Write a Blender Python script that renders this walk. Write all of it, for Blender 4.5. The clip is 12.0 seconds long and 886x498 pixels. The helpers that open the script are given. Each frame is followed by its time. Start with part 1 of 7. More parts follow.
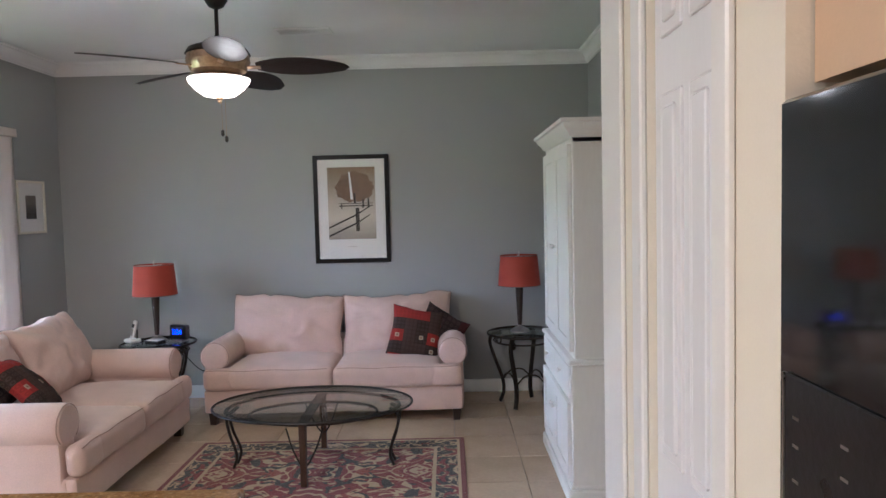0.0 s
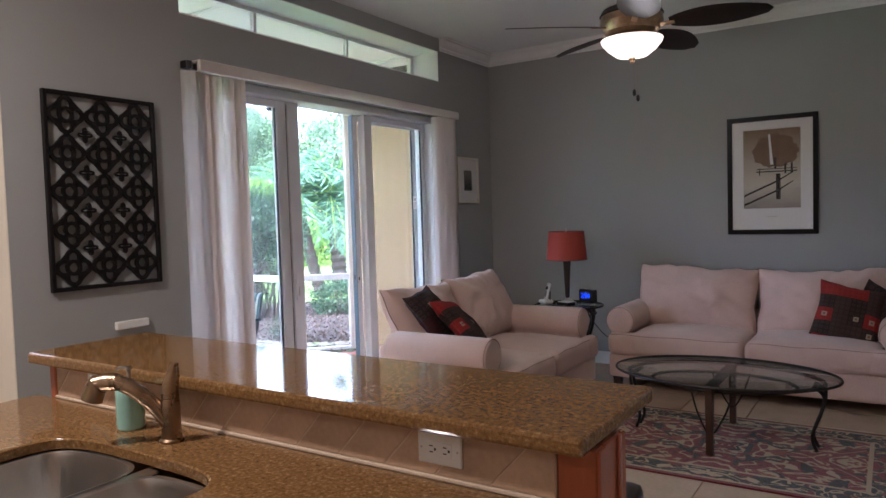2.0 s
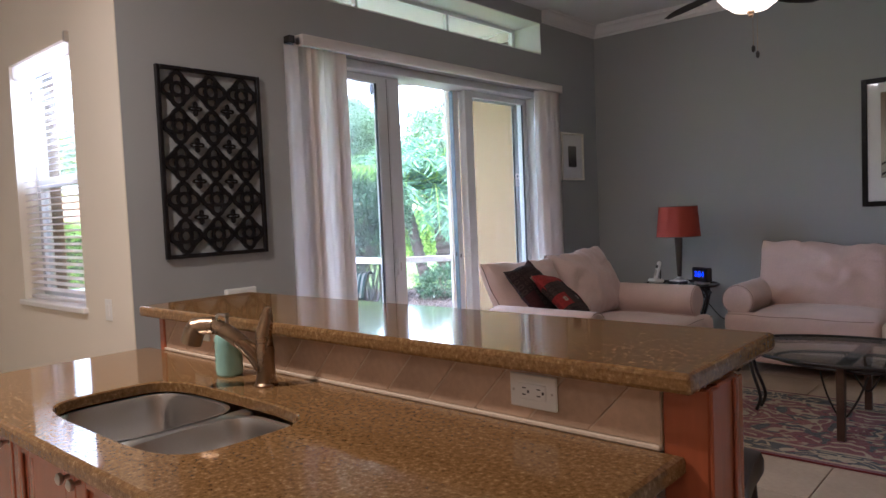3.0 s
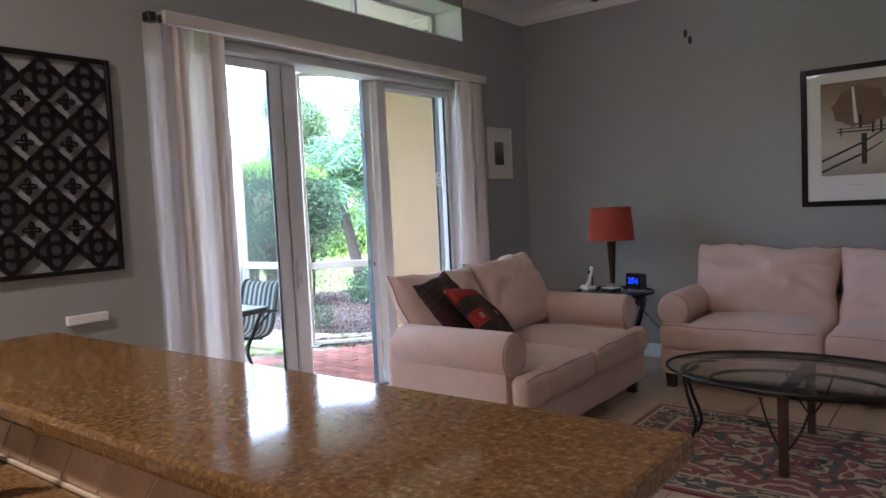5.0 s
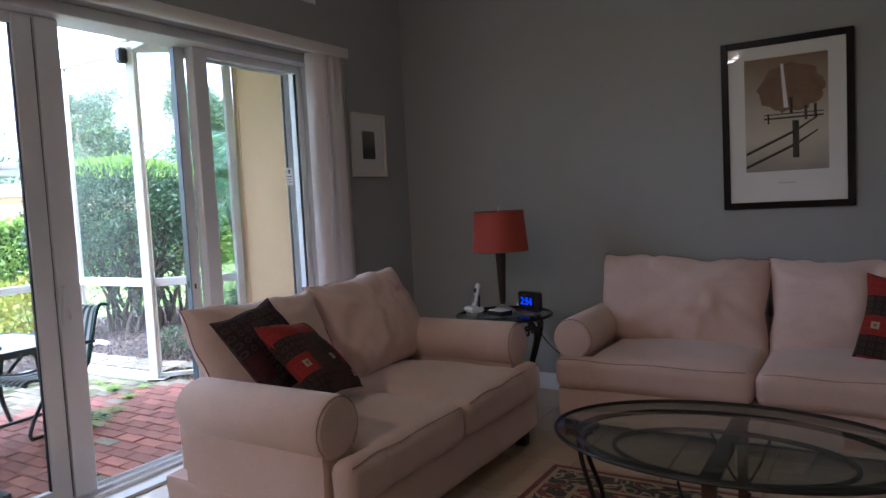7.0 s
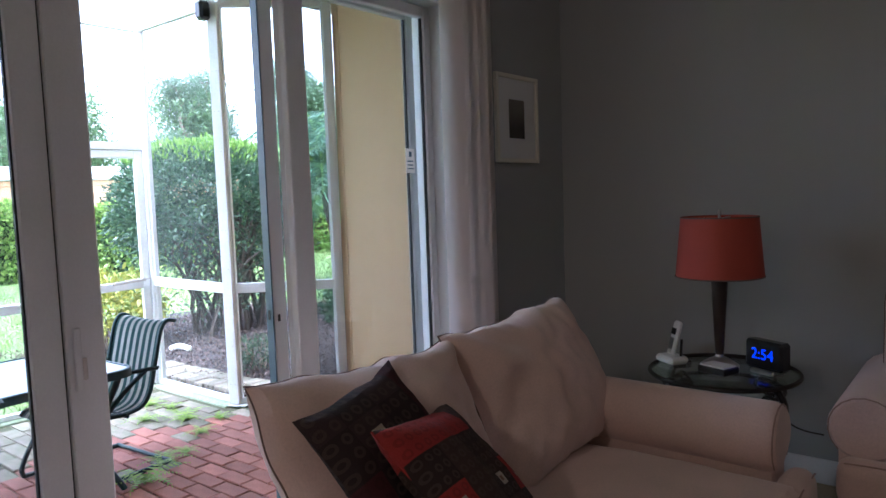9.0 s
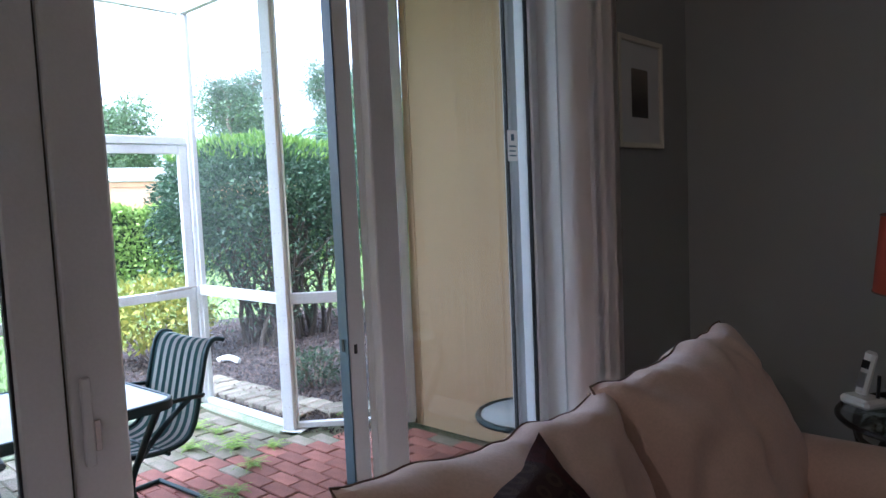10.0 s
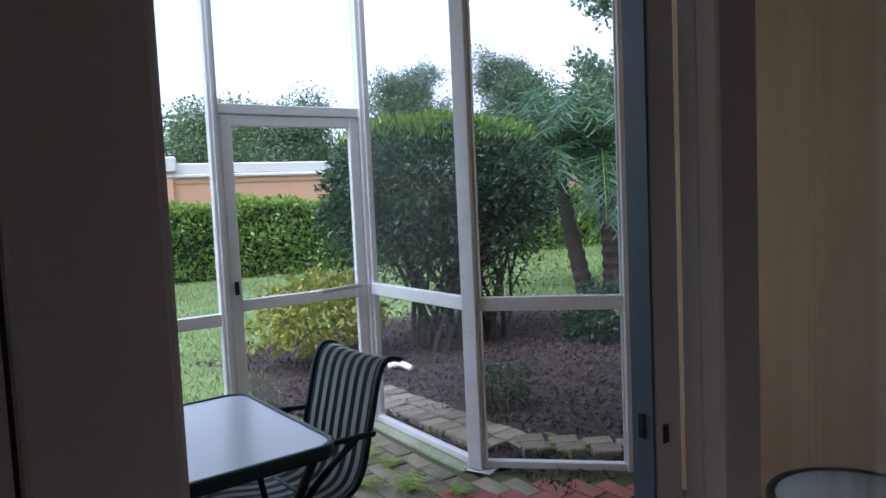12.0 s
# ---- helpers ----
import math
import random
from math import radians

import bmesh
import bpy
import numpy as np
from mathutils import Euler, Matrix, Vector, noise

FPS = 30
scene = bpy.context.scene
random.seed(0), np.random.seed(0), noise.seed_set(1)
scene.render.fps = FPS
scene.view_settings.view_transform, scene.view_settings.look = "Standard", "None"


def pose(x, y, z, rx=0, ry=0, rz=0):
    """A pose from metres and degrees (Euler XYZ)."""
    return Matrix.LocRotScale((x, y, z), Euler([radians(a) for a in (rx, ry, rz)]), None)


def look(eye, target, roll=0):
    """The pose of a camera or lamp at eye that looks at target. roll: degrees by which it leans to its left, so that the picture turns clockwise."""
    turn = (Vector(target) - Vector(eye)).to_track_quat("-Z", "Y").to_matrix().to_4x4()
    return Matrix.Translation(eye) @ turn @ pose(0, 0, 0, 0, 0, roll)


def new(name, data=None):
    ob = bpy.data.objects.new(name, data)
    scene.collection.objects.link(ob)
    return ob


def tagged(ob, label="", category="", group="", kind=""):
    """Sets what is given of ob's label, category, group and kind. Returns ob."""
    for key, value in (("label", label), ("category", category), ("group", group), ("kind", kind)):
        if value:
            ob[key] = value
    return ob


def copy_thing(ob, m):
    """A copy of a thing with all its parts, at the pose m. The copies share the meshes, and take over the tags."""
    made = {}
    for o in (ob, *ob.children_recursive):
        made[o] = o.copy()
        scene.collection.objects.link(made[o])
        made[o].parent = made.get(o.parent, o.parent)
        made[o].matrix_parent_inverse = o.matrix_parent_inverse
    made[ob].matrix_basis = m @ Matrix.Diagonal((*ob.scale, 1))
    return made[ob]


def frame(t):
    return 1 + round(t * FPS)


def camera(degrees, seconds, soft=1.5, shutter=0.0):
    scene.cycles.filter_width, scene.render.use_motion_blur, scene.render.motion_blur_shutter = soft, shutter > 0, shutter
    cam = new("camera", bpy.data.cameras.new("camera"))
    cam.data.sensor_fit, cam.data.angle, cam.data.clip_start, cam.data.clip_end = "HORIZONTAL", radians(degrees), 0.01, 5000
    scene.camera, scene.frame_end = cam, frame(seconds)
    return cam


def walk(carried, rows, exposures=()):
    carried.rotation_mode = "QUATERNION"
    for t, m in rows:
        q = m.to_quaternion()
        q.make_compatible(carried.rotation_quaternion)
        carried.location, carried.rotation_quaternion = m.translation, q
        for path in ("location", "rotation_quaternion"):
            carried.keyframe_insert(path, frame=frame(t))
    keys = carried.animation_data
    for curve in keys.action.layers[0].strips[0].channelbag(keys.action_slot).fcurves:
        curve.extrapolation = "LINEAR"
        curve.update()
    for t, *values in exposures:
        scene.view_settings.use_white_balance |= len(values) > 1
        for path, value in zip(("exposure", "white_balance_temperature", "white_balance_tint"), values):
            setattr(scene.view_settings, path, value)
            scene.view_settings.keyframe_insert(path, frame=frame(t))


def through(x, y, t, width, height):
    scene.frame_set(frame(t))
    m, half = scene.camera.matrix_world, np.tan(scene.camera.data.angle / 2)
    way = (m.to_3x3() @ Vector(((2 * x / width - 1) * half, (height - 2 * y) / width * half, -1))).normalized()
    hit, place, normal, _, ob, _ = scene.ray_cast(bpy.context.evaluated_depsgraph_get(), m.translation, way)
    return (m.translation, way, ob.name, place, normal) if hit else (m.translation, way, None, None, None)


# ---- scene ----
cam = camera(64.9, 12.0)
PATH = [
    (0, (0.405, 0.333, 1.767), (0.39, 2.329, 1.65), -1.4),
    (0.5, (0.41, 0.3, 1.724), (0.102, 2.273, 1.612), -1.4),
    (1, (0.422, 0.308, 1.682), (-0.21, 2.203, 1.574), -1.5),
    (1.5, (0.394, 0.347, 1.596), (-0.499, 2.134, 1.501), -1.6),
    (2, (0.384, 0.321, 1.512), (-0.701, 1.998, 1.417), -1.7),
    (2.5, (0.363, 0.325, 1.401), (-0.882, 1.888, 1.308), -2.1),
    (2.7, (0.363, 0.356, 1.362), (-0.94, 1.87, 1.269), -2.2),
    (4.3, (0.165, 0.748, 1.403), (-1.187, 2.214, 1.284), -2.7),
    (4.5, (0.133, 0.847, 1.399), (-1.209, 2.325, 1.286), -2.8),
    (5, (0.206, 1.049, 1.421), (-1.012, 2.63, 1.295), -2.8),
    (5.5, (0.24, 1.352, 1.502), (-0.895, 2.992, 1.352), -3.1),
    (6, (0.1, 1.643, 1.461), (-0.984, 3.317, 1.315), -3.0),
    (6.5, (0.004, 1.974, 1.417), (-1.045, 3.671, 1.281), -3.0),
    (6.7, (-0.01, 2.098, 1.412), (-1.056, 3.797, 1.277), -3.0),
    (8.3, (-0.737, 2.866, 1.479), (-1.822, 4.538, 1.314), -2.1),
    (8.5, (-0.854, 2.987, 1.486), (-2.0, 4.618, 1.322), -2.1),
    (9, (-1.194, 3.229, 1.481), (-2.447, 4.779, 1.321), -2.0),
    (9.5, (-1.533, 3.418, 1.489), (-2.855, 4.91, 1.327), -2.3),
    (10, (-1.844, 3.608, 1.467), (-3.19, 5.079, 1.311), -2.5),
    (10.5, (-2.132, 3.742, 1.436), (-3.597, 5.096, 1.294), -2.3),
    (11, (-2.428, 3.829, 1.424), (-4.023, 5.026, 1.281), -2.3),
    (11.5, (-2.627, 3.957, 1.4), (-4.273, 5.085, 1.257), -2.6),
    (12, (-2.832, 4.128, 1.381), (-4.481, 5.25, 1.236), -2.6),
]

EXPOSURES = [(0.0, 4.95, 4700, 13), (0.5, 5.2, 4750, 12), (1.0, 5.1, 4800, 12), (1.6, 4.15, 4850, 15), (2.0, 3.95, 4900, 18), (2.7, 3.95, 4900, 18), (4.3, 3.85, 4950, 18), (5.5, 3.85, 4950, 17), (6.2, 3.8, 4950, 17), (6.7, 3.55, 4950, 17), (8.3, 3.2, 4950, 17), (9.5, 2.95, 4850, 16), (10.5, 2.3, 4900, 16), (11.2, 1.35, 4950, 16), (12.0, 1.0, 5150, 18)]
walk(cam, [(t, look(eye, target, roll)) for t, eye, target, roll in PATH], EXPOSURES)

# ---- world and sun: a bright, hazy day ----
world = bpy.data.worlds.new("sky")
world.use_nodes = True
scene.world = world
sky = world.node_tree.nodes.new("ShaderNodeTexSky")
sky.sky_type = "NISHITA"
sky.sun_disc = False
sky.sun_elevation, sky.sun_rotation = radians(58), radians(167)
sky.air_density, sky.dust_density, sky.ozone_density = 1.0, 2.5, 1.0
background = world.node_tree.nodes["Background"]
background.inputs["Strength"].default_value = 0.15
haze = world.node_tree.nodes.new("ShaderNodeHueSaturation")
haze.inputs["Saturation"].default_value, haze.inputs["Value"].default_value = 0.12, 1.2
world.node_tree.links.new(sky.outputs[0], haze.inputs["Color"])
world.node_tree.links.new(haze.outputs[0], background.inputs["Color"])
sun = new("sun", bpy.data.lights.new("sun", "SUN"))
sun.data.energy, sun.data.angle, sun.data.color = 1.2, radians(45), (1.0, 0.96, 0.9)
sun.matrix_world = look((0, -18, 34), (-5, 3, 0))


def lamp(name, kind, where, energy, colour, size=0.1):
    data = bpy.data.lights.new(name, kind)
    data.energy, data.color = energy, colour
    if kind == "POINT":
        data.shadow_soft_size = size
    else:
        data.size = size
    ob = new(name, data)
    ob.matrix_world = where
    return ob


# the lit bowl of the ceiling fan, and the kitchen's ceiling lamps behind the walker
FAN = (-1.10, 5.04)
lamp("fan_bulb", "POINT", pose(FAN[0], FAN[1], 2.56), 0.5, (1.0, 0.82, 0.60), 0.08)
lamp("fan_bulb", "POINT", pose(FAN[0], FAN[1], 2.86), 0.4, (1.0, 0.82, 0.60), 0.10)
lamp("kitchen_lamp", "AREA", pose(-2.1, 0.5, 3.16), 4.6, (1.0, 0.77, 0.52), 0.16)
lamp("kitchen_lamp", "AREA", pose(-0.2, -1.4, 3.16), 1.0, (1.0, 0.80, 0.58), 0.16)


# daylight of the open sky in the upper sash of the nook window
nook_sky = lamp("nook_window_daylight", "AREA", look((-4.36, 2.215, 2.05), (-4.36, 0.0, 1.75)), 1.9, (0.95, 0.98, 1.0), 0.86)
nook_sky.data.shape, nook_sky.data.size_y = "RECTANGLE", 0.66


# ---- materials ----
def nodes_of(m):
    return m.node_tree.nodes, m.node_tree.links, m.node_tree.nodes["Principled BSDF"]


def mat(name, colour, rough=0.6, metal=0.0, vary=0.12, scale=6.0, grain=60.0, bump=0.15, stretch=(1, 1, 1), per=0.0, sheen=0.0, coat=0.0, second=None):
    """A surface with a slow and a fine variation of colour, roughness and relief; per: change from piece to piece."""
    m = bpy.data.materials.new(name)
    m.use_nodes = True
    n, l, b = nodes_of(m)
    tc, mp = n.new("ShaderNodeTexCoord"), n.new("ShaderNodeMapping")
    mp.inputs["Scale"].default_value = stretch
    l.new(tc.outputs["Object"], mp.inputs["Vector"])
    slow, fine = n.new("ShaderNodeTexNoise"), n.new("ShaderNodeTexNoise")
    for t, s in ((slow, scale), (fine, grain)):
        t.inputs["Scale"].default_value, t.inputs["Detail"].default_value = s, 4
        l.new(mp.outputs[0], t.inputs["Vector"])
    ramp = n.new("ShaderNodeValToRGB")
    lo = second or tuple(c * (1 - vary) for c in colour)
    hi = tuple(min(1, c * (1 + vary)) for c in colour)
    ramp.color_ramp.elements[0].position, ramp.color_ramp.elements[1].position = 0.3, 0.7
    ramp.color_ramp.elements[0].color, ramp.color_ramp.elements[1].color = (*lo, 1), (*hi, 1)
    add = n.new("ShaderNodeMath")
    add.operation = "MULTIPLY_ADD"
    add.inputs[1].default_value = 0.45
    l.new(fine.outputs["Fac"], add.inputs[0])
    half = n.new("ShaderNodeMath")
    half.operation = "MULTIPLY"
    half.inputs[1].default_value = 0.55
    l.new(slow.outputs["Fac"], half.inputs[0])
    l.new(half.outputs[0], add.inputs[2])
    l.new(add.outputs[0], ramp.inputs["Fac"])
    out = ramp.outputs["Color"]
    if per:
        info, hsv, mr = n.new("ShaderNodeObjectInfo"), n.new("ShaderNodeHueSaturation"), n.new("ShaderNodeMapRange")
        mr.inputs["To Min"].default_value, mr.inputs["To Max"].default_value = 1 - per, 1 + per
        l.new(info.outputs["Random"], mr.inputs["Value"])
        l.new(mr.outputs[0], hsv.inputs["Value"])
        l.new(out, hsv.inputs["Color"])
        out = hsv.outputs["Color"]
    l.new(out, b.inputs["Base Color"])
    rr = n.new("ShaderNodeMapRange")
    rr.inputs["To Min"].default_value, rr.inputs["To Max"].default_value = max(0.02, rough - 0.08), min(1, rough + 0.08)
    l.new(slow.outputs["Fac"], rr.inputs["Value"])
    l.new(rr.outputs[0], b.inputs["Roughness"])
    b.inputs["Metallic"].default_value = metal
    b.inputs["Sheen Weight"].default_value = sheen
    b.inputs["Coat Weight"].default_value = coat
    b.inputs["Coat Roughness"].default_value = 0.08
    if bump:
        bp = n.new("ShaderNodeBump")
        bp.inputs["Strength"].default_value, bp.inputs["Distance"].default_value = bump, 0.004
        l.new(fine.outputs["Fac"], bp.inputs["Height"])
        l.new(bp.outputs[0], b.inputs["Normal"])
    return m


def leafmat(name, dark, light, rough=0.45, through=0.35):
    """Leaves that differ one by one and let some light through."""
    m = bpy.data.materials.new(name)
    m.use_nodes = True
    n, l, b = nodes_of(m)
    geo, ramp = n.new("ShaderNodeNewGeometry"), n.new("ShaderNodeValToRGB")
    ramp.color_ramp.elements[0].color, ramp.color_ramp.elements[1].color = (*dark, 1), (*light, 1)
    l.new(geo.outputs["Random Per Island"], ramp.inputs["Fac"])
    l.new(ramp.outputs["Color"], b.inputs["Base Color"])
    b.inputs["Roughness"].default_value = rough
    tr, mix, o = n.new("ShaderNodeBsdfTranslucent"), n.new("ShaderNodeMixShader"), n["Material Output"]
    l.new(ramp.outputs["Color"], tr.inputs["Color"])
    mix.inputs["Fac"].default_value = through
    l.new(b.outputs[0], mix.inputs[1])
    l.new(tr.outputs[0], mix.inputs[2])
    l.new(mix.outputs[0], o.inputs["Surface"])
    return m


def panemat(name, tint=(0.97, 0.985, 0.98), gloss=0.04, rough=0.0):
    """A clear sheet of glass: straight through, glossier at a glance."""
    m = bpy.data.materials.new(name)
    m.use_nodes = True
    n, l, b = nodes_of(m)
    tr, gl, mix, lw = n.new("ShaderNodeBsdfTransparent"), n.new("ShaderNodeBsdfGlossy"), n.new("ShaderNodeMixShader"), n.new("ShaderNodeLayerWeight")
    tr.inputs["Color"].default_value = (*tint, 1)
    gl.inputs["Roughness"].default_value = rough
    lw.inputs["Blend"].default_value = 0.5
    pw, ma = n.new("ShaderNodeMath"), n.new("ShaderNodeMath")
    pw.operation, ma.operation = "POWER", "MULTIPLY_ADD"
    pw.inputs[1].default_value = 4.0
    ma.inputs[1].default_value, ma.inputs[2].default_value = 0.6, gloss
    l.new(lw.outputs["Facing"], pw.inputs[0])
    l.new(pw.outputs[0], ma.inputs[0])
    l.new(ma.outputs[0], mix.inputs["Fac"])
    l.new(tr.outputs[0], mix.inputs[1])
    l.new(gl.outputs[0], mix.inputs[2])
    l.new(mix.outputs[0], n["Material Output"].inputs["Surface"])
    return m


def glow(name, colour, strength):
    m = bpy.data.materials.new(name)
    m.use_nodes = True
    n, l, b = nodes_of(m)
    b.inputs["Base Color"].default_value = (*colour, 1)
    b.inputs["Emission Color"].default_value = (*colour, 1)
    b.inputs["Emission Strength"].default_value = strength
    return m


WALL = mat("grey_green_wall_paint", (0.345, 0.35, 0.34), 0.62, vary=0.03, scale=1.2, grain=160, bump=0.12)
CREAM = mat("cream_wall_paint", (0.78, 0.72, 0.60), 0.6, vary=0.03, scale=1.5, grain=160, bump=0.12)
TAN = mat("tan_wall_paint", (0.62, 0.44, 0.28), 0.6, vary=0.03, scale=1.5, grain=160, bump=0.12)
CEIL = mat("ceiling_paint", (0.80, 0.80, 0.79), 0.8, vary=0.03, scale=2, grain=110, bump=0.35)
TRIM = mat("white_trim_paint", (0.80, 0.79, 0.77), 0.35, vary=0.03, scale=4, grain=90, bump=0.05)
DOORW = mat("white_door_paint", (0.78, 0.78, 0.80), 0.35, vary=0.03, scale=3, grain=90, bump=0.06, stretch=(1, 1, 0.2))
TILE = mat("beige_floor_tile", (0.56, 0.44, 0.32), 0.22, vary=0.09, scale=5, grain=40, bump=0.06, per=0.06)
GROUT = mat("floor_grout", (0.42, 0.36, 0.29), 0.85, vary=0.15, scale=8, grain=120)
ALU = mat("white_aluminium", (0.78, 0.79, 0.80), 0.38, vary=0.05, scale=3, grain=120, bump=0.08)
ALUOUT = mat("weathered_white_aluminium", (0.70, 0.71, 0.70), 0.45, vary=0.12, scale=4, grain=70, bump=0.15)
GASKET = mat("dark_gasket", (0.03, 0.035, 0.04), 0.6)
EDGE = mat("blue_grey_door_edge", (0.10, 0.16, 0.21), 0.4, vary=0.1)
GLASS = panemat("window_glass", (0.91, 0.925, 0.925))
TGLASS = panemat("table_glass", (0.80, 0.86, 0.84), 0.05)
PGLASS = panemat("picture_glass", (0.98, 0.98, 0.98), 0.025)
BLIND = mat("white_blind_vinyl", (0.88, 0.84, 0.82), 0.5, vary=0.04, scale=8, grain=60, bump=0.1, stretch=(1, 1, 0.1))
n, l, b = nodes_of(BLIND)
tl, mx = n.new("ShaderNodeBsdfTranslucent"), n.new("ShaderNodeMixShader")
tl.inputs["Color"].default_value = (0.93, 0.88, 0.85, 1)
mx.inputs["Fac"].default_value = 0.62
l.new(b.outputs[0], mx.inputs[1])
l.new(tl.outputs[0], mx.inputs[2])
l.new(mx.outputs[0], n["Material Output"].inputs["Surface"])
SOFA = mat("dusty_pink_microfibre", (0.64, 0.465, 0.395), 0.85, vary=0.12, scale=4, grain=140, bump=0.25, sheen=0.35)
SEAM = mat("pink_welt", (0.36, 0.245, 0.205), 0.85)
PIPE = mat("brown_piping", (0.16, 0.10, 0.08), 0.8)
DARKWOOD = mat("dark_wood", (0.035, 0.02, 0.014), 0.35, vary=0.3, scale=5, grain=40, stretch=(1, 1, 0.15))
IRON = mat("dark_bronze_iron", (0.035, 0.030, 0.028), 0.42, 0.6, vary=0.25, scale=9, grain=80)
LEGWOOD = mat("red_brown_leg_metal", (0.07, 0.035, 0.022), 0.4, 0.2, vary=0.3, scale=9, grain=60)
BRONZE = mat("aged_bronze", (0.42, 0.30, 0.19), 0.35, 0.7, vary=0.35, scale=14, grain=50)
SILVER = mat("brushed_nickel", (0.55, 0.52, 0.48), 0.3, 1.0, vary=0.08, scale=10, grain=90)
STEEL = mat("brushed_steel", (0.55, 0.54, 0.52), 0.30, 1.0, vary=0.05, scale=3, grain=220, bump=0.02)
SHADE = mat("brick_red_lampshade", (0.36, 0.055, 0.030), 0.8, vary=0.12, scale=5, grain=220, bump=0.2)
LINER = mat("shade_liner", (0.75, 0.68, 0.58), 0.8)
CABW = mat("antique_white_cabinet", (0.78, 0.77, 0.73), 0.45, vary=0.04, scale=4, grain=60, bump=0.08, stretch=(1, 1, 0.2))
CHERRY = mat("cherry_wood", (0.33, 0.085, 0.028), 0.28, vary=0.25, scale=4, grain=45, bump=0.08, stretch=(1, 1, 0.12), coat=0.4)
WHITEP = mat("white_plastic", (0.80, 0.79, 0.75), 0.35, vary=0.02)
BLACKP = mat("black_plastic", (0.012, 0.012, 0.014), 0.3, vary=0.2)
BLACKF = mat("black_frame", (0.012, 0.010, 0.010), 0.35, vary=0.3)
nodes_of(BLACKF)[2].inputs["Specular IOR Level"].default_value = 0.15
MATBOARD = mat("white_mat_board", (0.82, 0.81, 0.78), 0.8, vary=0.02)
CREAMF = mat("cream_picture_frame", (0.72, 0.68, 0.56), 0.5, vary=0.05)
TEAL = mat("pale_teal_bottle", (0.36, 0.62, 0.53), 0.25, vary=0.06, coat=0.5)
STUCCO = mat("yellow_stucco", (0.58, 0.405, 0.23), 0.9, vary=0.05, scale=3, grain=70, bump=0.5)
PEACH = mat("peach_stucco", (0.72, 0.42, 0.24), 0.9, vary=0.08, scale=1, grain=40, bump=0.4)
CAPW = mat("wall_cap_paint", (0.72, 0.70, 0.66), 0.8, vary=0.08, scale=1, grain=20)
PAVER = mat("red_paver", (0.36, 0.15, 0.11), 0.8, vary=0.30, scale=9, grain=90, bump=0.5, per=0.28)
PAVERG = mat("mossy_grey_paver", (0.29, 0.225, 0.19), 0.85, vary=0.35, scale=7, grain=80, bump=0.5, per=0.25, second=(0.12, 0.15, 0.07))
PSAND = mat("joint_sand", (0.11, 0.09, 0.06), 0.95, vary=0.4, scale=6, grain=80, second=(0.05, 0.08, 0.02))
CONC = mat("mossy_concrete", (0.38, 0.40, 0.30), 0.9, vary=0.25, scale=5, grain=60, bump=0.4, second=(0.18, 0.24, 0.12))
MULCH = mat("brown_mulch", (0.040, 0.029, 0.026), 0.95, vary=0.5, scale=12, grain=90, bump=1.0)
SOIL = mat("lawn_soil", (0.17, 0.24, 0.08), 0.95, vary=0.35, scale=1.5, grain=30, bump=0.6)
PGREEN = mat("dark_green_metal", (0.012, 0.035, 0.035), 0.38, 0.3, vary=0.2)
FROST = mat("frosted_table_glass", (0.62, 0.68, 0.72), 0.16, vary=0.03, scale=2, grain=180, bump=0.12)
# grey bark again, darkened for the shade under the clipped shrub's crown
SHADEBARK = mat("shaded_grey_bark", (0.075, 0.060, 0.047), 0.95, vary=0.4, scale=12, grain=70, bump=1.0, stretch=(1, 1, 0.3))
BARK = mat("grey_bark", (0.20, 0.16, 0.12), 0.95, vary=0.4, scale=12, grain=70, bump=1.0, stretch=(1, 1, 0.3))
PALMBARK = mat("palm_bark", (0.040, 0.029, 0.023), 0.95, vary=0.5, scale=14, grain=60, bump=1.0, stretch=(1, 1, 2))
PALEBARK = mat("pale_bark", (0.46, 0.42, 0.36), 0.9, vary=0.3, scale=10, grain=60, bump=0.8)
HEDGELEAF = leafmat("clipped_shrub_leaf", (0.014, 0.040, 0.022), (0.10, 0.17, 0.085))
FRESHLEAF = leafmat("fresh_leaf", (0.09, 0.20, 0.03), (0.24, 0.36, 0.07))
LOWLEAF = leafmat("low_hedge_leaf", (0.14, 0.25, 0.04), (0.42, 0.55, 0.13))
YELLOWLEAF = leafmat("yellow_green_leaf", (0.16, 0.22, 0.04), (0.50, 0.46, 0.09))
FARLEAF = leafmat("far_tree_leaf", (0.07, 0.13, 0.05), (0.20, 0.29, 0.13))
# needle greens lightened, with distance haze mixed into the colour
PINELEAF = leafmat("hazed_pine_needles", (0.075, 0.125, 0.07), (0.19, 0.27, 0.16))
PALMLEAF = leafmat("palm_leaflet", (0.035, 0.085, 0.055), (0.12, 0.22, 0.12))
FERN = leafmat("fern_leaf", (0.14, 0.26, 0.03), (0.34, 0.48, 0.08))
BLADE = leafmat("grass_blade", (0.11, 0.19, 0.04), (0.36, 0.44, 0.15))
CHIP = leafmat("mulch_chip", (0.018, 0.013, 0.011), (0.19, 0.14, 0.11), 0.9, 0.0)
REDFLOWER = mat("red_petals", (0.70, 0.06, 0.04), 0.6)
BULB = glow("lit_glass_bowl", (1.0, 0.72, 0.42), 0.16)
BLUEDIGIT = glow("blue_digits", (0.02, 0.05, 1.0), 0.16)


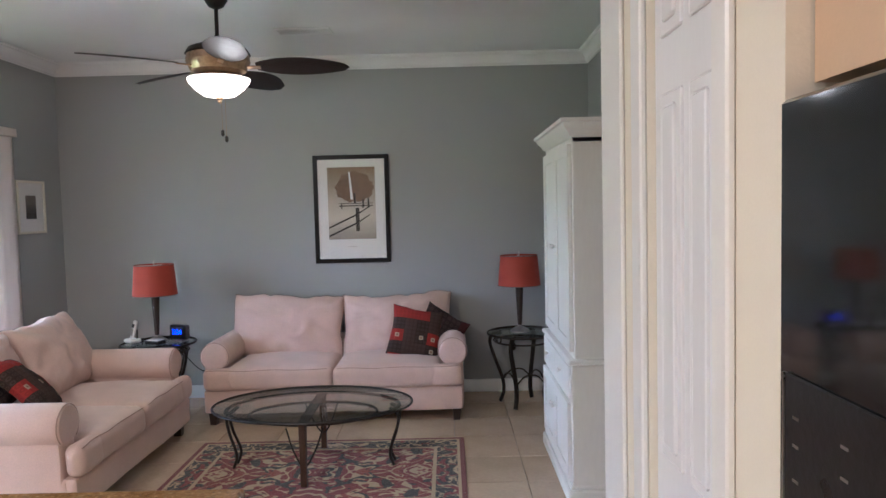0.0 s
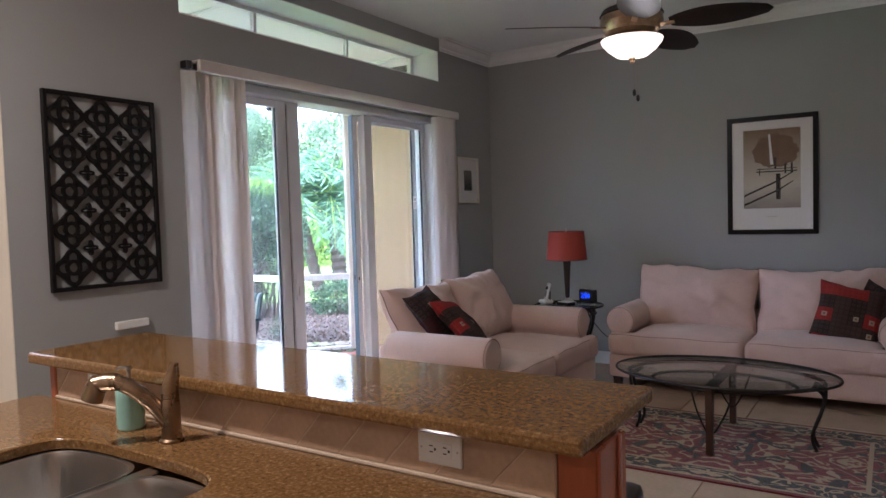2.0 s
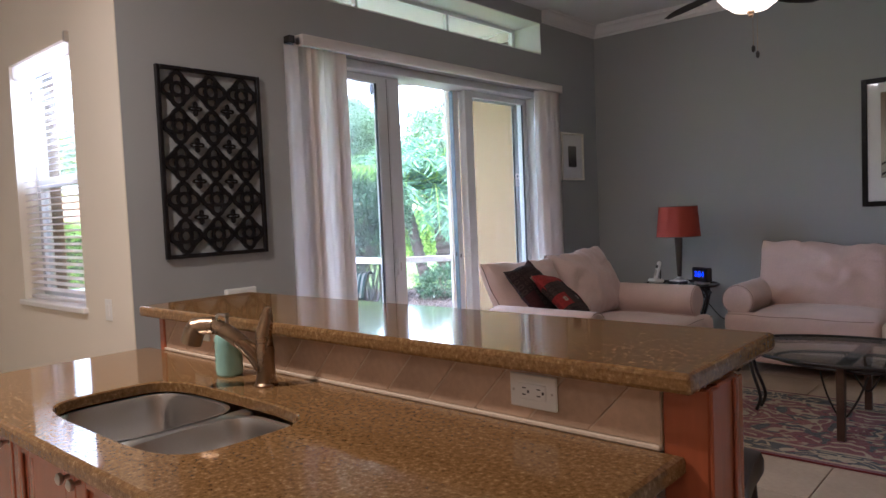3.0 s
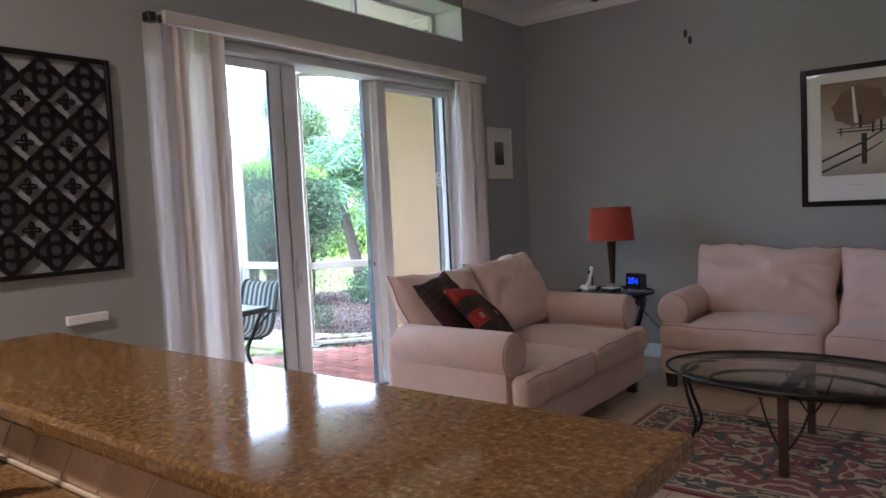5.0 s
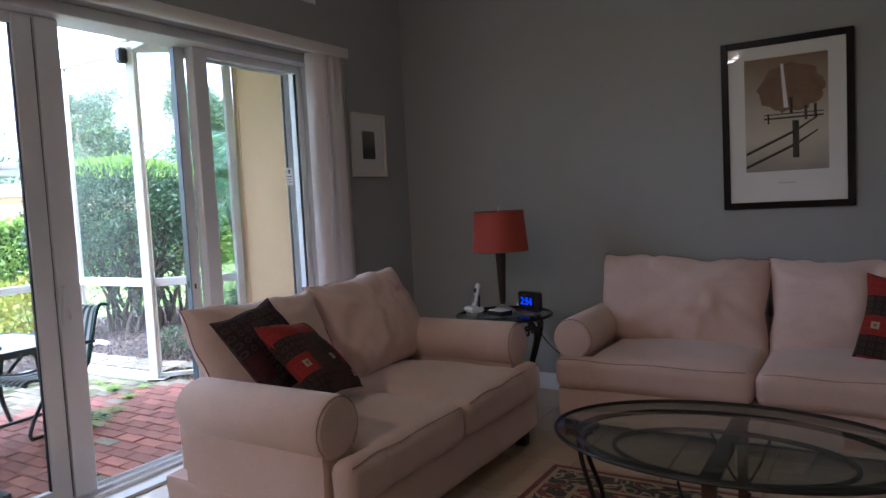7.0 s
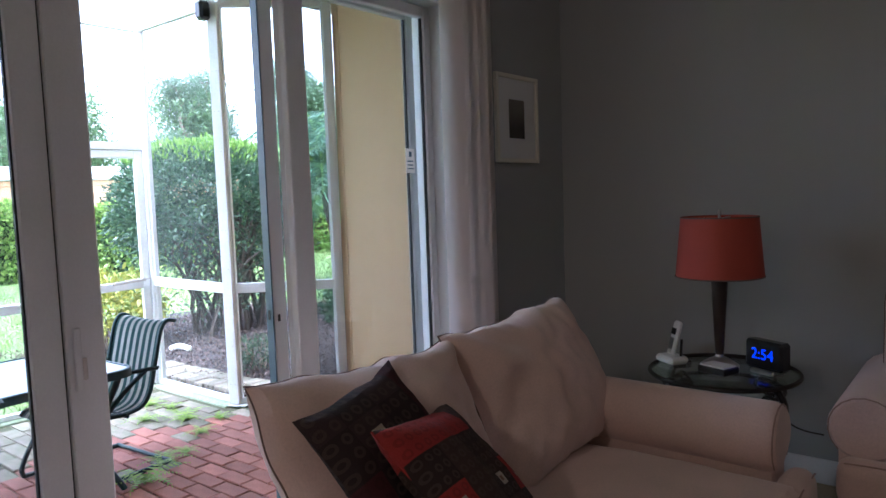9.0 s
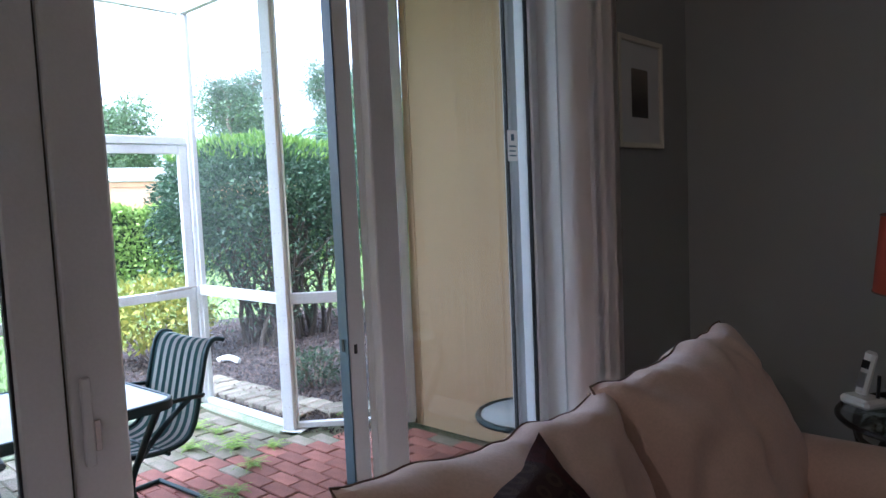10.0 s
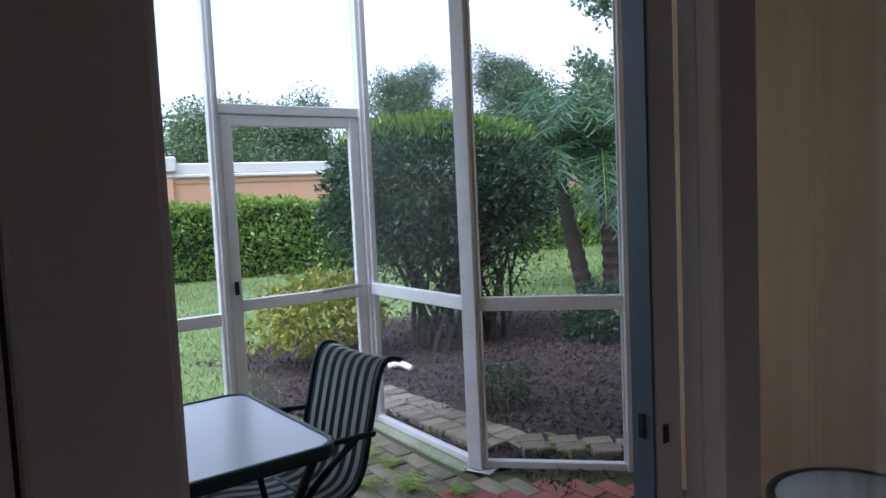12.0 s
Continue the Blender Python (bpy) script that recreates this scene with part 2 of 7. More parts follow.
def granite():
    m = mat("gold_granite", (0.36, 0.22, 0.09), 0.07, vary=0.3, scale=30, grain=160, bump=0.0)
    n, l, b = nodes_of(m)
    tc, v, r = n.new("ShaderNodeTexCoord"), n.new("ShaderNodeTexNoise"), n.new("ShaderNodeValToRGB")
    v.inputs["Scale"].default_value, v.inputs["Detail"].default_value, v.inputs["Roughness"].default_value = 85, 6, 0.72
    l.new(tc.outputs["Object"], v.inputs["Vector"])
    e = r.color_ramp.elements
    e[0].position, e[0].color = 0.30, (0.085, 0.042, 0.016, 1)
    e[1].position, e[1].color = 0.74, (0.50, 0.34, 0.15, 1)
    for p, c in ((0.43, (0.165, 0.085, 0.027, 1)), (0.57, (0.24, 0.135, 0.047, 1))):
        x = e.new(p)
        x.color = c
    l.new(v.outputs["Fac"], r.inputs["Fac"])
    l.new(r.outputs["Color"], b.inputs["Base Color"])
    b.inputs["Roughness"].default_value = 0.07
    for k in list(b.inputs["Roughness"].links):
        l.remove(k)
    return m


GRANITE = granite()
TRAV = mat("travertine_tile", (0.50, 0.345, 0.225), 0.4, vary=0.2, scale=9, grain=50, bump=0.12, per=0.16)
TRAVG = mat("cream_grout", (0.62, 0.50, 0.36), 0.8)


def rugmat(hx, hy):
    """A red floral field inside a black floral border with cream and red lines; hx, hy: half sizes."""
    m = mat("floral_rug_pile", (0.3, 0.05, 0.05), 0.95, bump=0.6, grain=300, sheen=0.3)
    n, l, b = nodes_of(m)
    tc, sep = n.new("ShaderNodeTexCoord"), n.new("ShaderNodeSeparateXYZ")
    l.new(tc.outputs["Object"], sep.inputs[0])

    def maths(op, a, c=None, d=None):
        q = n.new("ShaderNodeMath")
        q.operation = op
        for i, x in enumerate((a, c, d)):
            if x is None:
                continue
            if isinstance(x, (int, float)):
                q.inputs[i].default_value = x
            else:
                l.new(x, q.inputs[i])
        return q.outputs[0]

    def mix(f, a, c):
        q = n.new("ShaderNodeMix")
        q.data_type = "RGBA"
        l.new(f, q.inputs["Factor"])
        for key, x in (("A", a), ("B", c)):
            s = [i for i in q.inputs if i.name == key and i.type == "RGBA"][0]
            if isinstance(x, tuple):
                s.default_value = (*x, 1)
            else:
                l.new(x, s)
        return [o for o in q.outputs if o.type == "RGBA"][0]

    inset = maths("MINIMUM", maths("SUBTRACT", hx, maths("ABSOLUTE", sep.outputs[0])), maths("SUBTRACT", hy, maths("ABSOLUTE", sep.outputs[1])))
    # mirrored scrolls: the same noise either side of the middle
    comb = n.new("ShaderNodeCombineXYZ")
    l.new(maths("ABSOLUTE", sep.outputs[0]), comb.inputs[0])
    l.new(maths("ABSOLUTE", sep.outputs[1]), comb.inputs[1])

    def scroll(scale, lo, hi, distort, detail=1.0):
        t = n.new("ShaderNodeTexNoise")
        t.inputs["Scale"].default_value, t.inputs["Detail"].default_value, t.inputs["Distortion"].default_value = scale, detail, distort
        l.new(comb.outputs[0], t.inputs["Vector"])
        return maths("MULTIPLY", maths("GREATER_THAN", t.outputs["Fac"], lo), maths("LESS_THAN", t.outputs["Fac"], hi))

    cream, red, black, rose = (0.55, 0.43, 0.28), (0.20, 0.016, 0.018), (0.010, 0.008, 0.008), (0.28, 0.075, 0.06)
    field = mix(scroll(4.8, 0.45, 0.55, 2.2), red, cream)
    field = mix(scroll(5.5, 0.60, 0.9, 1.3), field, rose)
    field = mix(scroll(6.5, 0.2, 0.40, 1.0), field, black)
    border = mix(scroll(6, 0.47, 0.55, 2.2), black, cream)
    border = mix(scroll(7, 0.62, 0.9, 1.0), border, red)
    out = mix(maths("GREATER_THAN", inset, 0.225), border, field)
    line = maths("MULTIPLY", maths("GREATER_THAN", inset, 0.20), maths("LESS_THAN", inset, 0.225))
    out = mix(line, out, cream)
    line = maths("MULTIPLY", maths("GREATER_THAN", inset, 0.035), maths("LESS_THAN", inset, 0.055))
    out = mix(line, out, cream)
    out = mix(maths("LESS_THAN", inset, 0.035), out, (0.16, 0.012, 0.014))
    deep = n.new("ShaderNodeHueSaturation")
    deep.inputs["Saturation"].default_value, deep.inputs["Value"].default_value = 1.2, 0.82
    l.new(out, deep.inputs["Color"])
    l.new(deep.outputs[0], b.inputs["Base Color"])
    return m


def kilimmat(name, dark, warm, share, cell=0.135):
    """Woven squares of dark brown with round figures, some red ones, and a small cream patch in a few."""
    m = mat(name, dark, 0.9, bump=0.5, grain=220)
    n, l, b = nodes_of(m)
    tc, sep = n.new("ShaderNodeTexCoord"), n.new("ShaderNodeSeparateXYZ")
    l.new(tc.outputs["Object"], sep.inputs[0])

    def maths(op, a, c=None, e=None):
        q = n.new("ShaderNodeMath")
        q.operation = op
        for slot, v in enumerate((a, c, e)):
            if v is None:
                continue
            if isinstance(v, (int, float)):
                q.inputs[slot].default_value = v
            else:
                l.new(v, q.inputs[slot])
        return q.outputs[0]

    def mix(f, a, c):
        q = n.new("ShaderNodeMix")
        q.data_type = "RGBA"
        l.new(f, q.inputs[0])
        for slot, v in ((6, a), (7, c)):
            if isinstance(v, tuple):
                q.inputs[slot].default_value = (*v, 1)
            else:
                l.new(v, q.inputs[slot])
        return q.outputs[2]

    u, v = maths("DIVIDE", sep.outputs[0], cell), maths("DIVIDE", sep.outputs[2], cell)
    cu, cv = maths("FLOOR", u), maths("FLOOR", v)
    fu, fv = maths("SUBTRACT", maths("FRACT", u), 0.5), maths("SUBTRACT", maths("FRACT", v), 0.5)
    at = n.new("ShaderNodeCombineXYZ")
    l.new(cu, at.inputs[0])
    l.new(cv, at.inputs[1])
    at.inputs[2].default_value = share * 10
    wn = n.new("ShaderNodeTexWhiteNoise")
    wn.noise_dimensions = "3D"
    l.new(at.outputs[0], wn.inputs["Vector"])
    rnd = n.new("ShaderNodeSeparateColor")
    l.new(wn.outputs["Color"], rnd.inputs[0])
    # small round figures woven in each square
    su, sv = maths("SUBTRACT", maths("FRACT", maths("MULTIPLY", u, 3)), 0.5), maths("SUBTRACT", maths("FRACT", maths("MULTIPLY", v, 3)), 0.5)
    rad = maths("SQRT", maths("ADD", maths("MULTIPLY", su, su), maths("MULTIPLY", sv, sv)))
    dot = maths("MULTIPLY", maths("LESS_THAN", rad, 0.34), maths("GREATER_THAN", rad, 0.16))
    ground = mix(maths("GREATER_THAN", rnd.outputs[2], 0.5), dark, tuple(0.55 * x for x in dark))
    out = mix(maths("MULTIPLY", dot, 0.5), ground, (0.085, 0.055, 0.042))
    red = maths("LESS_THAN", rnd.outputs[0], share)
    out = mix(red, out, mix(maths("MULTIPLY", dot, 0.4), warm, tuple(0.4 * x for x in warm)))
    edge = maths("MAXIMUM", maths("ABSOLUTE", fu), maths("ABSOLUTE", fv))
    patch = maths("MULTIPLY", maths("LESS_THAN", edge, 0.17), maths("GREATER_THAN", rnd.outputs[1], 0.60))
    out = mix(patch, out, (0.42, 0.34, 0.24))
    out = mix(maths("MULTIPLY", patch, maths("LESS_THAN", edge, 0.07)), out, (0.22, 0.12, 0.07))
    l.new(out, b.inputs["Base Color"])
    return m


KILIM = kilimmat("red_patch_kilim", (0.050, 0.026, 0.020), (0.30, 0.022, 0.016), 0.24, 0.105)
KILIMD = kilimmat("dark_patch_kilim", (0.034, 0.018, 0.019), (0.055, 0.010, 0.013), 0.30)


# ---- building helpers ----
def mesh_ob(name, bm, material, smooth=True):
    me = bpy.data.meshes.new(name)
    bm.normal_update()
    bm.to_mesh(me)
    bm.free()
    me.materials.append(material)
    if smooth:
        me.shade_smooth()
        me.set_sharp_from_angle(angle=radians(32))
    return new(name, me)


def thing(name, label, category, at=(0, 0, 0), rz=0.0, group="", kind=""):
    ob = new(name)
    ob.empty_display_size = 0.1
    ob.matrix_basis = pose(*at, 0, 0, rz)
    return tagged(ob, label, category, group, kind)


def part(name, bm, material, parent, label="", m=None, smooth=True):
    ob = mesh_ob(name, bm, material, smooth)
    ob.parent = parent
    if m is not None:
        ob.matrix_basis = m
    return tagged(ob, label)


def again(ob, m):
    """The same part once more under the same thing."""
    o = ob.copy()
    scene.collection.objects.link(o)
    o.matrix_basis = m
    return o


def structure(name, bm, material, label, category, smooth=True):
    return tagged(mesh_ob(name, bm, material, smooth), label, category, kind="structure")


def box(bm, x0, x1, y0, y1, z0, z1, bevel=0.0, seg=1):
    c = bmesh.ops.create_cube(bm, size=1)["verts"]
    bmesh.ops.scale(bm, vec=(x1 - x0, y1 - y0, z1 - z0), verts=c)
    bmesh.ops.translate(bm, vec=((x0 + x1) / 2, (y0 + y1) / 2, (z0 + z1) / 2), verts=c)
    if bevel:
        es = list({e for v in c for e in v.link_edges})
        bmesh.ops.bevel(bm, geom=es, offset=bevel, segments=seg, profile=0.5, affect="EDGES")
    return bm


def boxes(*rows, bevel=0.0):
    bm = bmesh.new()
    for r in rows:
        box(bm, *r, bevel=bevel)
    return bm


def lathe(bm, prof, n=24, at=(0, 0, 0), cap=True):
    """A turned body from (radius, height) rows."""
    rings = []
    for r, z in prof:
        rings.append([bm.verts.new((at[0] + r * math.cos(2 * math.pi * i / n), at[1] + r * math.sin(2 * math.pi * i / n), at[2] + z)) for i in range(n)])
    for a, c in zip(rings, rings[1:]):
        for i in range(n):
            bm.faces.new((a[i], a[(i + 1) % n], c[(i + 1) % n], c[i]))
    if cap:
        bm.faces.new(rings[0][::-1])
        bm.faces.new(rings[-1])
    return bm


def tube(bm, pts, r, n=8, flat=1.0):
    """A round bar along points; r a number or one per point."""
    n = n if n < 7 else max(n, 12)
    pts = [Vector(p) for p in pts]
    rs = r if isinstance(r, (list, tuple)) else [r] * len(pts)
    up, rings = None, []
    for i, p in enumerate(pts):
        d = (pts[min(i + 1, len(pts) - 1)] - pts[max(i - 1, 0)]).normalized()
        if up is None:
            up = d.orthogonal().normalized()
        up = (up - d * up.dot(d)).normalized()
        side = d.cross(up)
        rings.append([bm.verts.new(p + rs[i] * (math.cos(2 * math.pi * k / n) * up + flat * math.sin(2 * math.pi * k / n) * side)) for k in range(n)])
    for a, c in zip(rings, rings[1:]):
        for k in range(n):
            bm.faces.new((a[k], a[(k + 1) % n], c[(k + 1) % n], c[k]))
    bm.faces.new(rings[0][::-1])
    bm.faces.new(rings[-1])
    return bm


def curve(ctrl, n=16):
    """Points along a smooth line through the control points."""
    c = [Vector(p) for p in ctrl]
    out = []
    for i in range(len(c) - 1):
        p0, p1, p2, p3 = c[max(i - 1, 0)], c[i], c[i + 1], c[min(i + 2, len(c) - 1)]
        for k in range(n):
            t = k / n
            out.append(0.5 * ((2 * p1) + (p2 - p0) * t + (2 * p0 - 5 * p1 + 4 * p2 - p3) * t * t + (3 * p1 - p0 - 3 * p2 + p3) * t ** 3))
    return out + [c[-1]]


def prism(bm, outline, y0, y1, axis="y"):
    """An outline (u, z) pushed along an axis."""
    def place(u, z, w):
        return (u, w, z) if axis == "y" else (w, u, z) if axis == "x" else (u, z, w)
    a = [bm.verts.new(place(u, z, y0)) for u, z in outline]
    c = [bm.verts.new(place(u, z, y1)) for u, z in outline]
    k = len(a)
    for i in range(k):
        bm.faces.new((a[i], a[(i + 1) % k], c[(i + 1) % k], c[i]))
    bm.faces.new(a[::-1])
    bm.faces.new(c)
    bmesh.ops.recalc_face_normals(bm, faces=bm.faces)
    return bm


def wall_rows(u0, u1, z0, z1, holes):
    """The rectangles (u0, u1, z0, z1) that remain of a wall around its openings."""
    us = sorted({u0, u1, *[h[0] for h in holes], *[h[1] for h in holes]})
    out = []
    for a, c in zip(us, us[1:]):
        cut = sorted((h[2], h[3]) for h in holes if h[0] < (a + c) / 2 < h[1])
        z = z0
        for lo, hi in cut:
            if lo > z:
                out.append((a, c, z, lo))
            z = hi
        if z < z1:
            out.append((a, c, z, z1))
    return out


def loose(x, z, w, seed):
    """Slack in a cushion's outline."""
    a = 0.035 * w
    return x + a * noise.noise(Vector((x * 5, z * 5, seed + 3.3))), z + a * noise.noise(Vector((x * 5, z * 5, seed + 9.1))) + 0.4 * a * noise.noise(Vector((x * 14, z * 9, seed)))


def pillow(w, h, t, n=14, pinch=0.06, sag=0.0, seed=0, wrinkle=0.012, full=False):
    """A stuffed cushion in the xz plane, thick along y, with drawn-out corners and soft creases."""
    bm = bmesh.new()
    for side in (1, -1):
        g = {}
        for i in range(n + 1):
            for j in range(n + 1):
                u, v = 2 * i / n - 1, 2 * j / n - 1
                x = u * w / 2 * (1 - pinch * (1 - v * v))
                z = v * h / 2 * (1 - pinch * (1 - u * u))
                d = ((1 - u ** 6) * (1 - v ** 6)) ** 0.42 * (0.66 + 0.34 * (1 - u * u) * (1 - v * v)) if full else ((1 - abs(u) ** 2.8) * (1 - abs(v) ** 2.8)) ** 0.5
                a = math.atan2(v - 0.2, u)
                k = noise.noise(Vector((u * 2.2 + seed, v * 2.2, side + seed))) + 0.5 * noise.noise(Vector((u * 6 + seed, v * 3, side)))
                # creases that run in from the seams
                k -= 1.1 * (u * u + v * v) * abs(noise.noise(Vector((a * 3.2 + seed, 0.7 * math.hypot(u, v), seed + side))))
                y = side * (t / 2 * d + wrinkle * k * d)
                z -= sag * (1 - u * u) * max(0, v)
                x, z = loose(x, z, w, seed)
                g[i, j] = bm.verts.new((x, y, z))
        for i in range(n):
            for j in range(n):
                q = (g[i, j], g[i + 1, j], g[i + 1, j + 1], g[i, j + 1])
                bm.faces.new(q if side < 0 else q[::-1])
    bmesh.ops.remove_doubles(bm, verts=bm.verts, dist=0.0008)
    return bm


def pillow_seam(w, h, pinch, sag, seed, n=40):
    """The line of the seam round the sides and the top of a stuffed cushion."""
    pts = []
    for u, v in [(-1, i / n * 2 - 1) for i in range(n)] + [(i / n * 2 - 1, 1) for i in range(n)] + [(1, 1 - i / n * 2) for i in range(n + 1)]:
        pts.append((u * w / 2 * (1 - pinch * (1 - v * v)), 0, v * h / 2 * (1 - pinch * (1 - u * u)) - sag * (1 - u * u) * max(0, v)))
    return [(a, 0, c) for a, c in [loose(x, z, w, seed) for x, y, z in pts]]


def pad(x0, x1, y0, y1, z0, z1, crown=0.03, r=0.05, n=12, seed=0):
    """A box cushion: rounded edges, a domed top and a little unevenness."""
    bm = bmesh.new()
    bmesh.ops.create_cube(bm, size=2)
    bmesh.ops.subdivide_edges(bm, edges=bm.edges[:], cuts=n, use_grid_fill=True)
    hx, hy, hz = (x1 - x0) / 2, (y1 - y0) / 2, (z1 - z0) / 2
    for v in bm.verts:
        p = Vector((v.co.x * hx, v.co.y * hy, v.co.z * hz))
        q = Vector((max(-hx + r, min(hx - r, p.x)), max(-hy + r, min(hy - r, p.y)), max(-hz + r, min(hz - r, p.z))))
        d = p - q
        if d.length > 1e-6:
            p = q + d.normalized() * r
        u, w = p.x / hx, p.y / hy
        p.z += crown * (1 - u * u) * (1 - w * w) * (1 if p.z > 0 else 0.2)
        p += 0.006 * noise.noise_vector(p * 4 + Vector((seed * 3.1, 0, 0))) + 0.0035 * noise.noise_vector(p * 11 + Vector((seed * 1.7, 2, 0)))
        v.co = p + Vector(((x0 + x1) / 2, (y0 + y1) / 2, (z0 + z1) / 2))
    return bm


def leaves(name, pts, normals, size, material, aspect=0.45, jitter=0.9, droop=0.0, rng=None):
    """Many small folded leaves, one island each, at the given places."""
    rng = rng or np.random.default_rng(1)
    k = len(pts)
    d = normals + jitter * rng.normal(size=(k, 3))
    d[:, 2] -= droop
    d /= np.linalg.norm(d, axis=1)[:, None] + 1e-9
    s = np.cross(d, rng.normal(size=(k, 3)))
    s /= np.linalg.norm(s, axis=1)[:, None] + 1e-9
    ln = size * rng.uniform(0.6, 1.25, size=(k, 1))
    a, tip, mid = pts, pts + d * ln, pts + d * ln * 0.5
    up = np.cross(d, s)
    l1, r1 = mid + s * ln * aspect * 0.5 + up * ln * 0.08, mid - s * ln * aspect * 0.5 + up * ln * 0.08
    v = np.stack([a, l1, tip, r1], axis=1).reshape(-1, 3)
    f = np.arange(4 * k).reshape(-1, 4)
    me = bpy.data.meshes.new(name)
    me.vertices.add(4 * k)
    me.vertices.foreach_set("co", v.astype(np.float32).ravel())
    me.loops.add(4 * k)
    me.loops.foreach_set("vertex_index", f.ravel().astype(np.int32))
    me.polygons.add(k)
    me.polygons.foreach_set("loop_start", (4 * np.arange(k)).astype(np.int32))
    me.update(calc_edges=True)
    me.validate()
    me.materials.append(material)
    return new(name, me)


def shell_points(rng, k, centre, radii, power=2.6, inner=0.72, bumps=0.10, low=-1.0):
    """Points near the skin of a bulging, uneven, rounded block, and the ways outward."""
    d = rng.normal(size=(k * 2, 3))
    d /= np.linalg.norm(d, axis=1)[:, None]
    d = d[d[:, 2] > low][:k]
    r = 1.0 / (np.abs(d) ** power).sum(axis=1) ** (1 / power)
    wob = np.array([noise.noise(Vector(x * 2.3) + Vector(centre)) + 0.6 * noise.noise(Vector(x * 6.0) + Vector(centre)) for x in d])
    r = r * (1 + bumps * wob) * rng.uniform(inner, 1.03, size=len(d)) ** 0.6
    return np.array(centre) + d * r[:, None] * np.array(radii), d


# ---- the house: walls, floor, ceiling, openings ----
XD, YF, XR, ZC = -3.26, 6.95, 1.75, 3.20      # door wall, far wall, side wall, ceiling
YN, XC = 2.03, 0.90                           # nook wall, closet wall
XO = XD - 0.34                                # outer face of the door wall
DOOR = (3.09, 6.04, 0.0, 2.47)                # the sliding door's opening
TRANSOM = (3.08, 5.955, 2.79, 3.075)
NOOKWIN = (-4.86, -3.86, 0.90, 2.45)
YB = -3.0                                     # wall behind the walker

floor = structure("floor", boxes((XD, XR, YB, YF, -0.10, -0.012), (-6.0, XD, YB, YN, -0.10, -0.012), (XO, XD, DOOR[0], DOOR[1], -0.012, -0.006)), GROUT, "grouted bed of the beige tiled floor", "floor", False)
bm = bmesh.new()
for u0, u1, z0, z1 in wall_rows(YN + 0.006, YF + 0.2, 0, ZC, [DOOR, TRANSOM]):
    box(bm, XO + 0.004, XD, u0, u1, z0, z1)
structure("wall_west", bm, WALL, "grey-green painted wall with the sliding door", "wall", False)
structure("wall_north", boxes((XD, XR, YF, YF + 0.2, 0, ZC)), WALL, "grey-green painted wall behind the sofa", "wall", False)
structure("wall_east", boxes((XR, XR + 0.2, 2.50, YF + 0.2, 0, ZC), (XC + 0.12, XR, 2.38, 2.50, 0, ZC)), WALL, "grey-green painted wall behind the armoire", "wall", False)
CLOSET = (1.60, 2.06, 0.0, 2.44)
bm = bmesh.new()
for u0, u1, z0, z1 in wall_rows(1.36, 2.50, 0, ZC, [CLOSET]):
    box(bm, XC, XC + 0.12, u0, u1, z0, z1)
box(bm, XC + 0.12, XC + 0.9, 1.30, 1.36, 0, ZC)
structure("wall_closet", bm, CREAM, "cream painted wall around the panelled door", "wall", False)
structure("wall_kitchen", boxes((XC + 0.04, XC + 0.14, YB, 1.355, 1.935, ZC), (XC + 0.80, XC + 0.9, YB, 1.30, 0, ZC)), TAN, "tan painted wall above the refrigerator", "wall", False)
bm = bmesh.new()
for u0, u1, z0, z1 in wall_rows(-6.0, XO, 0, ZC, [NOOKWIN]):
    box(bm, u0, u1, YN, YN + 0.2, z0, z1)
box(bm, XO, XD, YN, YN + 0.005, 0, ZC)
structure("wall_nook", bm, CREAM, "cream painted wall with the window", "wall", False)
structure("wall_south", boxes((-6.0, XR + 0.4, YB - 0.2, YB, 0, ZC), (-6.2, -6.0, YB, YN + 0.2, 0, ZC)), CREAM, "cream painted walls closing the kitchen", "wall", False)
structure("ceiling", boxes((-6.2, XR + 0.4, YB - 0.2, YF + 0.2, ZC, ZC + 0.15)), CEIL, "white textured ceiling", "ceiling", False)


def crown_profile(u, s):
    """(distance from the wall, height) rows of the cornice."""
    rows = [(0, -0.115), (0.012, -0.115), (0.016, -0.095), (0.030, -0.085), (0.040, -0.060), (0.062, -0.035), (0.078, -0.028), (0.082, -0.012), (0.095, -0.010), (0.095, 0), (0, 0)]
    return [(u + s * d, ZC + z) for d, z in rows]


bm = prism(bmesh.new(), [(z, y) for z, y in crown_profile(YF, -1)], XD, XR, "x")
prism(bm, crown_profile(XD, 1), 5.99, YF - 0.002, "y")
prism(bm, crown_profile(XR, -1), 2.50, YF - 0.002, "y")
structure("crown_moulding", bm, TRIM, "white stepped crown moulding under the ceiling", "trim")
base = [(0, 0), (0.014, 0), (0.014, 0.10), (0.009, 0.118), (0, 0.12)]
bm = prism(bmesh.new(), [(YF - d, z) for d, z in base], XD + 0.015, XR - 0.015, "x")
prism(bm, [(XD + d, z) for d, z in base], 5.92, YF, "y")
prism(bm, [(XD + d, z) for d, z in base], YN, 3.06, "y")
prism(bm, [(XR - d, z) for d, z in base], 2.50, YF, "y")
structure("baseboard", bm, TRIM, "white painted baseboard", "baseboard")


def window_bar(rows, material=ALU, bevel=0.004):
    return boxes(*rows, bevel=bevel)


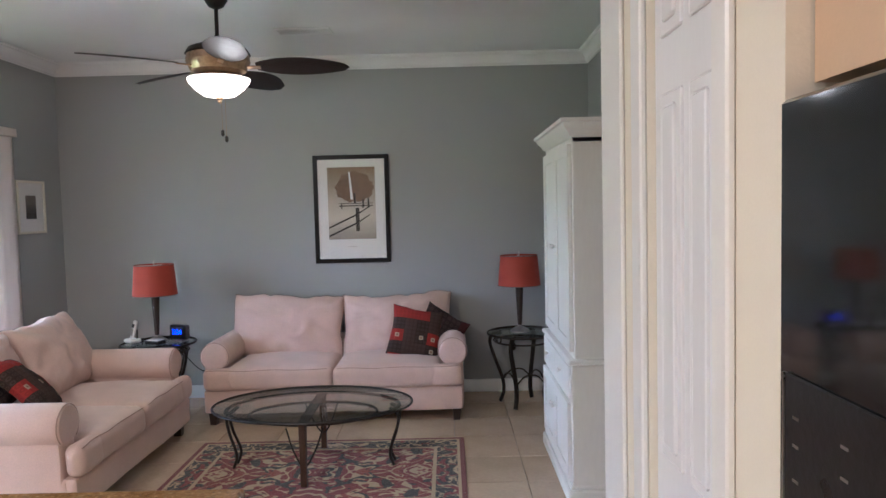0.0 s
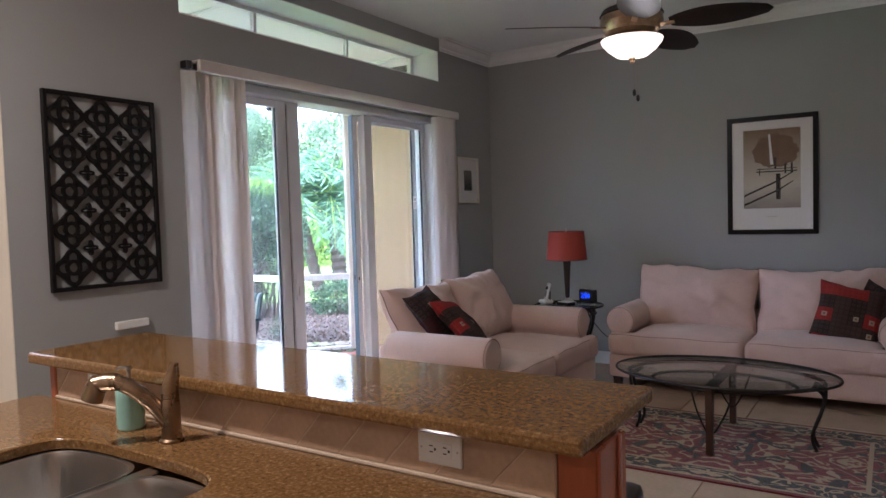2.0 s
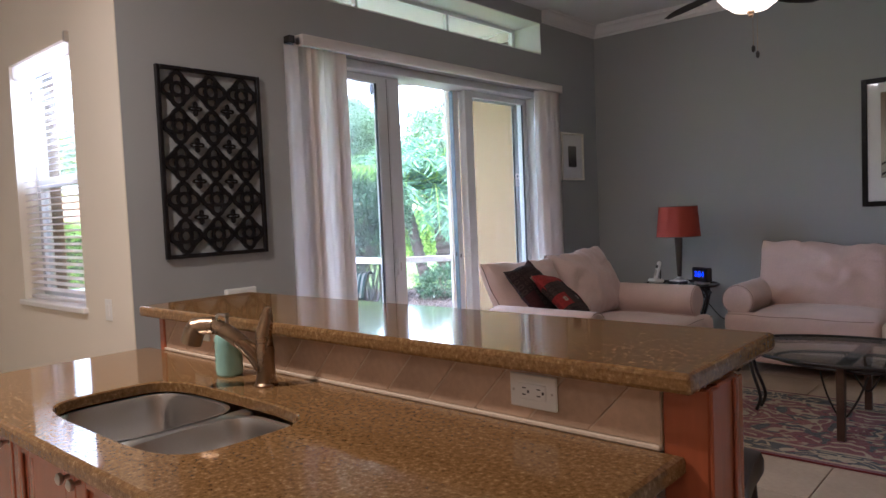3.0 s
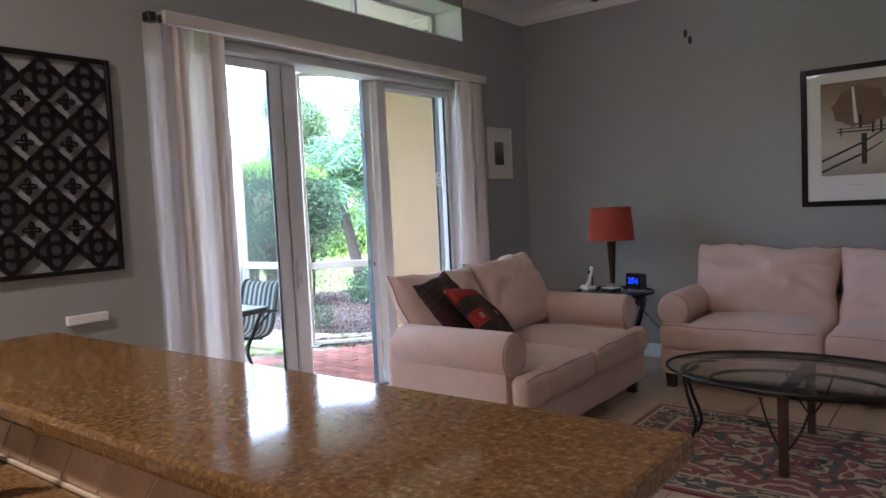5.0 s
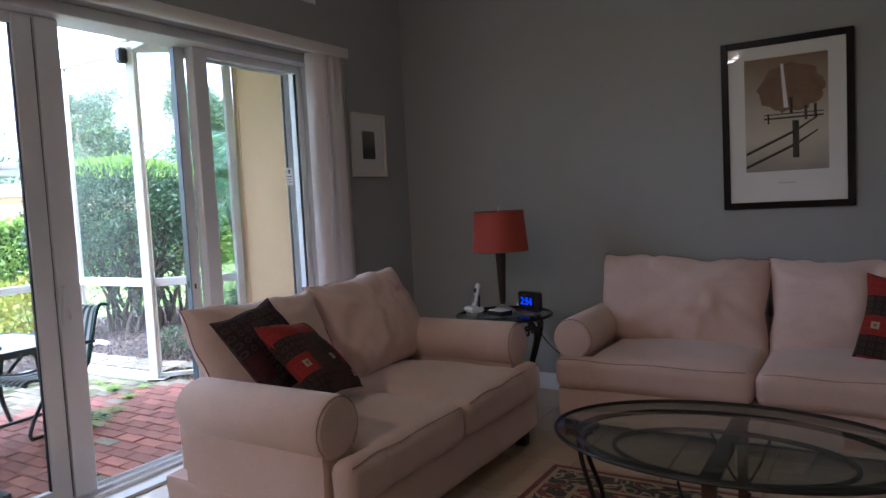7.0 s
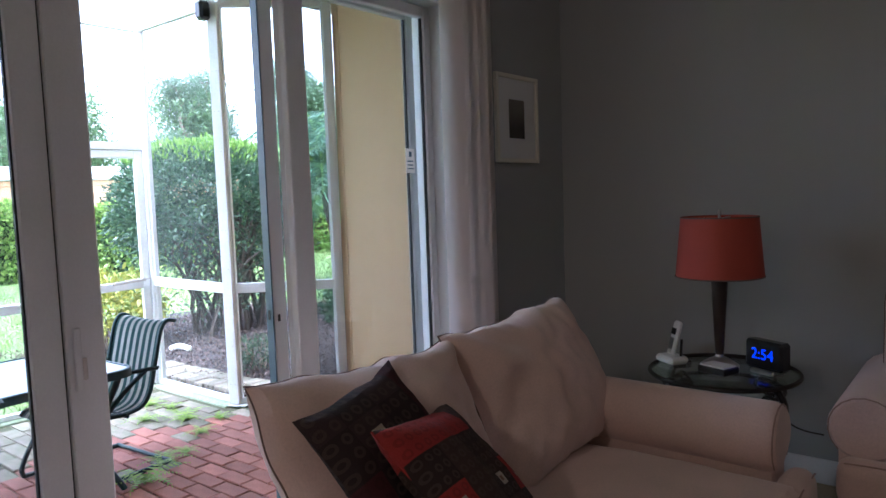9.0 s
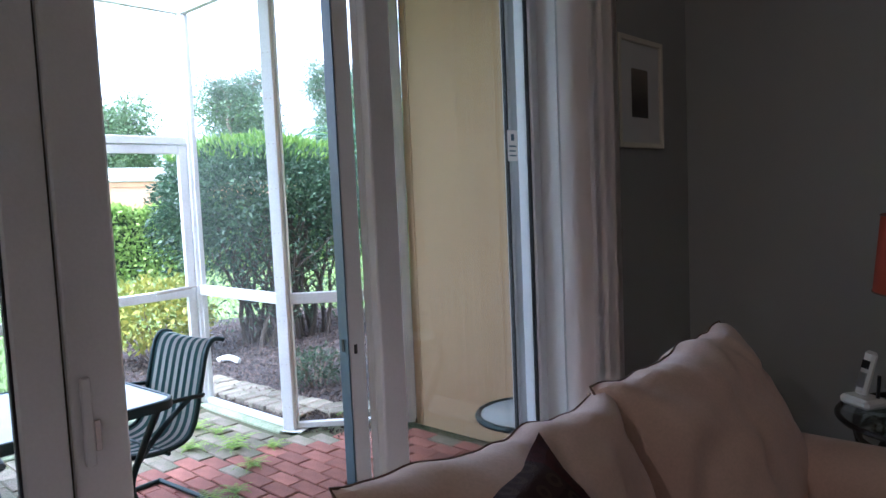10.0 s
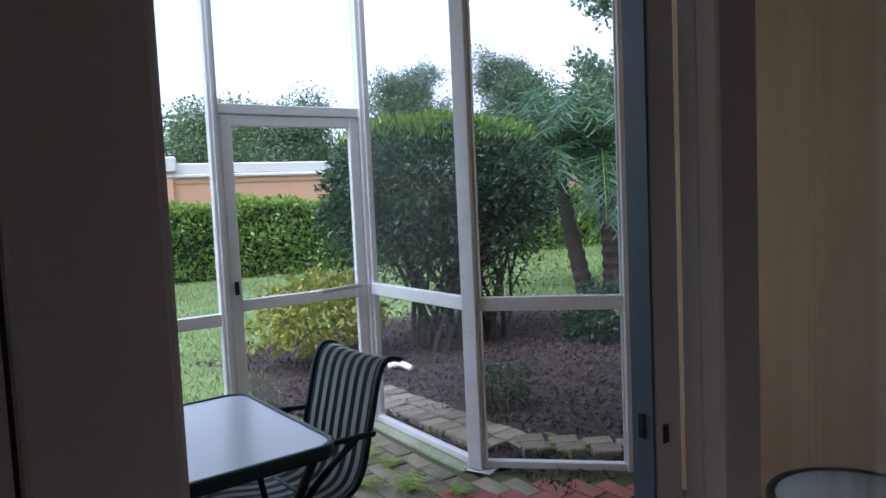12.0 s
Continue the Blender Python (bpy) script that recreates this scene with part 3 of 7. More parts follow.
# transom window above the sliding door: deep reveal, frame and mullions
tr = tagged(new("window_1"), "long white transom window above the sliding door", "window", kind="structure")
y0, y1, z0, z1 = TRANSOM
part("window_frame", window_bar([(XO + 0.01, XO + 0.06, y0, y1, z0, z0 + 0.035), (XO + 0.01, XO + 0.06, y0, y1, z1 - 0.035, z1),
                                 (XO + 0.01, XO + 0.06, y0, y0 + 0.04, z0 + 0.035, z1 - 0.035), (XO + 0.01, XO + 0.06, y1 - 0.05, y1, z0 + 0.035, z1 - 0.035)]), ALU, tr)
part("window_liner", boxes((XO + 0.06, XD + 0.004, y0, y1, z0 - 0.001, z0 + 0.006), (XO + 0.06, XD + 0.004, y1 - 0.006, y1 + 0.001, z0 + 0.006, z1), (XO + 0.06, XD + 0.004, y0, y1, z1 - 0.006, z1 + 0.001)), TRIM, tr)
for y in (3.95, 4.98):
    part("mullion", boxes((XO + 0.015, XO + 0.055, y - 0.012, y + 0.012, z0 + 0.035, z1 - 0.035)), ALU, tr)
for a, c in ((y0 + 0.04, 3.938), (3.962, 4.968), (4.992, y1 - 0.05)):
    p = part("pane", boxes((XO + 0.032, XO + 0.038, a, c, z0 + 0.035, z1 - 0.035)), GLASS, tr)
    p.visible_shadow = False

# the nook window with its sash bar and slatted blind
nw = tagged(new("window_2"), "white sash window beside the kitchen nook", "window", kind="structure")
x0, x1, z0, z1 = NOOKWIN
part("window_frame", boxes((x0, x1, YN + 0.12, YN + 0.17, z0, z0 + 0.05), (x0, x1, YN + 0.12, YN + 0.17, z1 - 0.05, z1), (x0, x0 + 0.05, YN + 0.12, YN + 0.17, z0 + 0.05, z1 - 0.05),
                           (x1 - 0.05, x1, YN + 0.12, YN + 0.17, z0 + 0.05, z1 - 0.05), (x0 + 0.05, x1 - 0.05, YN + 0.12, YN + 0.17, 1.64, 1.70), bevel=0.003), ALU, nw)
part("window_sill", boxes((x0 - 0.03, x1 + 0.03, YN - 0.03, YN + 0.12, z0 - 0.03, z0 + 0.004), bevel=0.006), TRIM, nw)
for a, c in ((z0 + 0.05, 1.64), (1.70, z1 - 0.05)):
    p = part("pane", boxes((x0 + 0.05, x1 - 0.05, YN + 0.142, YN + 0.148, a, c)), GLASS, nw)
    p.visible_shadow = False
nb = thing("window_blind", "white horizontal slatted blind, lowered with slats open", "blind", (0, YN + 0.06, 0))
part("head_rail", boxes((x0 + 0.01, x1 - 0.01, -0.045, 0.025, z1 - 0.09, z1 - 0.005), bevel=0.004), BLIND, nb)
slat = part("slat", boxes((x0 + 0.015, x1 - 0.015, -0.024, 0.024, -0.0015, 0.0015)), BLIND, nb, m=pose(0, 0, z1 - 0.13, 14, 0, 0))
z = z1 - 0.172
while z > z0 + 0.06:
    again(slat, pose(0, 0, z, 14, 0, 0))
    z -= 0.042
part("bottom_rail", boxes((x0 + 0.015, x1 - 0.015, -0.025, 0.025, z0 + 0.012, z0 + 0.034), bevel=0.004), BLIND, nb)
part("bracket", boxes((x1 - 0.01, x1 + 0.015, -0.085, -0.04, z1 - 0.03, z1 + 0.03), bevel=0.003), SILVER, nb)

# ---- the sliding glass door ----
y0, y1, z0, z1 = DOOR
sd = tagged(new("door_1"), "white aluminium sliding glass door, middle leaf slid open", "sliding door", kind="structure")
part("door_frame", boxes((XO - 0.01, XD - 0.12, y0, y0 + 0.04, 0.002, z1), (XO - 0.01, XD - 0.12, y1 - 0.04, y1, 0.002, z1), (XO - 0.01, XD - 0.12, y0 + 0.04, y1 - 0.04, z1 - 0.06, z1), bevel=0.004), ALU, sd)
part("track", boxes((XO - 0.01, XD - 0.03, y0, y1, -0.004, 0.012), *[(XD - d - 0.003, XD - d + 0.003, y0 + 0.04, y1 - 0.04, 0.012, 0.03) for d in (0.15, 0.23, 0.31)]), ALU, sd)


def leaf(x, a, c, stile_a, stile_c, label):
    top, low = z1 - 0.062, 0.032
    lf = part("door_leaf", boxes((x - 0.02, x + 0.02, a, a + stile_a, low, top), (x - 0.02, x + 0.02, c - stile_c, c, low, top),
                                 (x - 0.02, x + 0.02, a + stile_a, c - stile_c, top - 0.055, top), (x - 0.02, x + 0.02, a + stile_a, c - stile_c, low, low + 0.075), bevel=0.005), ALU, sd, label)
    part("gasket", boxes((x - 0.008, x + 0.008, a + stile_a - 0.001, a + stile_a + 0.006, low + 0.075, top - 0.055), (x - 0.008, x + 0.008, c - stile_c - 0.006, c - stile_c + 0.001, low + 0.075, top - 0.055)), GASKET, lf)
    p = part("pane", boxes((x - 0.003, x + 0.003, a + stile_a, c - stile_c, low + 0.075, top - 0.055)), GLASS, lf)
    p.visible_shadow = False
    return lf


l1 = leaf(XD - 0.23, 3.14, 4.276, 0.07, 0.225, "closed glazed leaf")
l2 = leaf(XD - 0.23, 5.075, 6.0, 0.105, 0.05, "fixed glazed leaf")
part("interlock", boxes((XD - 0.287, XD - 0.251, 5.080, 5.125, 0.04, z1 - 0.07), bevel=0.003), ALU, l2)
l3 = leaf(XD - 0.31, 5.012, 5.96, 0.068, 0.05, "open glazed leaf slid behind its neighbour")
X3 = XD - 0.31
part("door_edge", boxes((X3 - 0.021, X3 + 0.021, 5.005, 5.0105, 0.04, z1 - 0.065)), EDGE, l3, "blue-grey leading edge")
part("lock_plate", boxes((X3 - 0.005, X3 + 0.005, 5.001, 5.0045, 0.98, 1.02)), BLACKP, l3, "black lock keeper")
part("lock_plate", boxes((X3 + 0.0205, X3 + 0.0225, 5.030, 5.042, 0.970, 1.000)), BLACKP, l3)
part("interlock", boxes((XD - 0.315, XD - 0.252, 4.10, 4.270, 0.034, z1 - 0.062), bevel=0.004), ALU, sd)
X1 = XD - 0.21
part("stile_step", boxes((X1 + 0.001, X1 + 0.013, 4.15, 4.268, 0.04, z1 - 0.07), bevel=0.004), ALU, l1)
part("stile_groove", boxes((X1 + 0.0002, X1 + 0.001, 4.143, 4.147, 0.05, z1 - 0.08)), GASKET, l1)
part("pull_handle", boxes((X1 + 0.013, X1 + 0.027, 4.168, 4.190, 0.90, 1.10), bevel=0.003), ALU, l1)
part("handle_latch", boxes((X1 + 0.0135, X1 + 0.021, 4.192, 4.206, 0.93, 1.00), bevel=0.002), SILVER, l1)
st_ = part("sticker", boxes((XD - 0.2265, XD - 0.2255, 5.800, 5.864, 1.585, 1.705)), BLIND, l2, "pale alarm notice stuck on the glass")
part("print", boxes((XD - 0.2254, XD - 0.2250, 5.822, 5.842, 1.665, 1.690), (XD - 0.2254, XD - 0.2250, 5.810, 5.854, 1.640, 1.646), (XD - 0.2254, XD - 0.2250, 5.810, 5.850, 1.622, 1.627), (XD - 0.2254, XD - 0.2250, 5.810, 5.854, 1.604, 1.609)), EDGE, st_)

va = thing("blind_valance", "white curved valance over the vertical blinds", "valance", (XD, 0, 0))
part("valance_board", boxes((0.085, 0.10, 3.14, 6.155, 2.44, 2.51), (0.0, 0.085, 3.14, 3.155, 2.44, 2.51), (0.0, 0.085, 6.14, 6.155, 2.44, 2.51), bevel=0.004), BLIND, va)
part("track_rail", boxes((0.03, 0.07, 3.14, 6.12, 2.45, 2.49)), ALU, va)
part("bracket", boxes((0.0, 0.06, 3.07, 3.115, 2.455, 2.50), bevel=0.004), IRON, va)


def vertical_blind(a, c, count, label, turn):
    vb = thing("vertical_blind", label, "blind", (XD + 0.052, 0, 0), group="vertical blinds at the door")
    bm = bmesh.new()
    k = 6
    vs = []
    for zz in (0.03, 2.44):
        vs.append([bm.verts.new((0.045 * (2 * i / k - 1), 0.006 * (1 - (2 * i / k - 1) ** 2), zz)) for i in range(k + 1)])
    for i in range(k):
        bm.faces.new((vs[0][i], vs[0][i + 1], vs[1][i + 1], vs[1][i]))
    bmesh.ops.solidify(bm, geom=bm.faces[:], thickness=0.0012)
    rng = random.Random(int(100 * a))
    first = None
    for i in range(count):
        m = pose(0, a + (c - a) * (i + 0.5) / count, 0, 0, 0, turn + rng.uniform(-9, 9))
        if first is None:
            first = part("vane", bm, BLIND, vb, m=m)
        else:
            again(first, m)
    part("weight_chain", tube(bmesh.new(), [(0.0, a, 0.05), (0.0, (a + c) / 2, 0.045), (0.0, c, 0.05)], 0.002, 5), BLIND, vb)


vertical_blind(3.06, 3.50, 9, "white vertical blind vanes drawn together in a stack", 66)
vertical_blind(5.80, 6.10, 8, "white vertical blind vanes gathered beside the corner", 52)

# ---- closet door, refrigerator ----
cd = tagged(new("door_2"), "white panelled interior door, closed", "door", kind="structure")
ya, yc = CLOSET[0], CLOSET[1]
part("door_casing", boxes((XC - 0.018, XC, ya - 0.07, ya, 0, 2.51), (XC - 0.018, XC, yc, yc + 0.085, 0, 2.51), (XC - 0.018, XC, ya, yc, 2.44, 2.51), bevel=0.005), TRIM, cd)
part("corner_trim", boxes((XC - 0.014, XC, 2.27, 2.503, 0, ZC), bevel=0.005), TRIM, cd)
part("door_slab", boxes((XC + 0.02, XC + 0.055, ya + 0.004, yc - 0.004, 0.008, 2.435)), DOORW, cd)
for pa, pb in ((ya + 0.06, ya + 0.205), (ya + 0.255, ya + 0.40)):
    for za, zc in ((0.24, 1.00), (1.16, 2.02), (2.15, 2.36)):
        bm = boxes((XC + 0.014, XC + 0.0205, pa, pb, za, zc), bevel=0.006)
        box(bm, XC + 0.007, XC + 0.016, pa + 0.03, pb - 0.03, za + 0.03, zc - 0.03, bevel=0.008)
        part("panel", bm, DOORW, cd)
fr = thing("refrigerator", "glossy black refrigerator with a lit dispenser panel", "refrigerator", (XC + 0.02, 0.02, 0))
GLOSS = mat("gloss_black", (0.012, 0.013, 0.014), 0.04, vary=0.1, bump=0.0, coat=0.3)
part("body", boxes((0.06, 0.76, 0.40, 1.32, 0.03, 1.90), bevel=0.006), BLACKP, fr)
rd = part("door", boxes((-0.03, 0.055, 0.875, 1.335, 0.05, 1.91), bevel=0.006), GLOSS, fr)
part("door", boxes((-0.03, 0.055, 0.405, 0.87, 0.05, 1.91), bevel=0.006), GLOSS, fr)
part("dispenser", boxes((-0.036, -0.031, 0.96, 1.305, 1.02, 1.52), bevel=0.002), BLACKP, rd, "black ice and water dispenser")
part("dispenser_trim", boxes((-0.037, -0.031, 1.306, 1.311, 1.02, 1.52)), SILVER, rd)
part("indicator", boxes((-0.038, -0.0365, 1.250, 1.255, 1.335, 1.355)), BLUEDIGIT, rd, "small blue light")
part("indicator", boxes((-0.038, -0.0365, 1.235, 1.239, 1.335, 1.347)), glow("red_light", (1.0, 0.05, 0.02), 0.2), rd, "small red light")
for yy in (1.28, 1.16):
    for zz in (1.32, 1.37, 1.42, 1.46):
        part("print", boxes((-0.0372, -0.0362, yy - 0.016, yy, zz, zz + 0.004)), SILVER, rd)


# ---- the kitchen bar ----
BX0, BX1, BY0, BY1 = -2.255, -0.13, 1.60, 2.085
CZ = 0.893
kb = structure("bar_wall", boxes((BX0 + 0.08, BX1 - 0.12, 1.6700, 1.8150, 0, 1.0200)), CREAM, "half wall carrying the raised bar", "wall", False)
bt = mesh_ob("breakfast_counter", box(bmesh.new(), BX0, BX1, BY0, BY1, 1.0220, 1.0620, bevel=0.010, seg=2), GRANITE, False)
tagged(bt, "polished gold granite raised bar top", "bar top")
be = thing("bar_end_panel", "cherry wood end post under the bar", "panel")
part("post", boxes((-0.215, -0.125, 1.6650, 1.7100, 0.0, 1.0210), bevel=0.004), CHERRY, be)
part("end_panel", boxes((-0.21, -0.125, 1.7100, 1.8250, 0.0, 1.0210), bevel=0.004), CHERRY, be)
part("stile", boxes((-0.12499, -0.118, 1.6650, 1.7050, 0.0, 1.0210), (-0.12499, -0.118, 1.7850, 1.8250, 0.0, 1.0210), bevel=0.002), CHERRY, be)
le = thing("bar_end_panel", "cherry wood strip at the bar's nook end", "panel")
part("post", boxes((BX0 + 0.045, BX0 + 0.08, 1.6550, 1.8150, 0.0, 1.0210), bevel=0.004), CHERRY, le)

# slanted travertine tiles on the face above the counter
cs = tagged(mesh_ob("counter_strip", box(bmesh.new(), BX0 + 0.081, -0.216, 1.6510, 1.6605, CZ + 0.0005, CZ + 0.010, bevel=0.002), TRAVG), "cream pencil strip along the worktop", "trim", kind="structure")
bs = tagged(mesh_ob("backsplash", boxes((BX0 + 0.081, -0.216, 1.6630, 1.6695, CZ + 0.0005, 1.0205)), TRAVG, False), "travertine tile backsplash laid on the slant, cream grout", "backsplash", kind="structure")
bm = prism(bmesh.new(), [(0.0, CZ + 0.010), (0.144, CZ + 0.010), (0.250, 1.0180), (0.106, 1.0180)], 1.6605, 1.6630)
bmesh.ops.bevel(bm, geom=bm.edges[:], offset=0.0012, segments=1, affect="EDGES")
first = None
x = BX0 + 0.083
while x + 0.254 < -0.216:
    first = again(first, pose(x, 0, 0)) if first else part("tile", bm, TRAV, bs, m=pose(x, 0, 0))
    x += 0.150
part("tile", prism(bmesh.new(), [(BX0 + 0.083, CZ + 0.020), (BX0 + 0.180, 1.0180), (BX0 + 0.083, 1.0180)], 1.6605, 1.6630), TRAV, bs)
part("tile", prism(bmesh.new(), [(x, CZ + 0.012), (-0.218, CZ + 0.012), (-0.218, 1.0180), (x + 0.106, 1.0180)], 1.6605, 1.6630), TRAV, bs)

# worktop with the sink's cut-out
CX0, CX1, CY0, CY1 = -2.30, -0.17, 0.945, 1.6620
SX, SY, SA, SB = -1.335, 1.245, 0.37, 0.19


def sink_loop(z, grow, n=64):
    out = []
    for i in range(n):
        t = 2 * math.pi * i / n
        c, s = math.cos(t), math.sin(t)
        e = 2 / 4.2
        out.append((SX + (SA + grow) * math.copysign(abs(c) ** e, c), SY + (SB + grow) * math.copysign(abs(s) ** e, s), z))
    return out


def outer_loop(z, inset, n=64):
    out = []
    for x, y, _ in sink_loop(0, 0, n):
        dx, dy = x - SX, y - SY
        k = min(((CX1 - inset - SX) / dx) if dx > 1e-6 else 1e9, ((CX0 + inset - SX) / dx) if dx < -1e-6 else 1e9,
                ((CY1 - inset - SY) / dy) if dy > 1e-6 else 1e9, ((CY0 + inset - SY) / dy) if dy < -1e-6 else 1e9)
        out.append([SX + dx * k, SY + dy * k, z])
    for cx, cy in ((CX0 + inset, CY0 + inset), (CX0 + inset, CY1 - inset), (CX1 - inset, CY0 + inset), (CX1 - inset, CY1 - inset)):
        j = min(range(n), key=lambda q: (out[q][0] - cx) ** 2 + (out[q][1] - cy) ** 2)
        out[j] = [cx, cy, z]
    return out


bm = bmesh.new()
loops = [[bm.verts.new(p) for p in l] for l in (sink_loop(CZ - 0.03, 0), sink_loop(CZ - 0.004, 0), sink_loop(CZ, 0.004), outer_loop(CZ, 0.012), outer_loop(CZ - 0.004, 0.003), outer_loop(CZ - 0.012, 0.0), outer_loop(CZ - 0.034, 0.0), outer_loop(CZ - 0.038, 0.006))]
for a, c in zip(loops, loops[1:]):
    for i in range(64):
        bm.faces.new((a[i], a[(i + 1) % 64], c[(i + 1) % 64], c[i]))
bmesh.ops.recalc_face_normals(bm, faces=bm.faces)
wt = tagged(mesh_ob("worktop", bm, GRANITE, False), "polished gold granite kitchen worktop with a sink cut-out", "worktop")

sk = thing("kitchen_sink", "double-bowl brushed steel undermount sink", "sink")


def bowl_mesh(x0, x1, y0, y1, depth):
    bm = bmesh.new()
    n = 48
    rows = []
    cx, cy, a, c = (x0 + x1) / 2, (y0 + y1) / 2, (x1 - x0) / 2, (y1 - y0) / 2
    for g, z, e in ((0.012, 0, 4), (0, -0.002, 4), (-0.006, -0.02, 4), (-0.016, -depth + 0.05, 4), (-0.035, -depth + 0.015, 3.5), (-0.07, -depth, 3), (-0.13, -depth - 0.004, 2.5)):
        rows.append([bm.verts.new((cx + (a + g) * math.copysign(abs(math.cos(t)) ** (2 / e), math.cos(t)), cy + (c + g) * math.copysign(abs(math.sin(t)) ** (2 / e), math.sin(t)), CZ - 0.034 + z)) for t in [2 * math.pi * i / n for i in range(n)]])
    for p, q in zip(rows, rows[1:]):
        for i in range(n):
            bm.faces.new((p[i], p[(i + 1) % n], q[(i + 1) % n], q[i]))
    bm.faces.new(rows[-1])
    bmesh.ops.recalc_face_normals(bm, faces=bm.faces)
    for f in bm.faces:
        f.normal_flip()
    return bm


part("bowl", bowl_mesh(SX - SA + 0.01, SX + 0.03, SY - SB + 0.01, SY + SB - 0.01, 0.21), STEEL, sk)
part("bowl", bowl_mesh(SX + 0.075, SX + SA - 0.01, SY - SB + 0.01, SY + SB - 0.03, 0.18), STEEL, sk)
part("divider", boxes((SX + 0.028, SX + 0.077, SY - SB - 0.01, SY + SB + 0.005, CZ - 0.06, CZ - 0.036), bevel=0.006), STEEL, sk)
for x in (SX - 0.16, SX + 0.21):
    part("drain", lathe(bmesh.new(), [(0.045, 0), (0.045, 0.004), (0.03, 0.006), (0.02, 0.002)], 20, (x, SY, CZ - 0.246 if x < SX else CZ - 0.216)), SILVER, sk)

fc = thing("kitchen_faucet", "brushed bronze pull-out faucet with an upright lever", "faucet", (-1.345, 1.54, CZ), 0)
FBR = mat("brushed_bronze", (0.34, 0.24, 0.15), 0.28, 1.0, vary=0.15, scale=12, grain=80)
part("faucet_base", lathe(bmesh.new(), [(0.034, 0), (0.034, 0.006), (0.029, 0.012), (0.026, 0.06), (0.028, 0.10), (0.024, 0.125)], 24), FBR, fc)
part("spout", tube(bmesh.new(), curve([(0.0, 0, 0.04), (-0.03, -0.025, 0.10), (-0.07, -0.06, 0.15), (-0.11, -0.09, 0.178), (-0.14, -0.112, 0.176)], 8), 0.022, 14), FBR, fc)
part("spray_head", tube(bmesh.new(), curve([(-0.11, -0.09, 0.178), (-0.15, -0.12, 0.174), (-0.168, -0.132, 0.130)], 6), [0.025] * 6 + [0.030] * 7, 16), FBR, fc)
part("lever", tube(bmesh.new(), [(0.0, 0, 0.115), (0.0, 0.0, 0.15), (0.006, 0.008, 0.19), (0.010, 0.014, 0.225)], [0.025, 0.024, 0.019, 0.010], 14, 0.7), FBR, fc)
so = thing("soap_bottle", "pale teal embossed soap bottle with a metal pump", "bottle", (-1.57, 1.56, CZ))
bm = lathe(bmesh.new(), [(0.036, 0), (0.040, 0.006), *[(0.040 + 0.0016 * (i % 2), 0.012 + 0.011 * i) for i in range(10)], (0.036, 0.128), (0.016, 0.134)], 28)
part("bottle_body", bm, TEAL, so)
part("pump", lathe(bmesh.new(), [(0.015, 0.13), (0.015, 0.15), (0.006, 0.152), (0.006, 0.178), (0.011, 0.18), (0.011, 0.19)], 14), SILVER, so)
part("pump_spout", tube(bmesh.new(), [(0, 0, 0.185), (-0.035, -0.01, 0.185), (-0.042, -0.012, 0.178)], 0.005, 8), SILVER, so)


def plate(x, z, w, h, label, name, kind):
    p = thing(name, label, "outlet" if kind == "outlet" else "switch", (x, 1.6600, z), group="wall plates at the bar")
    part("cover_plate", boxes((-w / 2, w / 2, -0.007, 0, -h / 2, h / 2), bevel=0.003), WHITEP, p)
    if kind == "outlet":
        part("receptacle", boxes((-0.036, 0.036, -0.010, -0.006, -0.018, 0.018), bevel=0.002), WHITEP, p)
        for sx in (-0.019, 0.019):
            part("slot", boxes((sx - 0.006, sx + 0.003, -0.0108, -0.0098, 0.006, 0.0085), (sx - 0.006, sx + 0.003, -0.0108, -0.0098, -0.0085, -0.006), (sx + 0.007, sx + 0.012, -0.0108, -0.0098, -0.003, 0.003)), BLACKP, p)
        for sx in (-0.05, 0.05):
            part("screw", lathe(bmesh.new(), [(0.003, 0), (0.003, 0.001)], 8), SILVER, p, m=pose(sx, -0.007, 0, 90, 0, 0))
    else:
        part("rocker", boxes((-0.018, 0.018, -0.010, -0.006, -0.034, 0.034), bevel=0.002), WHITEP, p)


plate(-0.505, 0.968, 0.122, 0.076, "white duplex outlet set sideways in the backsplash", "wall_outlet", "outlet")
plate(-1.905, 0.990, 0.112, 0.072, "white wall plate beside the sink", "wall_switch", "switch")
plate(-1.775, 0.992, 0.100, 0.070, "white wall plate beside the faucet", "wall_switch", "switch")
ns = thing("wall_switch", "white light switch on the cream nook wall", "switch", (-3.55, YN, 0.91))
part("cover_plate", boxes((-0.04, 0.04, -0.006, 0, -0.06, 0.06), bevel=0.003), WHITEP, ns)
part("rocker", boxes((-0.017, 0.017, -0.010, -0.005, -0.033, 0.033), bevel=0.002), WHITEP, ns)
wb = thing("thermostat_box", "small white box on the wall above the bar", "box", (XD, 2.66, 0.93))
part("cover", boxes((0, 0.03, -0.10, 0.10, 0.0, 0.045), bevel=0.005), WHITEP, wb)

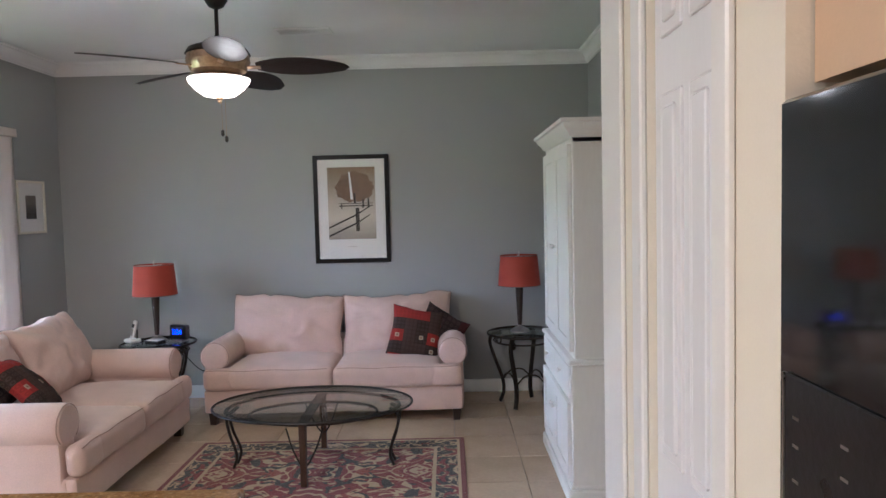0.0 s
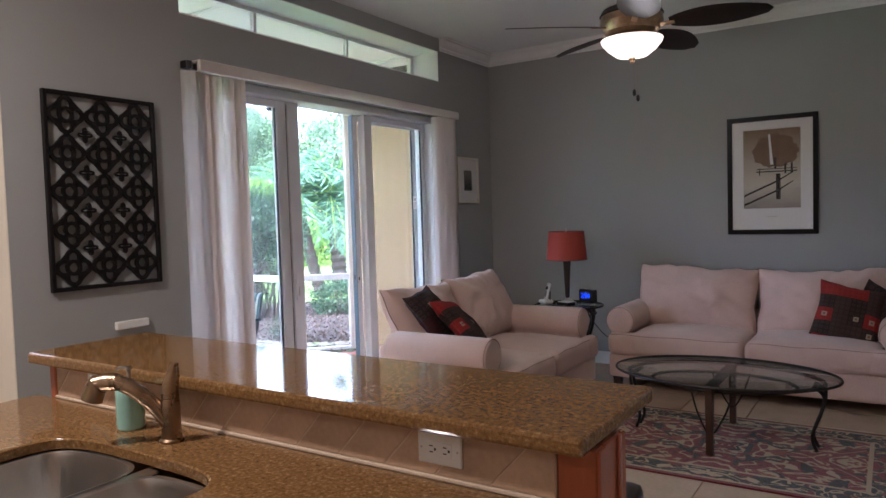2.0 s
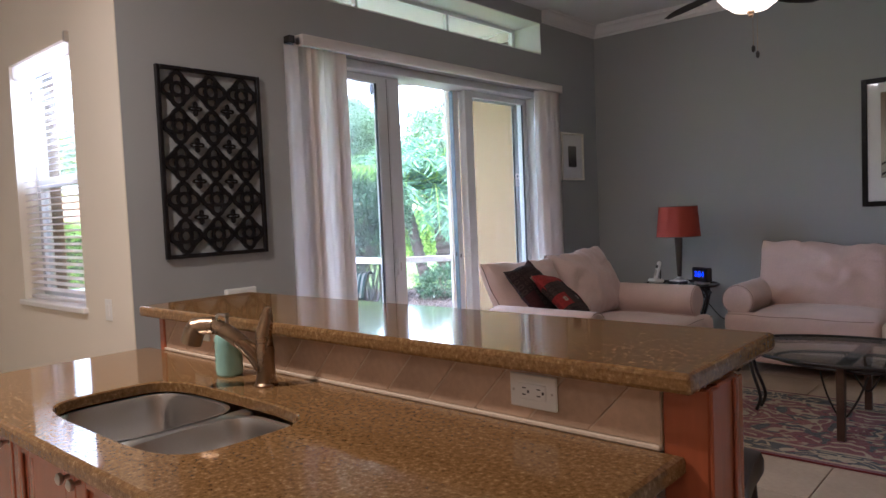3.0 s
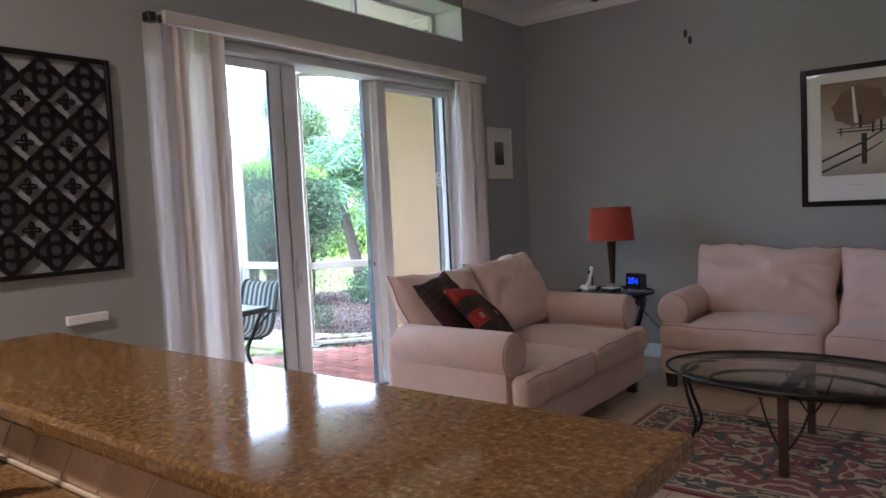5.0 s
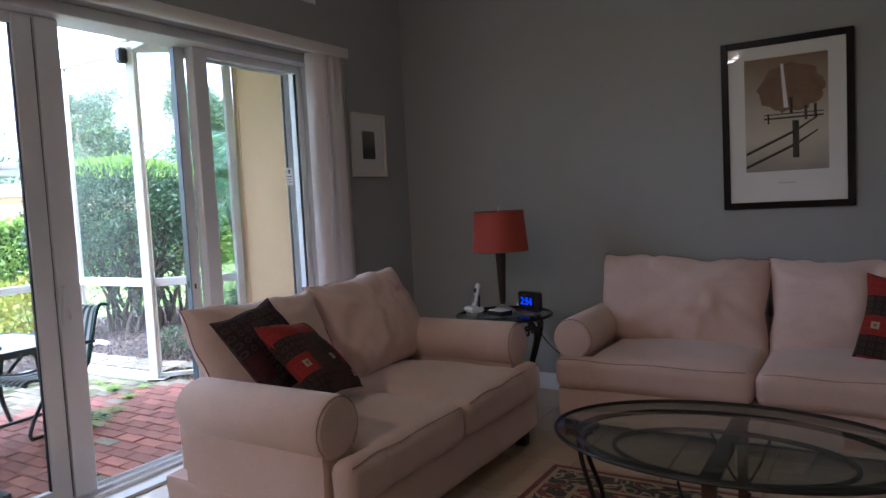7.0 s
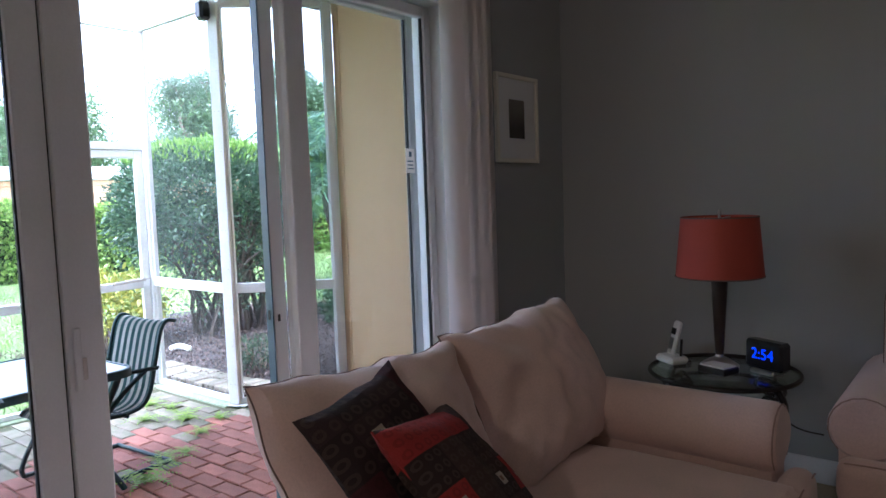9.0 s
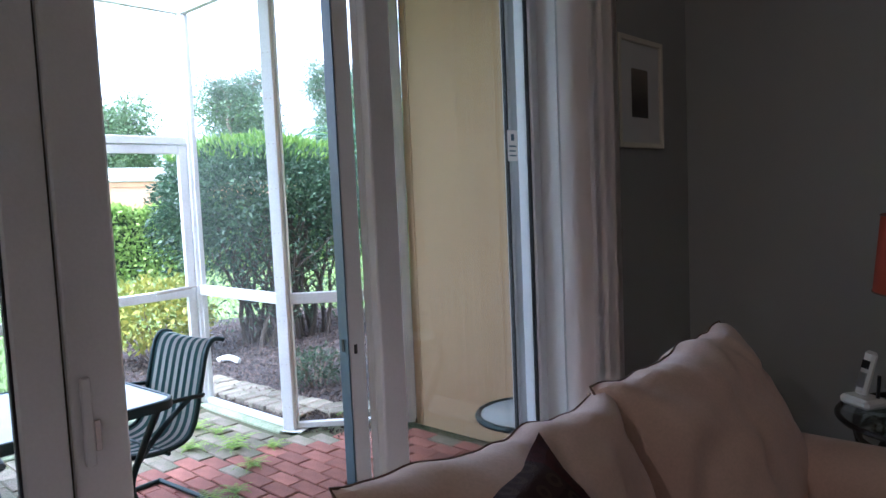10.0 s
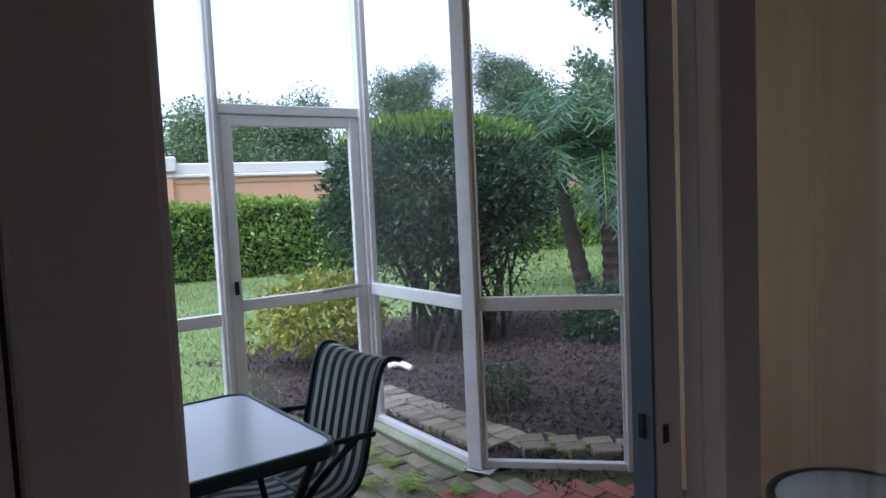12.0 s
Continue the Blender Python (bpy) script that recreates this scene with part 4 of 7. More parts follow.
# base cabinets facing the kitchen
doors = ((-2.22, -1.80), (-1.79, -1.365), (-1.355, -0.93), (-0.92, -0.50))
for i, (a, c) in enumerate(((-2.22, -1.795), (-1.79, -0.93), (-0.925, -0.22))):
    cb = thing("base_cabinet", "cherry wood base cabinet with framed doors under the worktop", "cabinet", group="cherry base cabinets")
    part("carcass", boxes((a, c, 1.045, 1.64, 0.10, CZ - 0.04)) if i != 1 else boxes((a, a + 0.02, 1.045, 1.64, 0.10, CZ - 0.04), (c - 0.02, c, 1.045, 1.64, 0.10, CZ - 0.04), (a + 0.02, c - 0.02, 1.045, 1.065, 0.60, CZ - 0.04), (a + 0.02, c - 0.02, 1.065, 1.62, 0.10, 0.12)), CHERRY, cb)
    part("toe_kick", boxes((a, c, 1.11, 1.13, 0.0, 0.10)), BLACKP, cb)
    m = (a + c) / 2
    for k, (p, q) in enumerate(((a + 0.004, m - 0.002), (m + 0.002, c - 0.004)) if c - a > 0.6 else ((a + 0.004, c - 0.004),)):
        d = part("door", boxes((p, q, 1.026, 1.044, 0.12, CZ - 0.06), bevel=0.003), CHERRY, cb)
        part("door_frame", boxes((p, p + 0.06, 1.018, 1.0265, 0.12, CZ - 0.06), (q - 0.06, q, 1.018, 1.0265, 0.12, CZ - 0.06), (p + 0.06, q - 0.06, 1.018, 1.0265, 0.12, 0.18), (p + 0.06, q - 0.06, 1.018, 1.0265, CZ - 0.12, CZ - 0.06), bevel=0.003), CHERRY, d)
        kx = q - 0.03 if k == 0 else p + 0.03
        part("knob", lathe(bmesh.new(), [(0.006, 0), (0.006, 0.012), (0.014, 0.018), (0.014, 0.026), (0.007, 0.030)], 14), SILVER, d, m=pose(kx, 1.018, CZ - 0.11, 90, 0, 0))

# bar stool on the room side
st = thing("bar_stool", "dark brown padded bar stool behind the bar", "stool", (-0.43, 2.26, 0), 10)
part("seat", pad(-0.19, 0.19, -0.18, 0.18, 0.58, 0.66, 0.012, 0.03, 8, 4), mat("dark_brown_leather", (0.035, 0.018, 0.012), 0.45, vary=0.2), st)
for sx in (-1, 1):
    for sy in (-1, 1):
        part("leg", tube(bmesh.new(), [(sx * 0.15, sy * 0.14, 0.585), (sx * 0.19, sy * 0.18, 0.0)], 0.018, 8), DARKWOOD, st)
    part("rung", tube(bmesh.new(), [(sx * 0.18, -0.17, 0.20), (sx * 0.18, 0.17, 0.20)], 0.010, 8), DARKWOOD, st)


# ---- seating ----
def rolled_arm(depth, side, top):
    """One rolled arm, its outer side towards side * x; runs from y = 0.07 to depth."""
    bm = bmesh.new()
    r, k, out = 0.125, 20, []
    cx, cz = 0.0, top - r
    ring = [(cx + r * math.cos(a), cz + r * math.sin(a)) for a in [math.pi * 2 * i / k for i in range(k)]]
    rows = []
    for y, s in ((0.075, 0.86), (0.085, 0.95), (0.105, 1.0), (depth * 0.5, 1.0), (depth - 0.03, 1.0), (depth, 0.9)):
        rows.append([bm.verts.new((cx + (u - cx) * s, y + 0.012 * noise.noise(Vector((u * 6, y * 4, w * 6))), cz + (w - cz) * s)) for u, w in ring])
    for a, c in zip(rows, rows[1:]):
        for i in range(k):
            bm.faces.new((a[i], c[i], c[(i + 1) % k], a[(i + 1) % k]))
    bm.faces.new(rows[0])
    bm.faces.new(rows[-1][::-1])
    bmesh.ops.recalc_face_normals(bm, faces=bm.faces)
    return bm


def couch(name, width, depth, label, at, rz, cushions, seat=0.485, arm=0.695, back=0.62, seed=0, back_off=0.01):
    """cushions: for each back cushion its middle (x, y, z), width, lean, tilt and turn."""
    s = thing(name, label, "sofa", at, rz)
    h = width / 2
    part("base", pad(-h + 0.035, h - 0.035, 0.06, depth - 0.02, 0.095, 0.295, 0.0, 0.025, 10, seed), SOFA, s)
    part("front_rail", pad(-h + 0.045, h - 0.045, 0.0, 0.12, 0.10, 0.305, 0.0, 0.03, 8, seed + 1), SOFA, s)
    part("back_panel", pad(-h + 0.12, h - 0.12, depth - 0.16, depth, 0.20, back, 0.0, 0.06, 10, seed), SOFA, s)
    for side in (-1, 1):
        part("arm_panel", pad(side * (h - 0.12) - 0.085, side * (h - 0.12) + 0.085, 0.085, depth - back_off, 0.098, arm - 0.10, 0.0, 0.02, 8, seed), SOFA, s)
        p = part("arm", rolled_arm(depth - back_off, side, arm), SOFA, s, m=pose(side * (h - 0.125), 0, 0))
        part("piping", tube(bmesh.new(), [(0.119 * math.cos(t), 0.082, arm - 0.125 + 0.119 * math.sin(t)) for t in [math.pi * (i / 14 * 1.5 - 0.25) for i in range(15)]], 0.0028, 6), SEAM, p)
    inner = h - 0.225
    for i, side in enumerate((-1, 1)):
        x0, x1 = (-inner, -0.001) if side < 0 else (0.001, inner)
        bm = pad(x0, x1, -0.03, depth - 0.20, 0.296, seat, 0.040, 0.06, 18, seed + i * 2)
        c = part("seat_cushion", bm, SOFA, s)
        # the ear of the T-shaped cushion that laps in front of the arm
        e0, e1 = (x0 - 0.18, x0 + 0.10) if side < 0 else (x1 - 0.10, x1 + 0.18)
        part("cushion_ear", pad(e0, e1, -0.030, 0.082, 0.297, seat - 0.002, 0.004, 0.052, 9, seed + i), SOFA, c)
        xs = (x0 - 0.15, x1 - 0.04) if side < 0 else (x0 + 0.04, x1 + 0.15)
        line = [(xs[0] + (xs[1] - xs[0]) * t / 20, -0.0145 + 0.004 * math.sin(t * 0.9 + seed), seat - 0.0145 + 0.004 * math.sin(t * 0.7 + seed)) for t in range(21)]
        part("piping", tube(bmesh.new(), line, 0.0032, 6), SEAM, c)
        (cx, cy, cz), w, lean, tilt, turn = cushions[i]
        bc = part("back_cushion", pillow(w, 0.60, 0.31, 44, 0.05, 0.012, seed + 5 * i, 0.034, True), SOFA, s, m=pose(cx, cy, cz, -lean, tilt, turn))
        part("piping", tube(bmesh.new(), pillow_seam(w, 0.60, 0.05, 0.012, seed + 5 * i), 0.0032, 6), PIPE, bc)
    bm = prism(bmesh.new(), [(-0.035, 0.10), (0.035, 0.10), (0.026, 0.0), (-0.026, 0.0)], -0.03, 0.03)
    for side in (-1, 1):
        for y in (0.09, depth - 0.09):
            part("foot", bm.copy(), DARKWOOD, s, m=pose(side * (h - 0.10), y, 0))
    bm.free()
    return s


couch("sofa", 2.24, 0.92, "dusty pink two-cushion sofa with rolled arms and dark feet", (-0.575, 6.00, 0), 0,
      (((-0.50, 0.69, 0.715), 1.03, 19, 2.0, 0), ((0.49, 0.69, 0.708), 1.00, 20, -1.5, 0)))
couch("loveseat", 1.82, 1.03, "dusty pink loveseat with rolled arms, facing the rug", (-1.70, 5.00, 0), 90,
      (((-0.315, 0.90, 0.715), 0.80, 27, 1.0, -3), ((0.47, 0.87, 0.74), 0.80, 27, -3.0, 0)), seed=11, arm=0.715, back_off=0.16)


def throw(label, material, w, t, m, seed):
    p = mesh_ob("throw_pillow", pillow(w, w, t, 18, 0.075, 0.0, seed, 0.012), material)
    p.matrix_basis = m
    tagged(p, label, "pillow", "kilim throw pillows")
    return p


throw("dark patchwork kilim pillow leaning on the loveseat", KILIMD, 0.45, 0.13, pose(-2.45, 4.55, 0.785, -38, -6, 102), 3)
throw("red and brown kilim pillow leaning on the loveseat", KILIM, 0.45, 0.14, pose(-2.27, 4.62, 0.73, -47, 8, 104), 5)
throw("red and brown kilim pillow leaning in the sofa's corner", KILIM, 0.45, 0.13, pose(0.10, 6.38, 0.685, -24, 12, 4), 7)
throw("dark patchwork kilim pillow behind the red one on the sofa", KILIMD, 0.42, 0.12, pose(0.30, 6.47, 0.66, -20, 30, -8), 9)

# ---- rug ----
RX0, RX1, RY0, RY1 = -1.50, 0.49, 4.26, 5.58
bm = box(bmesh.new(), (RX0 - RX1) / 2, (RX1 - RX0) / 2, (RY0 - RY1) / 2, (RY1 - RY0) / 2, 0, 0.011, bevel=0.004)
rug = mesh_ob("area_rug", bm, rugmat((RX1 - RX0) / 2, (RY1 - RY0) / 2))
rug.matrix_basis = pose((RX0 + RX1) / 2, (RY0 + RY1) / 2, 0.001)
tagged(rug, "red floral rug with a black and cream floral border", "rug")


# ---- glass tables on scrolled iron legs ----
def ellipse(a, c, z, k=64):
    return [(a * math.cos(2 * math.pi * i / k), c * math.sin(2 * math.pi * i / k), z) for i in range(k)]


def oval_plate(a, c, z0, z1, k=64):
    bm = bmesh.new()
    rows = []
    for s, z in ((-0.006, z0), (0, z0 + 0.003), (0, z1 - 0.003), (-0.006, z1)):
        rows.append([bm.verts.new(p) for p in ellipse(a + s, c + s, z, k)])
    for p, q in zip(rows, rows[1:]):
        for i in range(k):
            bm.faces.new((p[i], p[(i + 1) % k], q[(i + 1) % k], q[i]))
    bm.faces.new(rows[0][::-1])
    bm.faces.new(rows[-1])
    return bm


def ring(a, c, z, r, k=64, flat=1.0):
    bm = bmesh.new()
    pts = ellipse(a, c, z, k)
    rows = []
    for i, p in enumerate(pts):
        t = 2 * math.pi * i / k
        d = Vector((math.cos(t) / a, math.sin(t) / c, 0)).normalized()
        rows.append([bm.verts.new(Vector(p) + d * r * math.cos(u) + Vector((0, 0, flat * r * math.sin(u)))) for u in [math.pi * 2 * j / 8 for j in range(8)]])
    for i in range(k):
        p, q = rows[i], rows[(i + 1) % k]
        for j in range(8):
            bm.faces.new((p[j], q[j], q[(j + 1) % 8], p[(j + 1) % 8]))
    return bm


def iron_leg(height, out, r=0.014):
    """A cabriole bar: out at the knee, in at the ankle, out at the toe."""
    return tube(bmesh.new(), curve([(0.0, 0, height), (out, 0, height - 0.05), (out * 0.75, 0, height * 0.62), (out * -0.1, 0, height * 0.25), (out * 0.35, 0, 0.012)], 8), [r * 1.25] * 9 + [r] * 24, 8)


ct = thing("coffee_table", "oval glass-topped coffee table on curved dark legs", "coffee table", (-0.55, 5.05, 0.012))
A, C, H = 0.68, 0.46, 0.43
t = part("glass_top", oval_plate(A, C, H, H + 0.012), TGLASS, ct, "clear bevelled glass")
t.visible_shadow = False
part("top_rim", ring(A + 0.002, C + 0.002, H + 0.006, 0.008), IRON, ct)
part("rail", ring(A - 0.09, C - 0.08, H - 0.018, 0.016, flat=0.7), IRON, ct)
part("inner_rail", ring(A - 0.24, C - 0.19, H - 0.06, 0.010), IRON, ct)
part("cross_bar", boxes((-0.035, 0.035, -C + 0.09, C - 0.09, H - 0.026, H - 0.012), bevel=0.003), IRON, ct)
leg = iron_leg(H - 0.02, 0.06, 0.010)
for sx, sy, rz in ((0.0, -0.36, -90), (0.0, 0.36, 90)):
    bm = bmesh.new()
    prism(bm, [(-0.035, H - 0.02), (0.035, H - 0.02), (0.030, H * 0.6), (0.020, H * 0.25), (0.024, 0.0), (-0.012, 0.0), (-0.010, H * 0.3), (-0.022, H * 0.62)], -0.02, 0.02)
    part("leg", bm, LEGWOOD, ct, m=pose(sx, sy, 0, 0, 0, rz))
for sx, rz in ((-0.53, 180), (0.53, 0)):
    for dy in (-0.05, 0.05):
        part("leg", leg.copy(), IRON, ct, m=pose(sx, dy, 0, 0, 0, rz + dy * 300))
leg.free()
for sy in (-1, 1):
    part("stretcher", tube(bmesh.new(), curve([(-0.12, sy * 0.30, 0.36), (-0.07, sy * 0.33, 0.22), (0, sy * 0.345, 0.12), (0.07, sy * 0.33, 0.22), (0.12, sy * 0.30, 0.36)], 8), 0.006, 6), IRON, ct)


def end_table(at, label):
    et = thing("end_table", label, "end table", at, 20, group="glass end tables")
    g = part("glass_top", oval_plate(0.31, 0.31, 0.640, 0.652, 48), TGLASS, et, "clear round glass")
    g.visible_shadow = False
    part("top_rim", ring(0.312, 0.312, 0.646, 0.010, 48), IRON, et)
    part("lower_rim", ring(0.25, 0.25, 0.575, 0.009, 48), IRON, et)
    bm = tube(bmesh.new(), curve([(0.20, 0, 0.636), (0.285, 0, 0.615), (0.315, 0, 0.54), (0.27, 0, 0.40), (0.20, 0, 0.22), (0.19, 0, 0.10), (0.225, 0, 0.008)], 7), 0.014, 8, 1.5)
    for k in range(4):
        l = part("leg", bm.copy(), IRON, et, m=pose(0, 0, 0, 0, 0, 45 + 90 * k))
        part("scroll", tube(bmesh.new(), [(0.235 + (0.045 - 0.0022 * i) * math.cos(0.42 * i), 0, 0.555 + (0.045 - 0.0022 * i) * math.sin(0.42 * i)) for i in range(18)], 0.007, 6), IRON, l)
    bm.free()
    for k in range(4):
        a, c = math.radians(45 + 90 * k), math.radians(135 + 90 * k)
        p, q = Vector((0.20 * math.cos(a), 0.20 * math.sin(a), 0.20)), Vector((0.20 * math.cos(c), 0.20 * math.sin(c), 0.20))
        mid = (p + q) / 2 + Vector((0, 0, 0.09))
        part("stretcher", tube(bmesh.new(), curve([p, (p + mid) / 2 + Vector((0, 0, 0.028)), mid, (q + mid) / 2 + Vector((0, 0, 0.028)), q], 5), 0.007, 6), IRON, et)
    return et


LAMPS = ((-2.185, 6.42), (1.03, 6.52))
end_table((LAMPS[0][0] + 0.03, LAMPS[0][1] - 0.05, 0), "round glass end table on scrolled iron legs, holding a clock")
end_table((LAMPS[1][0] + 0.02, LAMPS[1][1] - 0.03, 0), "round glass end table on scrolled iron legs beside the armoire")


def table_lamp(at):
    tl = thing("table_lamp", "dark tapered table lamp with a brick red drum shade, unlit", "lamp", (*at, 0.652), group="red-shaded table lamps")
    part("lamp_base", lathe(bmesh.new(), [(0.085, 0.0), (0.085, 0.010), (0.07, 0.022), (0.045, 0.036), (0.02, 0.048), (0.016, 0.06)], 28), SILVER, tl, "brushed nickel foot")
    part("lamp_body", lathe(bmesh.new(), [(0.016, 0.055), (0.020, 0.08), (0.036, 0.40), (0.030, 0.425), (0.012, 0.43)], 24), DARKWOOD, tl)
    part("lamp_neck", lathe(bmesh.new(), [(0.012, 0.43), (0.012, 0.47), (0.006, 0.475), (0.006, 0.685)], 12), SILVER, tl)
    bm = bmesh.new()
    lathe(bm, [(0.188, 0.414), (0.164, 0.682), (0.161, 0.682), (0.185, 0.414), (0.188, 0.414)], 48, cap=False)
    bmesh.ops.remove_doubles(bm, verts=bm.verts, dist=0.0005)
    sh = part("shade", bm, SHADE, tl)
    part("shade_trim", ring(0.188, 0.188, 0.416, 0.003, 48), PIPE, sh)
    part("shade_trim", ring(0.164, 0.164, 0.680, 0.003, 48), PIPE, sh)
    part("spider", boxes((-0.161, 0.161, -0.002, 0.002, 0.672, 0.676), (-0.002, 0.002, -0.161, 0.161, 0.672, 0.676)), SILVER, tl)
    part("finial", lathe(bmesh.new(), [(0.004, 0.676), (0.006, 0.69), (0.009, 0.70), (0.004, 0.715)], 10), SILVER, tl)
    return tl


for at in LAMPS:
    table_lamp(at)


def text(body, size, material, parent, m, name="digits", align="CENTER"):
    cu = bpy.data.curves.new(name, "FONT")
    cu.body, cu.size, cu.align_x, cu.align_y, cu.extrude = body, size, align, "CENTER", 0.0006
    tmp = bpy.data.objects.new(name, cu)
    scene.collection.objects.link(tmp)
    me = bpy.data.meshes.new_from_object(tmp.evaluated_get(bpy.context.evaluated_depsgraph_get()))
    bpy.data.objects.remove(tmp)
    me.materials.clear()
    me.materials.append(material)
    ob = new(name, me)
    ob.parent, ob.matrix_basis = parent, m
    return ob


ck = thing("digital_clock", "black digital clock with glowing blue digits", "clock", (-1.985, 6.40, 0.652), -25)
part("clock_body", boxes((-0.095, 0.095, -0.02, 0.045, 0.02, 0.145), bevel=0.012), BLACKP, ck)
part("clock_foot", boxes((-0.06, 0.06, -0.03, 0.05, 0.0, 0.02), bevel=0.006), SILVER, ck)
text("2:54", 0.066, BLUEDIGIT, ck, pose(0, -0.022, 0.085, 90, 0, 0))
ph = thing("cordless_telephone", "white cordless telephone handset on its charging base", "telephone", (-2.40, 6.40, 0.652), -35)
part("phone_base", boxes((-0.06, 0.07, -0.05, 0.05, 0, 0.035), bevel=0.012), WHITEP, ph)
hs = part("handset", boxes((-0.024, 0.024, -0.014, 0.014, 0, 0.165), bevel=0.010), WHITEP, ph, m=pose(-0.02, 0.01, 0.028, -14, 4, 0))
part("keypad", boxes((-0.016, 0.016, -0.0155, -0.0135, 0.03, 0.085)), SILVER, hs)
part("display", boxes((-0.016, 0.016, -0.0155, -0.0135, 0.10, 0.13)), BLACKP, hs)
part("antenna", tube(bmesh.new(), [(0.045, 0.02, 0.03), (0.05, 0.022, 0.115)], 0.006, 8), BLACKP, ph)
nt = thing("note_box", "black note box with white paper slips", "box", (-2.16, 6.32, 0.652), -20)
part("tray", boxes((-0.07, 0.07, -0.05, 0.05, 0, 0.03), bevel=0.004), BLACKP, nt)
part("paper", boxes((-0.06, 0.06, -0.042, 0.042, 0.03, 0.036)), MATBOARD, nt)
cord = mesh_ob("power_cord", tube(bmesh.new(), curve([(-2.05, 6.55, 0.64), (-2.1, 6.75, 0.5), (-1.98, 6.85, 0.3), (-1.85, 6.92, 0.25)], 8), 0.004, 6), BLACKP)
tagged(cord, "thin black power cord hanging behind the end table", "cable")

# ---- armoire ----
AX0, AX1, AY0, AY1 = 1.11, 1.73, 4.36, 5.44
ar = thing("armoire", "tall antique white armoire with knobs and a cornice", "armoire", (0, 0, 0))
part("body", boxes((AX0 + 0.02, AX1, AY0 + 0.01, AY1 - 0.01, 0.85, 2.16), bevel=0.004), CABW, ar)
part("lower_body", boxes((AX0, AX1, AY0, AY1, 0.08, 0.83), bevel=0.004), CABW, ar)
part("waist_moulding", boxes((AX0 - 0.025, AX1, AY0 - 0.02, AY1 + 0.02, 0.83, 0.865), bevel=0.010), CABW, ar)
part("plinth", boxes((AX0 - 0.03, AX1, AY0 - 0.02, AY1 + 0.02, 0.0, 0.085), (AX0 - 0.015, AX1, AY0 - 0.01, AY1 + 0.01, 0.085, 0.11), bevel=0.008), CABW, ar)
rows = [(0.0, 2.13), (0.0, 2.155), (0.02, 2.17), (0.03, 2.19), (0.055, 2.215), (0.06, 2.235), (0.075, 2.24), (0.075, 2.26)]
bm = bmesh.new()
vs = [[bm.verts.new(p) for p in ((AX0 + 0.02 - d, AY0 + 0.01 - d, z), (AX1, AY0 + 0.01 - d, z), (AX1, AY1 - 0.01 + d, z), (AX0 + 0.02 - d, AY1 - 0.01 + d, z))] for d, z in rows]
for a, c in zip(vs, vs[1:]):
    for i in range(4):
        bm.faces.new((a[i], a[(i + 1) % 4], c[(i + 1) % 4], c[i]))
bm.faces.new(vs[-1])
part("cornice", bm, CABW, ar)


def panel_door(x, y0, y1, z0, z1, knob_y, knob_z, parent, material=CABW, knob=SILVER):
    bm = boxes((x - 0.018, x, y0, y1, z0, z1), bevel=0.003)
    d = part("door", bm, material, parent)
    fr2 = boxes((x - 0.026, x - 0.0175, y0, y0 + 0.07, z0, z1), (x - 0.026, x - 0.0175, y1 - 0.07, y1, z0, z1), (x - 0.026, x - 0.0175, y0 + 0.07, y1 - 0.07, z0, z0 + 0.07), (x - 0.026, x - 0.0175, y0 + 0.07, y1 - 0.07, z1 - 0.07, z1), bevel=0.003)
    part("door_frame", fr2, material, d)
    part("knob", lathe(bmesh.new(), [(0.006, 0), (0.006, 0.012), (0.015, 0.018), (0.015, 0.026), (0.008, 0.031)], 14), knob, d, m=pose(x - 0.026, knob_y, knob_z, 0, -90, 0))
    return d


ym = (AY0 + AY1) / 2
panel_door(AX0 + 0.02, AY0 + 0.04, ym - 0.003, 0.90, 2.12, ym - 0.04, 1.50, ar, knob=CABW)
panel_door(AX0 + 0.02, ym + 0.003, AY1 - 0.04, 0.90, 2.12, ym + 0.04, 1.50, ar, knob=CABW)
panel_door(AX0, AY0 + 0.03, ym - 0.003, 0.13, 0.60, ym - 0.04, 0.45, ar, knob=CABW)
panel_door(AX0, ym + 0.003, AY1 - 0.03, 0.13, 0.60, ym + 0.04, 0.45, ar, knob=CABW)
for a, c in ((AY0 + 0.03, ym - 0.003), (ym + 0.003, AY1 - 0.03)):
    dr = part("drawer", boxes((AX0 - 0.018, AX0, a, c, 0.63, 0.82), bevel=0.004), CABW, ar)
    part("knob", lathe(bmesh.new(), [(0.006, 0), (0.006, 0.012), (0.015, 0.018), (0.015, 0.026), (0.008, 0.031)], 14), CABW, dr, m=pose(AX0 - 0.018, (a + c) / 2, 0.74, 0, -90, 0))

# ---- pictures and the wall panel ----
def framed(name, label, at, rz, w, h, fw, fmat, depth=0.022):
    """Frame, mat and glass; local x along the wall, y out from it, z up from the lower edge."""
    p = thing(name, label, "picture", at, rz)
    part("frame", boxes((-w / 2, -w / 2 + fw, -depth, 0, 0, h), (w / 2 - fw, w / 2, -depth, 0, 0, h), (-w / 2 + fw, w / 2 - fw, -depth, 0, 0, fw), (-w / 2 + fw, w / 2 - fw, -depth, 0, h - fw, h), bevel=0.003), fmat, p)
    part("mat_board", boxes((-w / 2 + fw, w / 2 - fw, -0.008, -0.002, fw, h - fw)), MATBOARD, p)
    g = part("glass", boxes((-w / 2 + fw, w / 2 - fw, -0.0165, -0.0150, fw, h - fw)), PGLASS, p)
    g.visible_shadow = False
    return p


